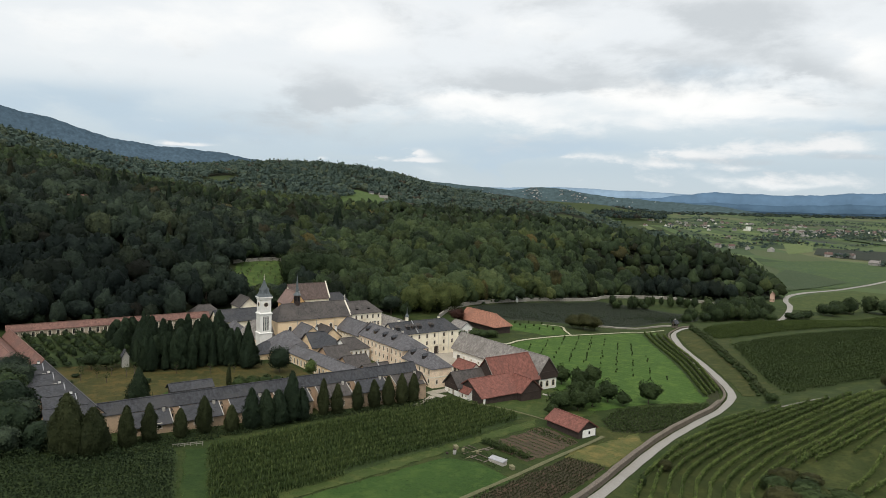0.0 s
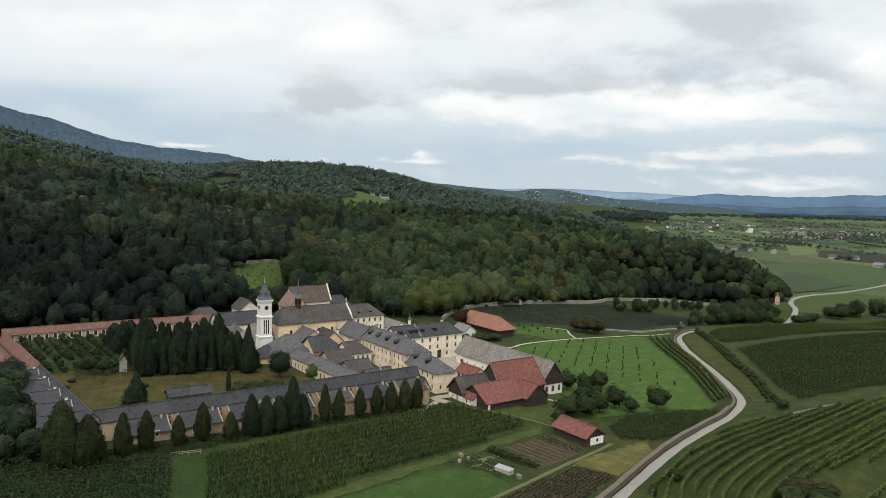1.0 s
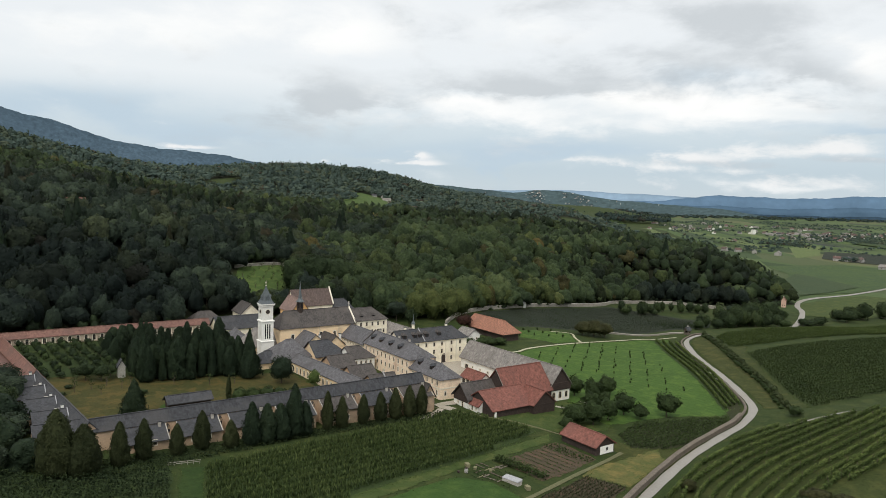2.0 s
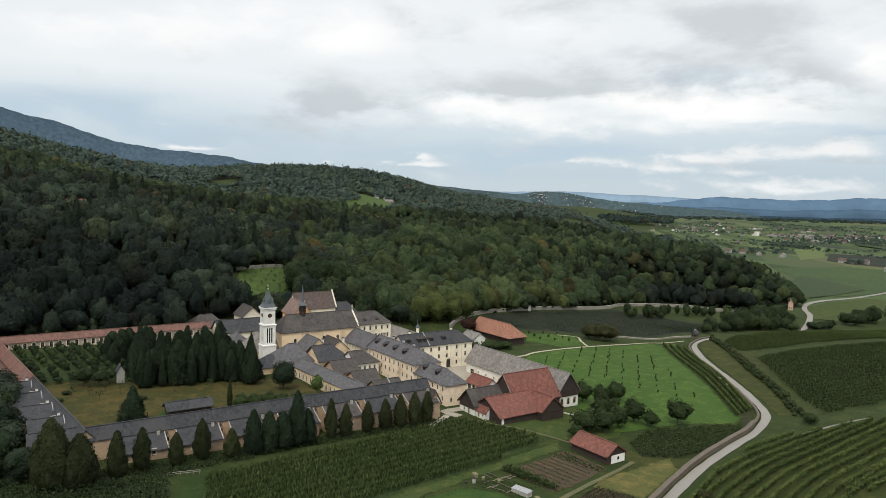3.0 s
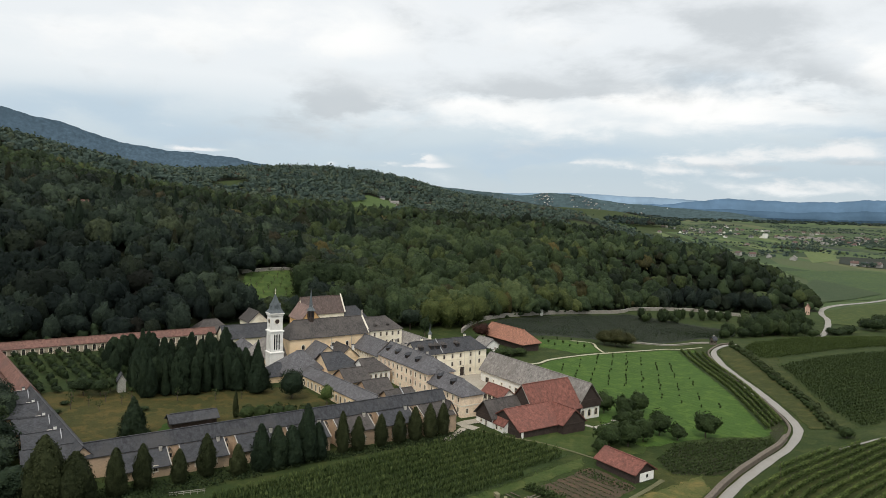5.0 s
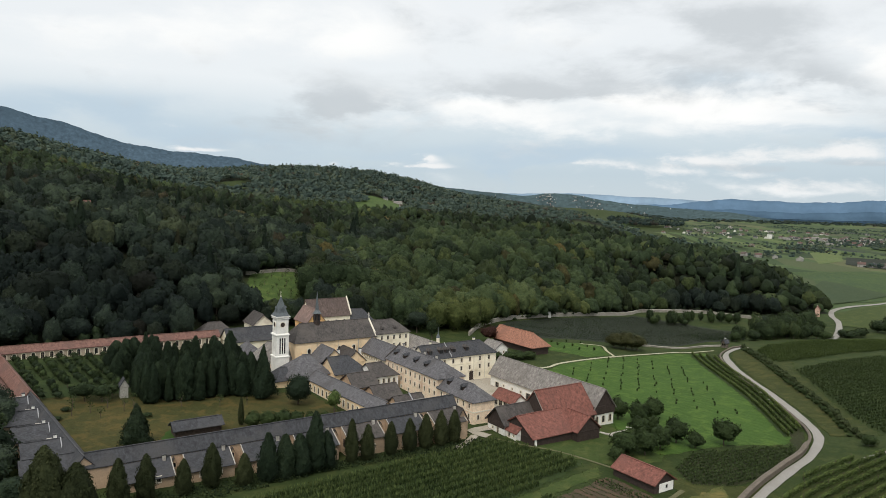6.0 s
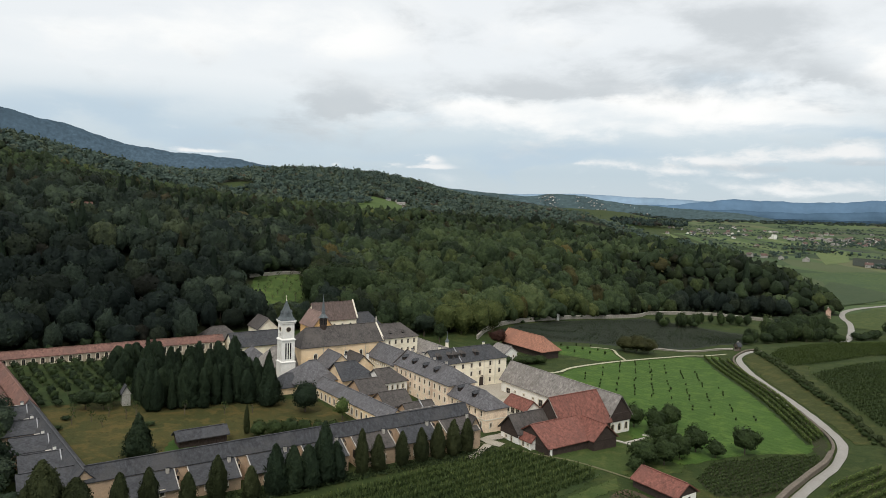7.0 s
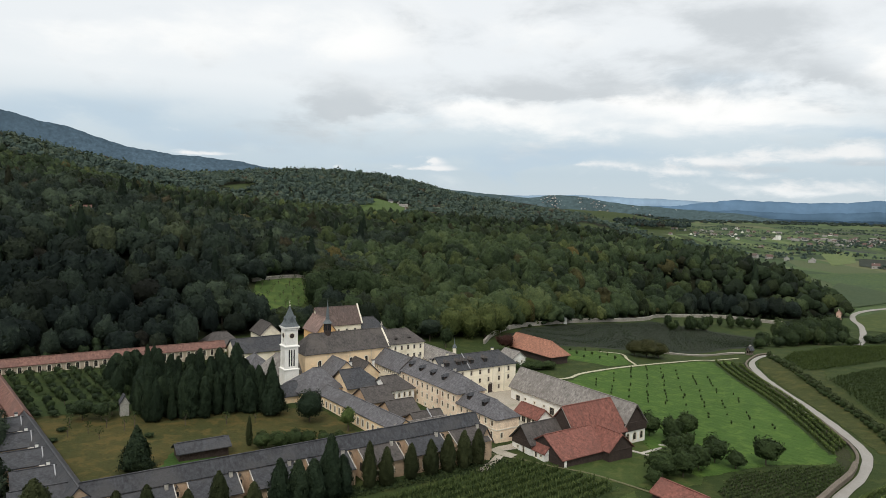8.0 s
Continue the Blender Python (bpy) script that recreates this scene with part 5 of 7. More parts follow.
def crown(rng, level, leaves, size, squash=0.85, lump=0.22, kind="round", tufts=0, bumps_n=14, sharp=0.11):
    """A crown about one metre in radius: a lumpy core with loose leaves on it, gathered in tufts. Triangles and a tone for each vertex."""
    v, f = ico(level)
    bumps = rng.normal(size=(bumps_n, 3))
    bumps /= np.linalg.norm(bumps, axis=1)[:, None]
    amp = rng.uniform(0.4, 1.3, bumps_n)
    ph = rng.uniform(0, 6.28, 6)

    def radius(d):
        return 0.80 + lump * np.max(np.exp(-((1 - d @ bumps.T) / sharp)) * amp, axis=1) + rng.normal(size=len(d)) * 0.03

    def shape(d, r):
        p = d * r[:, None]
        if kind == "round":
            p[:, 2] *= squash
            p[:, 2] += 0.1 * squash
            return p
        h = (d[:, 2] + 1) / 2
        if kind == "cone":
            prof = (1 - h) ** 0.85 * np.minimum(1, h * 9 + 0.35)
        elif kind == "blunt":
            prof = np.clip(h * 4.0 + 0.6, 0, 1) * np.clip((1.02 - h) * 2.4, 0, 1) ** 0.6
        else:
            prof = np.clip(h * 4.0 + 0.55, 0, 1) * np.clip((1.01 - h) * 1.8, 0, 1) ** 0.62
        q = np.arctan2(d[:, 1], d[:, 0])
        wave = 0.09 * np.sin(3 * q + ph[0] + 5 * h) + 0.07 * np.sin(5 * q + ph[1] - 11 * h) + 0.06 * np.sin(23 * h + ph[2] + 2 * q)
        p[:, :2] = d[:, :2] / (np.linalg.norm(d[:, :2], axis=1)[:, None] + 1e-6) * (prof * (0.92 + wave + 0.10 * rng.normal(size=len(d)) * (r > 0) + (r - 0.85) * 0.6))[:, None]
        p[:, 2] = h * 2 - 1
        return p

    core = shape(v, radius(v) * (0.93 if not tufts else 0.84))
    # top light painted into the tone: it rises with height, core darkest
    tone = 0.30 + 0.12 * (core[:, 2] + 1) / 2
    if leaves == 0:
        return core, f, tone

    def around(n):
        d = rng.normal(size=(n, 3))
        d[:, 2] += 0.2
        d /= np.linalg.norm(d, axis=1)[:, None]
        if kind != "round":
            d[:, 2] = rng.uniform(-1, 1, n)
            xy = rng.normal(size=(n, 2))
            d[:, :2] = xy / np.linalg.norm(xy, axis=1)[:, None] * np.sqrt(np.clip(1 - d[:, 2:] ** 2, 0.02, 1))
        return d

    if tufts:
        td = around(tufts)
        reach = rng.uniform(0.88, 1.08, tufts)
        hue = rng.normal(0, 0.07, tufts)
        own = rng.integers(0, tufts, leaves)
        d = td[own] + rng.normal(size=(leaves, 3)) * (0.13 if kind == "round" else 0.10)
        d /= np.linalg.norm(d, axis=1)[:, None]
        c = shape(d, radius(d) * reach[own] * rng.uniform(0.93, 1.06, leaves))
        extra = hue[own]
    else:
        d = around(leaves)
        c = shape(d, radius(d) * rng.uniform(0.93, 1.04, leaves))
        extra = 0
    nrm = d + rng.normal(size=d.shape) * 0.38
    nrm[:, 2] += 0.2
    nrm /= np.linalg.norm(nrm, axis=1)[:, None]
    a = np.cross(nrm, rng.normal(size=d.shape))
    a /= np.linalg.norm(a, axis=1)[:, None]
    b = np.cross(nrm, a)
    s = size * rng.uniform(0.6, 1.4, (leaves, 1))
    q = np.stack([c + a * s, c + b * s * 0.8 - nrm * s * 0.15, c - a * s * 0.9, c - b * s], 1)
    lv = q.reshape(-1, 3)
    k = np.arange(leaves)[:, None] * 4 + len(core)
    lf = np.concatenate([k + [0, 1, 2], k + [0, 2, 3]])
    # loose leaves carry the same painted rise towards the top
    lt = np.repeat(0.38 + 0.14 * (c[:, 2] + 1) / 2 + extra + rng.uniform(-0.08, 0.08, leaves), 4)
    return np.concatenate([core, lv]), np.concatenate([f, lf]), np.concatenate([tone, lt])


def dome(rng, level, lobes, leaves, size):
    """The upper part of a woodland crown: many rounded boughs grown together, with sprays of leaves."""
    v, f = ico(level)
    c = rng.normal(size=(lobes, 3))
    c[:, 2] = np.abs(c[:, 2]) * 0.9 - 0.25
    c /= np.linalg.norm(c, axis=1)[:, None]
    own = rng.uniform(0.17, 0.36, lobes)
    c *= (rng.uniform(0.86, 1.06, lobes) - own)[:, None]
    hue = rng.normal(0, 0.07, lobes)

    def reach(d):
        k = d @ c.T
        disc = k ** 2 - (np.sum(c ** 2, axis=1) - own ** 2)[None]
        r = np.where(disc > 0, k + np.sqrt(np.maximum(disc, 0)), 0.0)
        return np.maximum(r.max(axis=1), 0.50), hue[r.argmax(axis=1)]

    keep = (v[f][:, :, 2] > -0.42).any(axis=1)
    used = np.unique(f[keep])
    new_index = np.zeros(len(v), int)
    new_index[used] = np.arange(len(used))
    v, f = v[used], new_index[f[keep]]
    r, tint = reach(v)
    core = v * (r * (1 + rng.normal(size=len(r)) * 0.025))[:, None]
    # tone lightens a little upwards, light put into the colour
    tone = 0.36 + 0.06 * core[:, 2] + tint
    if not leaves:
        return core, f, tone
    d = rng.normal(size=(leaves, 3))
    d[:, 2] = np.abs(d[:, 2]) - 0.2
    d /= np.linalg.norm(d, axis=1)[:, None]
    r, tint = reach(d)
    p = d * (r * rng.uniform(0.97, 1.06, leaves))[:, None]
    nrm = d + rng.normal(size=d.shape) * 0.5
    nrm /= np.linalg.norm(nrm, axis=1)[:, None]
    a = np.cross(nrm, rng.normal(size=d.shape))
    a /= np.linalg.norm(a, axis=1)[:, None]
    b = np.cross(nrm, a)
    w = size * rng.uniform(0.6, 1.4, (leaves, 1))
    q = np.stack([p + a * w, p + b * w * 0.8, p - a * w * 0.9, p - b * w], 1).reshape(-1, 3)
    k = np.arange(leaves)[:, None] * 4 + len(core)
    lf = np.concatenate([k + [0, 1, 2], k + [0, 2, 3]])
    # leaf tone repeats the painted upward lightening
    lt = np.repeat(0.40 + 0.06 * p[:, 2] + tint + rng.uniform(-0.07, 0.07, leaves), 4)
    return np.concatenate([core, q]), np.concatenate([f, lf]), np.concatenate([tone, lt])


def grove(name, places, variants, mat, rng, label, category, tones=None):
    """Many crowns in one mesh. places: rows x, y, z, radius, height."""
    Vs, Fs, Ts, Hs = [], [], [], []
    off = 0
    own = rng.random(len(places))
    pick = rng.integers(0, len(variants), len(places))
    ang = rng.uniform(0, 2 * math.pi, len(places))
    base = rng.normal(0, 0.16, len(places)) if tones is None else tones
    for k, (bv, bf, bt) in enumerate(variants):
        sel = np.where(pick == k)[0]
        if not len(sel):
            continue
        P = places[sel]
        c, s = np.cos(ang[sel])[:, None], np.sin(ang[sel])[:, None]
        x = (bv[None, :, 0] * c - bv[None, :, 1] * s) * P[:, 3:4] + P[:, 0:1]
        y = (bv[None, :, 0] * s + bv[None, :, 1] * c) * P[:, 3:4] + P[:, 1:2]
        z = bv[None, :, 2] * P[:, 4:5] / 2 + P[:, 2:3] + P[:, 4:5] / 2
        Vs.append(np.stack([x, y, z], -1).reshape(-1, 3))
        Fs.append((bf[None] + (np.arange(len(sel)) * len(bv))[:, None, None]).reshape(-1, 3) + off)
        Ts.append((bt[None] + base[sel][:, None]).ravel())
        Hs.append(np.repeat(own[sel], len(bv)))
        off += len(sel) * len(bv)
    ob = big_mesh(name, np.concatenate(Vs), np.concatenate(Fs), mat, np.concatenate(Ts), smooth=True)
    ob.data.attributes.new("hue", "FLOAT", "POINT").data.foreach_set("value", np.concatenate(Hs).astype(np.float32))
    return tagged(ob, label, category, kind="stuff")


RNG = np.random.default_rng(7)


def scatter(r0, r1, gap, az0=-36, az1=33):
    n = int(r1 * 1.3 / gap)
    gx_, gy_ = np.meshgrid(np.arange(-n, n) * gap, np.arange(0, int(r1 / gap) + 1) * gap)
    x = gx_.ravel() + RNG.uniform(-0.45, 0.45, gx_.size) * gap
    y = gy_.ravel() + RNG.uniform(-0.45, 0.45, gx_.size) * gap
    r = np.hypot(x, y)
    az = np.degrees(np.arctan2(x, y))
    k = (r > r0) & (r <= r1) & (az > az0) & (az < az1)
    x, y = x[k], y[k]
    k = wooded(x, y)
    return x[k], y[k]


def forest(name, r0, r1, gap, rad, tall, variants, label, mat=FOREST, part_of=None):
    x, y = scatter(r0, r1, gap)
    if part_of is not None:
        k = part_of(x, y)
        x, y = x[k], y[k]
    n = len(x)
    R = rad * RNG.choice([0.62, 0.85, 1.0, 1.2, 1.45], n, p=[0.18, 0.27, 0.27, 0.18, 0.10]) * RNG.uniform(0.9, 1.1, n)
    H = tall * RNG.uniform(0.68, 1.2, n) * (0.62 + 0.38 * R / rad)
    H = H * 1.12
    z = height(x, y) - 0.16 * H
    # yellower edge and dark ridge by place; foot and hollow carry painted shade
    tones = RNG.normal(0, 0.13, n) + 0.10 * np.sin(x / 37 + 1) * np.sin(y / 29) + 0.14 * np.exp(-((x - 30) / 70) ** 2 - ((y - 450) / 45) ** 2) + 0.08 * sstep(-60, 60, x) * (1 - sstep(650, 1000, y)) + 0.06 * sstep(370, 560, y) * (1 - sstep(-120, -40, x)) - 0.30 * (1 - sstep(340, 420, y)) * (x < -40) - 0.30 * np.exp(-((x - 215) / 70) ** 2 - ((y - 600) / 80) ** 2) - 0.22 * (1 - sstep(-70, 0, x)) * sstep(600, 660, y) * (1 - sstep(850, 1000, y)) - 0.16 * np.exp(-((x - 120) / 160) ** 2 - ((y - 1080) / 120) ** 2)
    return grove(name, np.stack([x, y, z, R, H * 0.92], 1), variants, mat, RNG, label, "forest", tones)


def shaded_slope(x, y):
    """The part of the woods coloured darker in place of cloud shade, with more firs."""
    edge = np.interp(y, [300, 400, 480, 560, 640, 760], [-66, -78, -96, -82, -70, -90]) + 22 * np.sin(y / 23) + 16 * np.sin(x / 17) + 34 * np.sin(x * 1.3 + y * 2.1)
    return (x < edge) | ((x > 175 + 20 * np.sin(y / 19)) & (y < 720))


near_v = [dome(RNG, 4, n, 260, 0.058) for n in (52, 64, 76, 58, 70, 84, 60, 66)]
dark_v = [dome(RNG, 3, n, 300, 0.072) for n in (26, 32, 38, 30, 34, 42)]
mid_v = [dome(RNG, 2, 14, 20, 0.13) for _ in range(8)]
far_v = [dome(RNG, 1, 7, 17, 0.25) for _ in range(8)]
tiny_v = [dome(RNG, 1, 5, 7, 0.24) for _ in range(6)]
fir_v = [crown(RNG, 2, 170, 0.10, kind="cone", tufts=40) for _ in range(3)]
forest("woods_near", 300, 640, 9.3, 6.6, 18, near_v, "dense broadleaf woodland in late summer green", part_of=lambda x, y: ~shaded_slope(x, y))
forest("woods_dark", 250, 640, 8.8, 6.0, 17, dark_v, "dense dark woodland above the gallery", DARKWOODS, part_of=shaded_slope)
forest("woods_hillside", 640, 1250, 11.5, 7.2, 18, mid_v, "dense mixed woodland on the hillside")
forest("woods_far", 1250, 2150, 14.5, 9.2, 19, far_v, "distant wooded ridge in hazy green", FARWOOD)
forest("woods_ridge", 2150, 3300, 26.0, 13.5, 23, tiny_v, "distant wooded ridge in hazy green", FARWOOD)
x, y = scatter(250, 660, 4.6)
k = ~wooded(x + 0.25 * 11, y - 0.97 * 11)
x, y = x[k], y[k]
R = RNG.uniform(1.8, 3.4, len(x))
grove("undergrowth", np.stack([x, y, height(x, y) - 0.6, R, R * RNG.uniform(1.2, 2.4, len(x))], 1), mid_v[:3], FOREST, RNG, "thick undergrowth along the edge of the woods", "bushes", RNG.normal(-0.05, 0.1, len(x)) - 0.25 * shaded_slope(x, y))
x, y = scatter(250, 700, 17, az0=-36, az1=24)
k = RNG.random(len(x)) < np.where(shaded_slope(x, y), 0.20, 0.02)
x, y = x[k], y[k]
H = RNG.uniform(17, 27, len(x))
grove("firs_in_woods", np.stack([x, y, height(x, y), H * RNG.uniform(0.19, 0.27, len(x)), H], 1), fir_v, CONIFER, RNG, "dark firs standing among the broadleaf woods", "forest")


# ---- single plants ----
def mesh_of(name, data, mat):
    ob = big_mesh(name, data[0], data[1], mat, data[2], smooth=True)
    me = ob.data
    bpy.data.objects.remove(ob)
    return me


def trunk_mesh(seed):
    """A tapered trunk with a few limbs, one metre tall."""
    rng = np.random.default_rng(seed)
    sh = Shell()

    def limb(p, q, r0, r1):
        p, q = Vector(p), Vector(q)
        d = (q - p).normalized()
        a = d.orthogonal().normalized()
        b = d.cross(a)
        c0 = [p + (a * math.cos(k * math.pi / 3) + b * math.sin(k * math.pi / 3)) * r0 for k in range(6)]
        c1 = [q + (a * math.cos(k * math.pi / 3) + b * math.sin(k * math.pi / 3)) * r1 for k in range(6)]
        for k in range(6):
            sh.face([c0[k], c0[(k + 1) % 6], c1[(k + 1) % 6], c1[k]])

    limb((0, 0, -0.05), (0.01, 0.01, 0.35), 0.030, 0.024)
    limb((0.01, 0.01, 0.35), (0, 0.02, 0.8), 0.024, 0.008)
    for k in range(5):
        q = k * 1.26 + rng.uniform(-0.3, 0.3)
        z = 0.28 + 0.08 * k
        limb((0, 0, z), (0.2 * math.cos(q), 0.2 * math.sin(q), z + 0.22), 0.013, 0.004)
    me = bpy.data.meshes.new("trunk")
    me.from_pydata(*sh.data())
    me.materials.append(BARK)
    return me


TRUNKS = [trunk_mesh(i) for i in range(3)]
def leafy(n, mat, level, leaves, size, **more):
    return [mesh_of("crown", crown(RNG, level, leaves, size, **more), mat) for _ in range(n)]


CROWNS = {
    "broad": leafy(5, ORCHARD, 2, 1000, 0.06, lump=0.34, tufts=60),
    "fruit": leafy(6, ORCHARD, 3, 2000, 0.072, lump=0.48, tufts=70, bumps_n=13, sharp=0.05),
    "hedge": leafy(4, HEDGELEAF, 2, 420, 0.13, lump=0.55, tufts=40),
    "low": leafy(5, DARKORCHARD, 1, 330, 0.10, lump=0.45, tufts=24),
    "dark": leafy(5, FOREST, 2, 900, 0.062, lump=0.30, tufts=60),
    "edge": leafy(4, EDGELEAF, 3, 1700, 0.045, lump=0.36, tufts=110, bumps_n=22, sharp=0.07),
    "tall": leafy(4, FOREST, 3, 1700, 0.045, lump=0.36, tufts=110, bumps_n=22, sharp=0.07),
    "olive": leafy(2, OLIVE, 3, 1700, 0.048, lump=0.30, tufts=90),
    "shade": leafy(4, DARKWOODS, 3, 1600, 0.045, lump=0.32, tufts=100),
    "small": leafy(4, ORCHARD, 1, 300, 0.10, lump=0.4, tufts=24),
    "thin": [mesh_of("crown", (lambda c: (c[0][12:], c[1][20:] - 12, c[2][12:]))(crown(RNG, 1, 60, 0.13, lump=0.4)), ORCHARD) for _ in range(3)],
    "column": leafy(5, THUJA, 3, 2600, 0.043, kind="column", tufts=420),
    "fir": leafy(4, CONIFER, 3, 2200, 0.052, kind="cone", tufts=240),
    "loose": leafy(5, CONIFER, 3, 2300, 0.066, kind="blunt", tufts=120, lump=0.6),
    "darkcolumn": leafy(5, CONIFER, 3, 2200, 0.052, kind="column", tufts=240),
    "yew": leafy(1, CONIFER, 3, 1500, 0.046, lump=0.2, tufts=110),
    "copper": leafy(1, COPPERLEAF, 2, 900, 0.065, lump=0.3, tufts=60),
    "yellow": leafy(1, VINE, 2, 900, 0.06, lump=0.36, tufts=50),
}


def plant(kind, x, y, h, r, label, name="tree", category="tree", group="", low=0.16):
    z = hz(x, y)
    root = tagged(new(name), label, category, group)
    root.matrix_basis = pose(x, y, z, 0, 0, random.uniform(0, 360))
    tr = new("trunk", random.choice(TRUNKS))
    tr.parent = root
    tr.matrix_basis = Matrix.Diagonal((h * 0.9, h * 0.9, h * 0.9, 1))
    if kind in ("column", "fir", "darkcolumn", "loose"):
        tr.matrix_basis = Matrix.Diagonal((h * 0.3, h * 0.3, h * 0.6, 1))
        low = 0.02
    if kind == "small":
        tr.matrix_basis = Matrix.Diagonal((min(h, r * 1.6) * 0.9, min(h, r * 1.6) * 0.9, h * 0.75, 1))
    cr = new("crown", random.choice(CROWNS[kind]))
    cr.parent = root
    H = h * (1 - low)
    cr.matrix_basis = Matrix.Translation((0, 0, low * h + H / 2)) @ Matrix.Diagonal((r, r, H / 2, 1))
    return root


def bush(kind, x, y, h, r, label, group=""):
    return plant(kind, x, y, h, r, label, "bush", "bush", group, low=-0.08)


random.seed(11)
# clipped columns before the cells
THUJAS = [(-89.5, 164, 16.0, 4.2), (-84, 165.5, 12.5, 4.0), (-79.1, 172.6, 11.2, 2.3), (-75.4, 177.6, 10.6, 2.2), (-69.1, 182.4, 8.2, 2.0), (-64.4, 187.2, 10.5, 2.3), (-57.6, 189.4, 7.8, 2.0), (-35.3, 208.3, 11.8, 1.8), (-31.4, 211, 9.8, 2.0), (-25.7, 215.9, 9.4, 1.9), (-20.9, 219.5, 9.6, 2.0), (-16.6, 223, 10.0, 2.1), (-12.4, 226.0, 10.4, 2.2), (-8.6, 229.2, 10.0, 2.0)]
for x, y, h, r in THUJAS:
    plant("column", x, y, h, r, "tall clipped thuja column before the monks' cells", "thuja", group="thujas before the cells")
for x, y, h, r in ((-53, 192.9, 12.0, 2.4), (-49.5, 195.5, 11, 2.6), (-46.5, 198, 10.5, 2.8), (-43.2, 201, 15.5, 2.6), (-40.8, 203, 10, 2.3)):
    plant("darkcolumn", x, y, h, r, "dark evergreen in the hedge before the cells", "evergreen", group="evergreens before the cells")
# evergreen grove in the cloister garden
for i in range(11):
    for j in range(6):
        a, b = 23.5 + 3.45 * i + random.uniform(-1.3, 1.3) + 1.6 * (j % 2), 60.5 + 4.6 * j + random.uniform(-1.5, 1.5) - 0.10 * i
        tall = random.uniform(9.5, 15.0) - (2.5 if i == 0 else 0) + (1.2 if j > 2 else 0)
        plant(("loose", "darkcolumn", "fir", "loose", "loose")[(i + j * 3) % 5], *at(a, b), tall * random.uniform(0.84, 1.14), random.uniform(1.7, 3.0), "tall dark evergreen in the cloister garden grove", "evergreen", group="evergreen grove")
for a, b, h in ((21, 92, 9), (24, 98, 10), (21, 105, 9), (26, 106, 11), (31, 100, 11), (24, 113, 9), (30, 112, 10), (37, 108, 11), (37, 116, 10)):
    plant(("loose", "darkcolumn")[a % 2], *at(a, b), h, 2.6, "dark evergreen behind the garden grove", "evergreen", group="evergreen grove")
plant("fir", *at(59.5, 54), 18, 4.4, "large dark fir at the corner of the garden grove", "fir")
plant("fir", *at(61, 60), 15, 3.8, "dark fir beside the bell tower", "fir")
plant("fir", *at(14.8, 24), 11.5, 4.6, "broad young spruce on the dry garden lawn", "spruce")
plant("yew", *at(67.5, 43.5), 10.5, 4.9, "round very dark yew before the cloister walk", "yew", low=-0.06)
plant("yellow", *at(74.5, 31), 8, 2.6, "light green young tree by the cloister walk")
for a, b, h, r in ((47, 27, 5, 2.8), (51, 25.5, 5.5, 3.0), (55, 25, 5.5, 3.0), (59, 24, 5, 2.6), (63, 23, 4.5, 2.4), (67, 21, 4.5, 2.2)):
    bush("broad", *at(a, b), h, r, "full garden shrub beside the gallery", "shrubs beside the gallery")
plant("column", *at(44.5, 30.5), 8.5, 0.9, "thin young tree on the garden lawn")
for j in range(-1, 7):
    for i in range(17):
        b = 74 + 2.95 * i + random.uniform(-0.4, 0.4)
        a = 17.5 - 4.7 * j - 0.105 * (b - 75) * 0.9 + random.uniform(-0.4, 0.4)
        if a > -5.6 - 0.105 * (b - 63) and not (12 < a + 2.5 < 24 and 64 < b < 77) and not (j < 0 and b < 88) and random.random() < 0.93:
            plant(("low", "low", "small")[i % 3], *at(a + 2.5, b), random.uniform(2.4, 4.2), random.uniform(1.0, 1.75), "low fruit tree in a row of the cloister orchard", "fruit_tree", group="cloister orchard", low=0.08)
for a, b, h, r in ((8, 68, 6.5, 3.6), (12.5, 66, 6.0, 3.2), (16, 70, 5.0, 2.4)):
    plant("dark", *at(a, b), h, r, "old spreading fruit tree beside the garden chapel", "fruit_tree", low=0.1)
for a, b in ((4, 62), (8, 56), (13, 59), (17, 55), (20, 57), (33, 53), (44, 50), (52, 48), (10, 50), (3, 55)):
    plant("thin", *at(a, b), random.uniform(3.5, 5.0), random.uniform(0.8, 1.3), "thin sparse fruit tree on the garden lawn", "fruit_tree", group="lawn trees", low=0.3)
for a, b in ((2, 60), (-1, 52), (22, 47)):
    bush("dark", *at(a, b), 1.4, 1.5, "low round shrub on the garden lawn", "lawn shrubs")
# young trees in the clearing above the monastery
for i in range(5):
    for j in range(7):
        plant("thin", -117 + 5.2 * i + random.uniform(-1, 1), 388 + 6.8 * j + 1.5 * i + random.uniform(-1, 1), random.uniform(3.0, 4.5), random.uniform(0.8, 1.3), "thin young tree in the woodland clearing", "fruit_tree", group="clearing trees", low=0.25)
# farm trees
for x, y, h, r in ((40.9, 229, 7.6, 4.2), (47, 230.5, 8.0, 4.2), (53, 236, 7.6, 4.0), (60, 243, 7.8, 4.2), (64.5, 239, 5.2, 2.8), (74.4, 242.5, 8.4, 4.3), (47, 264, 7.4, 3.8), (53, 261, 7.4, 4.0), (59.5, 266, 7.8, 4.2), (44, 236, 6.0, 3.4), (50, 247, 6.5, 3.6), (56, 254, 5.0, 2.4), (37, 223, 4.5, 2.4)):
    plant("fruit", x, y, h, r * 0.92, "leafy fruit tree on the grass below the barns", "fruit_tree", group="farm orchard", low=0.03)
for x, y, h, r in ((83, 401, 10, 7.0), (77, 401, 8.5, 6.0), (90, 404, 8.5, 5.5)):
    plant("olive", x, y, h, r, "broad spreading tree beside the field path", low=0.04)
plant("copper", 9, 379, 9, 5.0, "dark copper-leaved tree beside the hay barn")
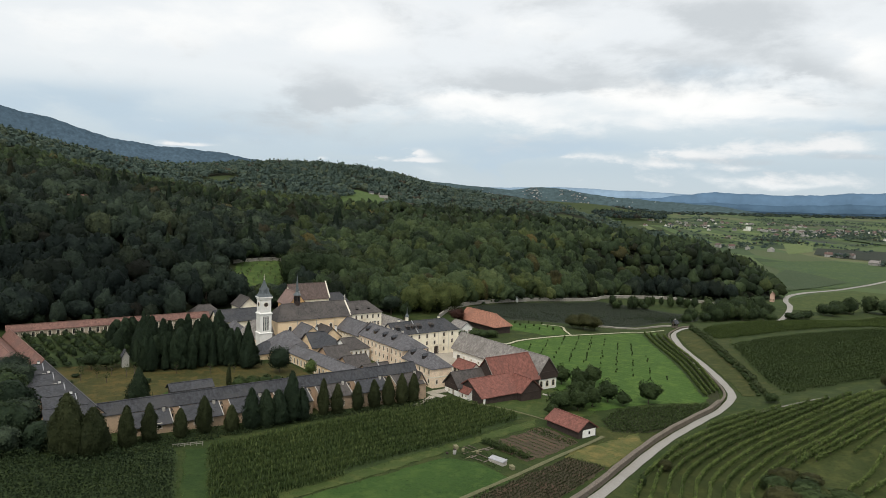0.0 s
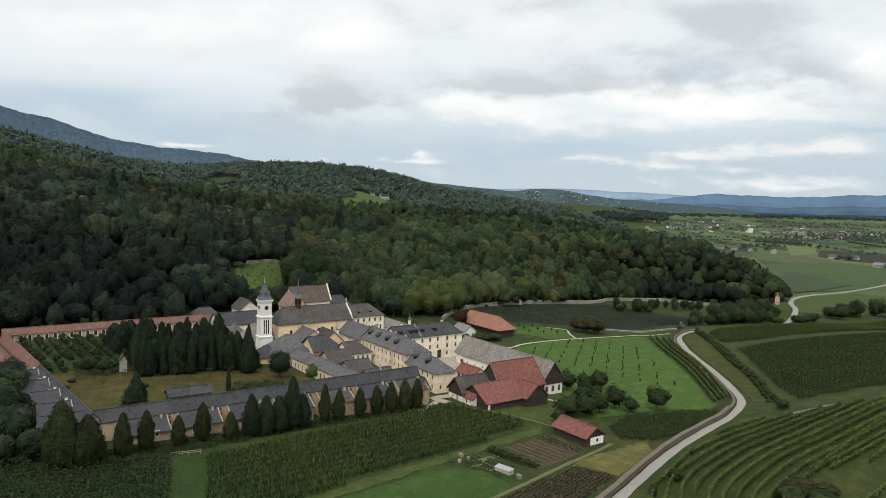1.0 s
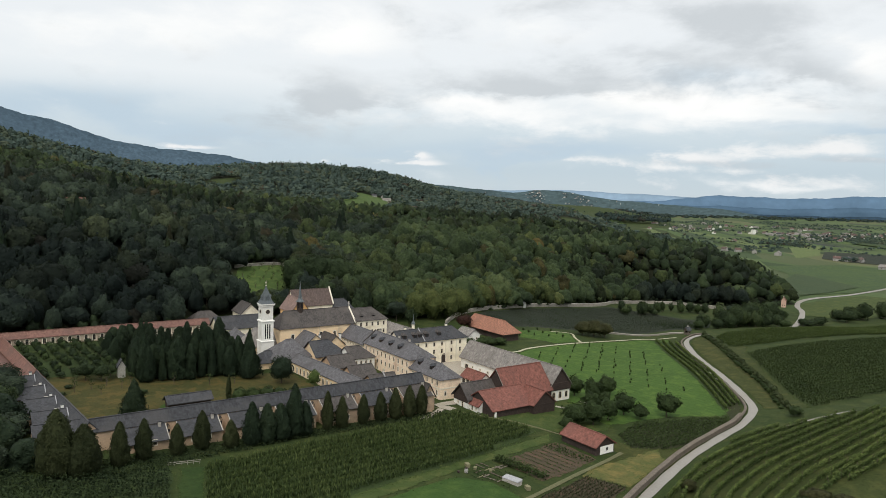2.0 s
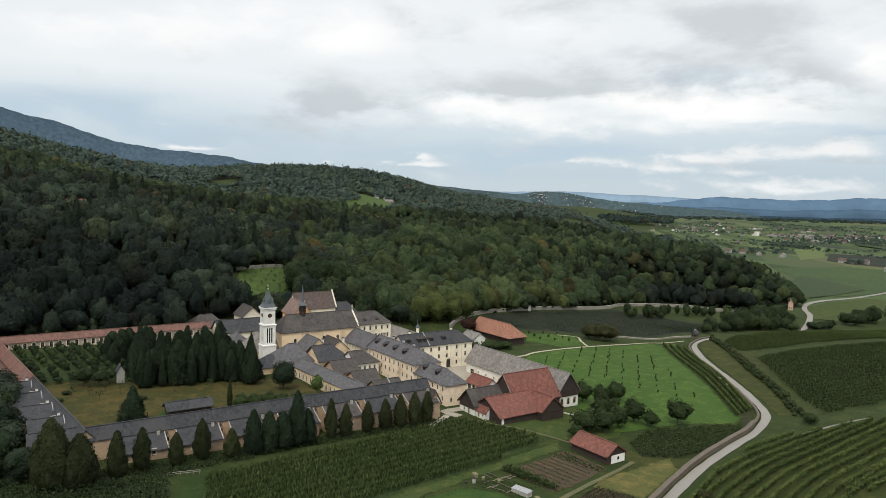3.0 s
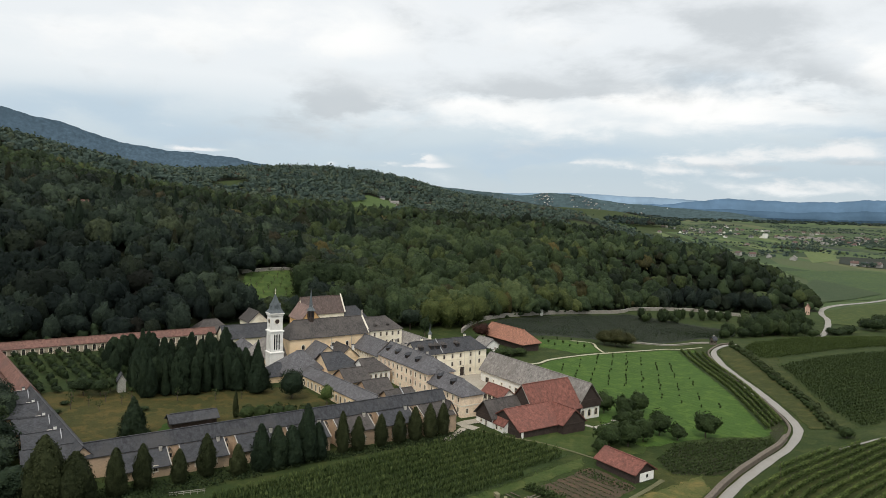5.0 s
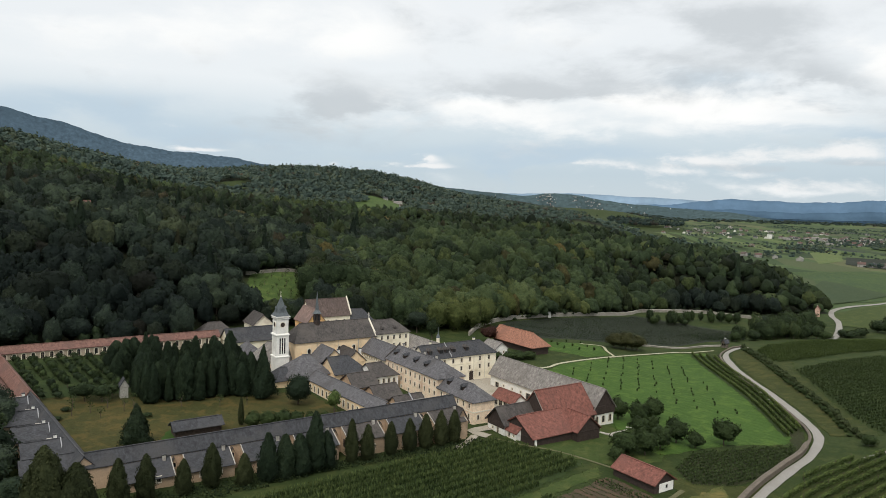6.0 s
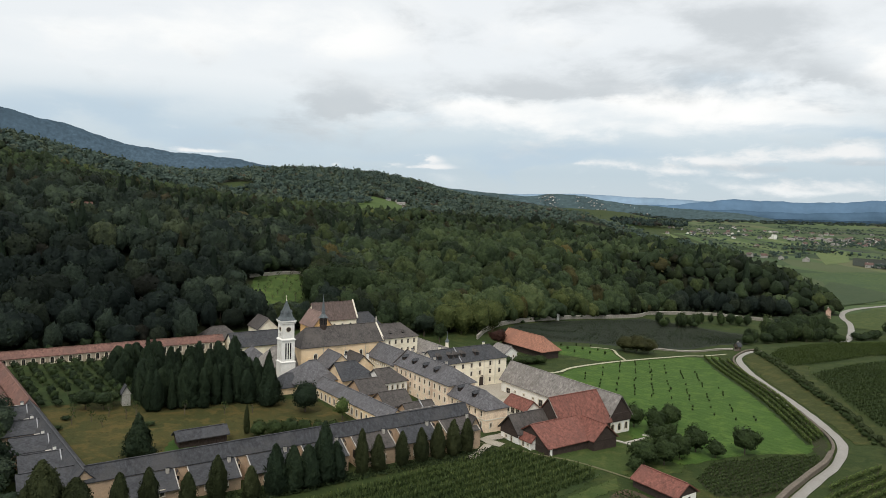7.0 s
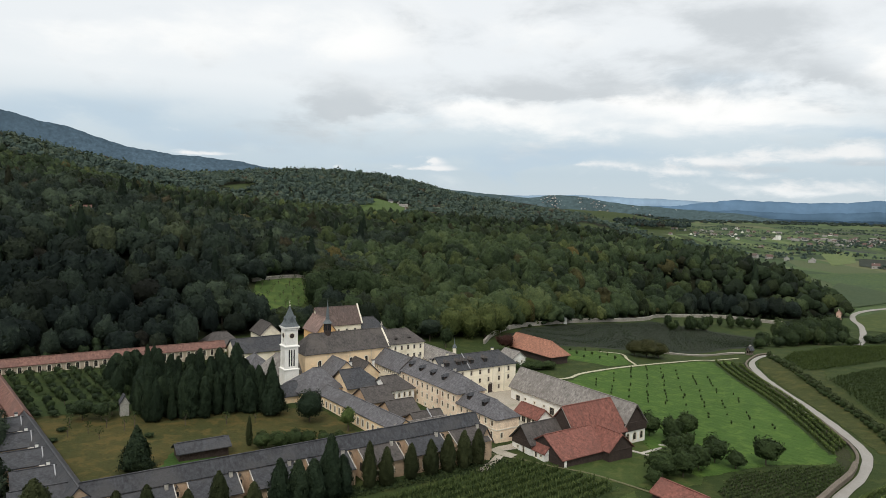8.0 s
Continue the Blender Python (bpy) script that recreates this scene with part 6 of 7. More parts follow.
for x, y, h, r in ((-18, 395, 17, 7.5), (-9, 398, 18, 7.0), (0, 404, 19, 7.5), (8, 414, 18, 7.0), (-27, 391, 12, 5.5), (20, 436, 19, 8), (36, 452, 18, 7), (52, 470, 18, 7)):
    plant("edge", x, y, h, r, "tall yellow-green tree at the edge of the woods", group="wood-edge trees", low=-0.08)
for x, y, h, r in ((-88, 404, 20, 8), (-78, 412, 22, 9.5), (-66, 418, 22, 10), (-54, 424, 21, 9), (-44, 420, 17, 8), (-70, 402, 15, 7)):
    plant("tall", x, y, h, r, "large rounded broadleaf tree above the old church", group="large trees above the church", low=-0.08)
for x, y, h, r in ((-20, 376, 11, 3.2), (-56, 388, 9, 5), (-47, 392, 9, 4.5), (-64, 385, 8, 4), (-38, 390, 8, 4)):
    plant("dark", x, y, h, r, "broadleaf tree behind the courtyard", low=0.03)
for x, y, h, r in ((-122, 357, 14, 5.5), (-117, 368, 16, 6), (-127, 366, 17, 6.5), (-122, 378, 18, 6.5), (-112, 362, 11, 4.5), (-100, 368, 9, 4.5), (-92, 374, 10, 4.5), (-131, 352, 15, 6)):
    plant("shade", x, y, h, r, "dark woodland tree above the farm houses", group="trees above the farm houses", low=0.03)
plant("olive", *at(116, 119), 10, 3.2, "small olive-green tree before the old church")
plant("olive", -50, 372, 8, 4.5, "brownish tree beside the old church")
plant("shade", -28, 384, 12, 5.5, "dark red-brown tree behind the guest house")
for a, b, h, r in ((182, 74, 4, 3.5), (187, 73, 4, 3.8), (192, 72, 4, 3.8), (177, 77, 3.5, 3)):
    bush("broad", *at(a, b), h, r, "rounded bush beside the hay barn", "bushes beside the hay barn")
# saplings in the meadow, in rows
for i in range(15):
    for j in range(17):
        x, y = 40 + i * 5.6 + j * 1.3, 318 + j * 5.0 - i * 5.4
        if random.random() < 0.62 and 252 < y < 374 and x < 103 - (372 - y) * 0.10 and x > 40 + (y < 290) * 26 + (y > 330) * (y - 330) * 0.75:
            plant("small", x + random.uniform(-0.4, 0.4), y + random.uniform(-0.4, 0.4), random.uniform(1.2, 1.9), random.uniform(0.32, 0.5), "young staked fruit tree in the meadow", "sapling", group="meadow saplings", low=0.15)
for i in range(4):
    for j in range(3):
        plant("small", 38 + i * 8 - j * 2, 372 + j * 8 + i * 2.5, random.uniform(2.2, 3.0), random.uniform(0.5, 0.8), "young staked fruit tree in the meadow", "sapling", group="meadow saplings", low=0.2)
# bushes along streams and road edges
for x, y, h, r in ((171, 453, 7, 7), (180, 458, 8, 8), (190, 463, 9, 8), (199, 467, 9, 8), (208, 466, 8, 7), (216, 463, 7, 7), (186, 475, 10, 8), (200, 480, 11, 9), (212, 482, 11, 9), (222, 488, 11, 8), (160, 441, 6, 6), (130, 505, 6, 5), (137, 508, 7, 5), (144, 512, 7, 5.5), (151, 510, 6, 5), (162, 530, 5, 5), (176, 535, 6, 5), (190, 536, 6, 6), (232, 505, 9, 8), (240, 512, 8, 7)):
    for q in range(3):
        bush(("dark", "broad", "dark")[q], x + random.uniform(-6, 6), y + random.uniform(-6, 6), h * random.uniform(0.8, 1.75), r * random.uniform(0.4, 0.65), "thick bush beside the stream", "streamside bushes")
for x, y, h, r in ((196, 471, 10, 5), (205, 478, 12, 6), (216, 486, 12, 5.5), (226, 494, 13, 6), (184, 466, 8, 4.5), (222, 508, 11, 5.5), (214, 500, 12, 6), (200, 492, 11, 5.5)):
    plant(("dark", "tall", "shade")[int(x) % 3], x, y, h * 1.3, r * 1.1, "leafy tree among the bushes by the stream", group="streamside trees", low=-0.02)
for x, y, h, r in ((288, 511, 10, 9), (300, 520, 12, 10), (313, 525, 13, 11), (327, 532, 13, 11), (340, 528, 12, 11), (262, 492, 6, 6), (254, 486, 6, 6), (246, 480, 5, 6)):
    for q in range(2):
        bush("dark", x + random.uniform(-5, 5), y + random.uniform(-5, 5), h * random.uniform(0.7, 1.15), r * random.uniform(0.5, 0.75), "thick dark bush beyond the vineyard", "bushes beyond the vineyard")
for x, y, h, r in ((167, 252, 6, 4.5), (173, 248, 6, 5), (160, 226, 6, 5), (158, 220, 5, 4), (116, 238, 4, 2.5), (83, 162, 5.5, 5.0), (90, 163, 5.0, 5.0), (52, 171, 3, 1.3), (61, 181.5, 3.4, 2.2), (100, 165, 4, 4)):
    bush(("broad", "olive")[int(x) % 2], x, y, h, r, "dark bush at the edge of the vineyard", "vineyard bushes")
for k in range(110):
    t = k / 109
    y = 406 - 159 * t
    x = float(np.interp(y, [247, 283, 322, 368, 406], [117.5, 127.2, 133.4, 142.0, 147.5])) + 1.6 * math.sin(k * 2.1)
    bush(("hedge", "hedge", "broad")[k % 3], x, y, random.uniform(0.9, 2.2) * (1.4 if k % 7 < 2 else 1.0), random.uniform(0.6, 1.35), "low bush in the hedge above the road", "roadside hedge")
for x, y, h, r in ((-109, 173, 10, 5), (-111, 181, 9, 5), (-126, 198, 11, 6), (-99, 168, 7, 4), (-129, 208, 11, 6), (-118, 187, 11, 6), (-135, 215, 11, 6), (-104, 162, 8, 4.5), (-116, 172, 11, 6), (-122, 182, 11, 6)):
    plant(random.choice(("shade", "dark", "loose")), x, y, h, r, "dark overgrown tree beside the cells", low=0.0)


# ---- rows of vines and crops ----
def inside(poly, x, y):
    c = np.zeros(x.shape, bool)
    n = len(poly)
    for i in range(n):
        x0, y0 = poly[i]
        x1, y1 = poly[(i + 1) % n]
        hit = ((y0 > y) != (y1 > y)) & (x < (x1 - x0) * (y - y0) / (y1 - y0 + 1e-9) + x0)
        c ^= hit
    return c


def clumps(x, y, tall, wide, leaves, size, rng, blade=False):
    """Loose leaf clumps standing on the ground at x, y: verts, triangles, tones."""
    n = len(x)
    z = height(x, y)
    m = leaves
    # inner leaves, toned darker below to paint shade inside the row
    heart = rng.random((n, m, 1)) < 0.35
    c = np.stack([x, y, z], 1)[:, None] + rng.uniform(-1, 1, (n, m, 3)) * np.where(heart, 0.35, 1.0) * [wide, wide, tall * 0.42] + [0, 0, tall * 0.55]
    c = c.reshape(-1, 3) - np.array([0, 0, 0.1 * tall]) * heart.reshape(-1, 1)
    a = rng.normal(size=c.shape)
    if blade:
        a = a * 0.3 + [0, 0, 1]
    a /= np.linalg.norm(a, axis=1)[:, None]
    b = np.cross(a, rng.normal(size=c.shape))
    b /= np.linalg.norm(b, axis=1)[:, None]
    s = size * rng.uniform(0.6, 1.4, (len(c), 1))
    if blade:
        a, b = a * 2.6, b * 0.6
    v = np.stack([c + a * s, c + b * s, c - a * s, c - b * s], 1).reshape(-1, 3)
    k = np.arange(len(c))[:, None] * 4
    f = np.concatenate([k + [0, 1, 2], k + [0, 2, 3]])
    # row shade painted into the tone: dark feet and hearts, light tops
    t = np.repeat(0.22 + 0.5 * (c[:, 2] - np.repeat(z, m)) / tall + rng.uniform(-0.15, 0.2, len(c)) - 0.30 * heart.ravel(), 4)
    return v, f, t


def row_points(poly, angle, gap, step, rng):
    """Points along parallel rows inside an outline."""
    P = np.array(poly)
    c = P.mean(0)
    d = np.array([math.cos(radians(angle)), math.sin(radians(angle))])
    e = np.array([-d[1], d[0]])
    R = np.abs((P - c) @ np.stack([d, e], 1)).max() + 5
    s = np.arange(-R, R, step)
    q = np.arange(-R, R, gap)
    S, Q = np.meshgrid(s, q)
    x = c[0] + S * d[0] + Q * e[0] + rng.normal(0, 0.12, S.shape)
    y = c[1] + S * d[1] + Q * e[1] + rng.normal(0, 0.12, S.shape)
    k = inside(poly, x, y)
    return x[k], y[k]


def crop(name, poly, angle, gap, step, tall, wide, leaves, size, mat, label, category="crop", blade=False):
    x, y = row_points(poly, angle, gap, step, RNG)
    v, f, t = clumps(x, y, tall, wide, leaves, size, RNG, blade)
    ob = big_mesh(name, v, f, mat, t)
    return tagged(ob, label, category, kind="stuff")


sh = Shell()
sh.box(-0.05, 0.05, -0.05, 0.05, -0.1, 1.0)
POST = bpy.data.meshes.new("post")
POST.from_pydata(*sh.data())
POST.materials.append(BARK)


def vine_row(line, tall, wide, step, leaves, size, label, group):
    """One trellised row: posts with a run of leaves."""
    pts = curve_points([Vector(p) for p in line], step)
    x, y = np.array([p.x for p in pts]), np.array([p.y for p in pts])
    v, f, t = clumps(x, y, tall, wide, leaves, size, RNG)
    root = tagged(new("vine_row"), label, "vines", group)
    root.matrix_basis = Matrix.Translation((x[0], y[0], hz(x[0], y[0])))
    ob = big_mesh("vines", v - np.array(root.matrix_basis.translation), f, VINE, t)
    ob.parent = root
    for p in pts[::max(1, int(6.5 / step))]:
        post = new("post", POST)
        post.parent = root
        post.matrix_basis = Matrix.Translation(Vector((p.x, p.y, hz(p.x, p.y))) - root.matrix_basis.translation) @ Matrix.Diagonal((1, 1, tall + 0.2, 1))
    return root


# vineyard on the near slope: rows follow the road, then the wall
BORDER = [(43, 148), (46.5, 164), (54.5, 178), (68.6, 198), (85.6, 218), (97, 227.2), (108.5, 228.6), (124.9, 232.2), (141.3, 237.5), (161.2, 246.7), (180, 256)]
edge = [p - n * 0.9 for p, n in zip(curve_points([Vector(p) for p in BORDER], 4.0), sides(curve_points([Vector(p) for p in BORDER], 4.0)))]
VINEYARD = [tuple(p) for p in edge] + [(215, 262), (215, 150), (45, 148)]
base = curve_points([Vector(p) for p in ((50, 150), (57.7, 168.3), (61.7, 177.1), (70.3, 188.8), (88.2, 205.8), (111.6, 219.3), (127.3, 228.5), (145.7, 243.8), (160, 256))], 3.0)
across = sides(base)
for k in range(-8, 9):
    line = [p - n * 3.2 * k for p, n in zip(base, across)]
    line = [p for i, p in enumerate(line) if i == 0 or (p - line[i - 1]).dot(base[i] - base[i - 1]) > 0.3]
    keep = inside(VINEYARD, np.array([p.x for p in line]), np.array([p.y for p in line]))
    run = [tuple(p) for p, ok in zip(line, keep) if ok and (k < 8 or p.x < 96)]
    if len(run) > 4:
        vine_row(run, 2.3, 0.34, 0.38, 28, 0.16, "trellised vine row on the grassy slope", "vine rows on the slope")
for line in ([(99, 187.5), (122, 204), (145, 221)], [(105, 188), (120, 196.5), (135, 205)], [(117, 190.5), (132, 200.5)], [(103, 170), (114, 178.5), (126, 191)], [(106, 168), (119, 177), (132, 187)], [(111, 165), (124, 174), (138, 184)]):
    vine_row(line, 2.0, 0.40, 0.45, 22, 0.18, "straight vine row in the lower block", "vine rows in the lower block")
for x, y, h, r in ((90, 176, 4.5, 4.2), (96, 174, 4.0, 3.6), (86, 172, 4.0, 3.8), (93, 170, 4.2, 4.0)):
    bush(random.choice(("olive", "broad")), x, y, h, r, "large bush among the vines", "bushes among the vines")
# four rows along the road wall
for k in range(4):
    o = k / 3
    vine_row([(126.5 - 7 * o, 391 + 13 * o), (121 - 8.2 * o, 351), (115.6 - 7.8 * o, 313), (108.4 - 6.6 * o, 274), (105.4 - 7.2 * o, 258 - 7 * o)], 2.0, 0.28, 0.42, 22, 0.17, "vine row below the road wall", "vine rows below the wall")
crop("vineyard_upper", [(146, 366), (151, 398), (166, 418), (205, 442), (223, 443), (293, 485), (350, 525), (340, 450), (240, 397), (193, 384), (157, 369)], 24, 3.0, 0.55, 1.7, 0.25, 12, 0.24, VINE_LIGHT, "sunlit upper vineyard strip", "vineyard")
crop("vineyard_lower", [(146, 345), (170, 361), (224, 373), (300, 390), (300, 330), (182, 272), (157, 263), (127, 249), (130, 270), (134, 291)], 14, 3.3, 0.5, 1.8, 0.2, 14, 0.22, ORCHARD, "large dark vineyard on the far slope", "vineyard")
crop("maize_rows", [(-59, 175), (-53, 157), (-47, 140), (-36, 146), (-33, 154), (9, 197), (27, 220), (4, 232), (-14, 215), (-35, 197)], 43, 3.1, 0.36, 2.5, 0.30, 14, 0.19, MAIZE, "rows of tall maize before the cells", "maize", True)
crop("orchard_dark", [(-112, 166), (-92, 161), (-67, 172), (-57, 147), (-52, 128), (-100, 128)], 20, 2.6, 1.0, 3.0, 0.8, 34, 0.19, DARKORCHARD, "dense dark young orchard", "orchard")
# dark clumps added to give the grass below the cells its shade
crop("rank_weeds", [at(-4, -7.5), at(50, -6.8), at(104, -7), at(104, -11), at(50, -12), at(-4, -19)], 35, 1.3, 0.6, 1.0, 0.5, 7, 0.20, DARKORCHARD, "dark low growth standing for shaded grass below the cell walls", "weeds")
crop("scrub_strip", [(53, 221), (62, 234), (86, 241), (95, 241), (92, 233.5), (80, 222), (66, 211), (54, 211)], 30, 1.7, 0.5, 1.3, 0.35, 12, 0.18, ORCHARD, "dark weedy strip below the wall", "crop")
crop("bean_patch", [(8, 157), (26, 176), (36, 187), (45, 181), (33, 165), (24, 153)], 50, 1.1, 0.42, 0.9, 0.25, 10, 0.13, WITHERED, "withered brown crop beside the road wall", "crop")
crop("garden_hedge", [(12, 193.5), (14.5, 196), (26, 184.8), (24.2, 182.5)], -45, 0.9, 0.4, 1.7, 0.45, 10, 0.22, ORCHARD, "dense bean hedge in the kitchen garden", "hedge")
crop("garden_rows", [(27, 207.5), (31, 211), (41, 199), (38, 196.5)], -45, 1.3, 0.7, 0.6, 0.25, 4, 0.22, ORCHARD, "low vegetable rows beside the shed", "crop")


# ---- fields and roads ----
drape("meadow", [(26, 318), (39, 342), (54, 356), (70, 371.5), (91, 391), (111, 406), (126, 403), (118, 345), (111.5, 300), (107, 268), (102, 253), (93, 243), (76, 243), (62, 236), (52, 231), (46, 238), (43, 250), (44, 262), (46, 284)], MEADOW, label="bright green mown meadow with young trees")
# dark strip laid on the ground for the shaded face of the retaining wall
drape("wall_bank", [(92, 234), (99, 243), (104.4, 254.5), (107.8, 267), (109.4, 278), (112, 296.5), (117, 328.5), (121.5, 357.5), (126.5, 382), (131, 396), (127.5, 394), (122.5, 382), (118, 358), (113.6, 329), (109, 297.5), (106.3, 279), (104.6, 269), (101.5, 257), (96.5, 246)], BANK, lift=0.14, label="dark bank strip in place of the road wall's shaded face")
drape("vine_soil", [(128, 392), (122, 351), (116.5, 313), (109.6, 275), (105, 257), (97, 251), (100.5, 274), (106.5, 313), (111.5, 351), (118, 404)], CROP, lift=0.1, label="shaded grass under the vine rows")
drape("road_verge", [(111.5, 250), (115.6, 272), (118.4, 295), (123, 328), (127, 355), (130, 371), (133, 384), (137, 393.5), (146.5, 404), (141.5, 368), (132.6, 322), (126.4, 284), (117, 250)], VERGE, lift=0.1, label="dry olive grass bank between road and hedge")
drape("vineyard_verge", [(118.5, 247), (128, 283), (134.4, 322), (143.2, 366), (148, 400), (151, 399), (146, 368), (155.5, 367), (146, 346), (133.6, 291), (129.5, 270), (126.5, 249)], VINEGRASS, lift=0.08, label="grass strip between hedge and vineyard")
drape("scrub_soil", [(53, 221), (62, 234), (86, 241), (95, 241), (92, 233.5), (80, 222), (66, 211), (54, 211)], BANK, lift=0.08, label="dark ground under the weedy strip")
drape("farm_grass", [(6, 238), (14, 233), (24, 225), (36, 220), (50, 226), (53, 231), (47, 238.5), (44, 250), (44.5, 262), (36, 256), (26, 246), (14, 242)], FARMGRASS, lift=0.05, label="worn green grass below the barns")
drape("meadow_back", [(38, 372), (36, 392), (69, 402), (69.5, 376), (56, 364)], MEADOW, label="bright green strip with young trees behind the path")
drape("ploughed_field", [(6, 405), (23, 434), (54, 461.5), (99, 507), (121, 528), (146, 520), (186, 494), (166, 448), (142, 430), (98, 426), (70, 412), (39, 402)], DARKFIELD, label="dark field below the enclosure wall")
drape("orchard_grass", [at(-7, 76), at(-13, 125), at(66, 126), at(66, 108), at(26, 92), at(24, 74)], CROP, label="dark grass under the cloister fruit rows")
drape("garden_lawn", [at(-4.8, 8), at(78, 8), at(76, 56), at(50, 62), at(24, 73.5), at(-7, 75.5)], LAWN, label="dry grass of the cloister garden")
drape("lawn_patch", [at(20, 24), at(25, 33), at(35, 34), at(39, 29), at(33, 24)], CLOVER, lift=0.12, label="fresh green patch of lawn beside the shed")
drape("clover_field", [(-36, 143), (-30, 152), (2, 181), (11, 179), (19, 170), (10, 158), (2, 143)], CLOVER, label="bright green clover field")
drape("grass_strip", [(-48, 140), (-42, 150), (-19, 169), (9, 197), (31, 219), (30, 212), (4, 187), (-18, 164), (-32, 151), (-40, 140)], FARMGRASS, lift=0.09, label="bright grass strip beside the maize")
drape("grass_ride", [(-65, 174), (-60, 176), (-50, 148), (-46, 135), (-52, 135), (-56, 147)], RIDE, label="bright green grass ride between the orchards")
drape("maize_soil", [(-59, 175), (-53, 157), (-47, 140), (-36, 146), (-33, 154), (9, 197), (27, 220), (4, 232), (-14, 215), (-35, 197)], CROP, label="shaded soil between the maize rows")
drape("dark_soil", [(-112, 168), (-92, 163), (-67, 174), (-57, 147), (-52, 125), (-102, 125)], CROP, label="shaded ground under the dense orchard")
drape("bean_soil", [(8, 157), (26, 176), (36, 187), (45, 181), (33, 165), (24, 153)], SOIL, label="dark soil under the leafy crop")
drape("garden_beds", [(14, 194), (22, 202), (32, 212), (37, 207), (41, 200), (32, 189), (24, 182)], SOIL, label="brown kitchen garden beds")
drape("bank_grass", [(36, 186), (45, 179.5), (62, 198), (76, 213.5), (66, 211), (54, 212), (50, 218), (44, 214), (49, 206), (40, 195)], VERGE, lift=0.05, label="olive grass below the road wall")
drape("dry_meadow", [(35, 187), (38, 193), (48, 200), (62, 211), (61, 201), (46, 182)], DRYGRASS, label="yellowing dry grass by the garden shed")
drape("vineyard_grass", [(45, 150), (50, 170), (62, 190), (82, 212), (96, 221), (125, 231), (162, 247), (190, 256), (230, 258), (220, 150), (80, 130), (40, 135)], VINEGRASS, label="grass between the vine rows")
drape("far_meadow", [(300, 620), (345, 660), (395, 683), (480, 745), (602, 940), (560, 990), (440, 960), (402, 826), (350, 720)], field_material("far_grass", (0.054, 0.085, 0.026), (0.043, 0.070, 0.033), patch=0.012), lift=0.4, step=25, label="wide light green meadow on the plain")
drape("far_dark_field", [(690, 1281), (778, 1219), (640, 985), (598, 1040), (588, 1100)], DARKFIELD, lift=0.5, step=25, label="dark ploughed field on the plain")
drape("corner_meadow", [(272, 540), (300, 600), (350, 640), (395, 665), (420, 650), (360, 560), (300, 520)], field_material("corner_grass", (0.054, 0.074, 0.022), (0.045, 0.064, 0.019)), lift=0.3, step=15, label="yellow-green meadow inside the road bend")
drape("wood_clearing", [(-122, 412), (-104, 440), (-92, 412), (-98, 380), (-110, 372), (-118, 385)], GLADE, lift=0.3, label="green clearing in the woods")
drape("hill_meadow", [(-226, 655), (-190, 650), (-184, 735), (-222, 735)], GRASS, lift=0.5, step=15, label="small light meadow in the wooded hills")
drape("hill_vineyard", [(-196, 1060), (-98, 1060), (-92, 1300), (-100, 1610), (-203, 1610), (-208, 1300)], GLADE, lift=0.8, step=20, label="small vineyard on the wooded ridge")
drape("yard", [(-12, 330), (-2, 324), (6, 316), (24, 290), (20, 262), (10, 255), (4, 262), (-4, 276), (-8, 300)], YARD, label="pale gravel yard between guest house and barns")
ROADLINE = [(14, 130), (28, 148), (41.2, 165.7), (50.2, 178.8), (60.5, 193.5), (71.6, 207.6), (85.7, 222.5), (95.6, 232.2), (105.2, 246), (109.7, 257.5), (112.6, 272.3), (116, 294.8), (120.5, 328), (124.5, 355), (127.5, 371), (130.4, 385), (134.5, 394.5), (144.8, 406), (152, 410.5)]
road("road", ROADLINE, 2.8, ROADM, label="narrow pale road curving past the vineyards")
road("road_far", [(225, 462), (240, 484), (254, 507), (270, 535), (283, 561), (292, 586), (309, 615), (334, 637), (364, 656), (394, 676), (470, 738), (600, 860)], 4.0, ROADM, lift=0.45, label="pale lane on the plain")
road("field_path", [at(164, 60), (31, 333), (38.8, 343), (54.6, 357.8), (70.9, 373.5), (91.4, 393), (111.7, 408), (122, 408), (131.5, 405)], 1.6, PATHM, label="worn path across the meadow")
road("field_path_side", [(71, 375), (70, 388), (70, 400), (58, 398)], 1.4, PATHM, label="worn side path to the field")
road("farm_track", [at(108, -6), (-3, 241), (2, 245), (8, 252)], 3.6, YARD, label="gravel drive beside the cells")
road("farm_track_branch", [(-8, 224.5), (-5, 230), (-2.6, 236), (-1, 241)], 2.2, YARD, lift=0.14, label="gravel drive beside the maize")
road("farm_path", [(-8, 239.5), (-2.6, 237.5), (4.1, 235.3), (12.5, 231.6), (21.7, 228.4), (32, 221), (40, 214)], 0.9, DRYPATH, lift=0.16, label="thin worn path below the farm barns")
road("garden_track", [(0, 150), (7.0, 157.5), (20, 172), (33, 187), (44, 199), (50, 206)], 1.3, DRYPATH, lift=0.2, label="dry worn track beside the garden beds")
beside = curve_points([Vector(p) for p in ROADLINE], 6.0)
beside = [p + n * 2.5 for p, n in zip(beside, sides(beside))]
turn = min(range(len(beside)), key=lambda i: abs(beside[i].y - 240))
long_wall("enclosure_wall", [tuple(p) for p in beside[:turn + 1]], 1.0, 1.5, OLDWALL, OLDWALL, "old stone enclosure wall along the road")
long_wall("enclosure_wall", [tuple(p) for p in beside[turn:]], 0.5, 0.6, OLDWALL, OLDWALL, "dark weathered stone wall retaining the road")
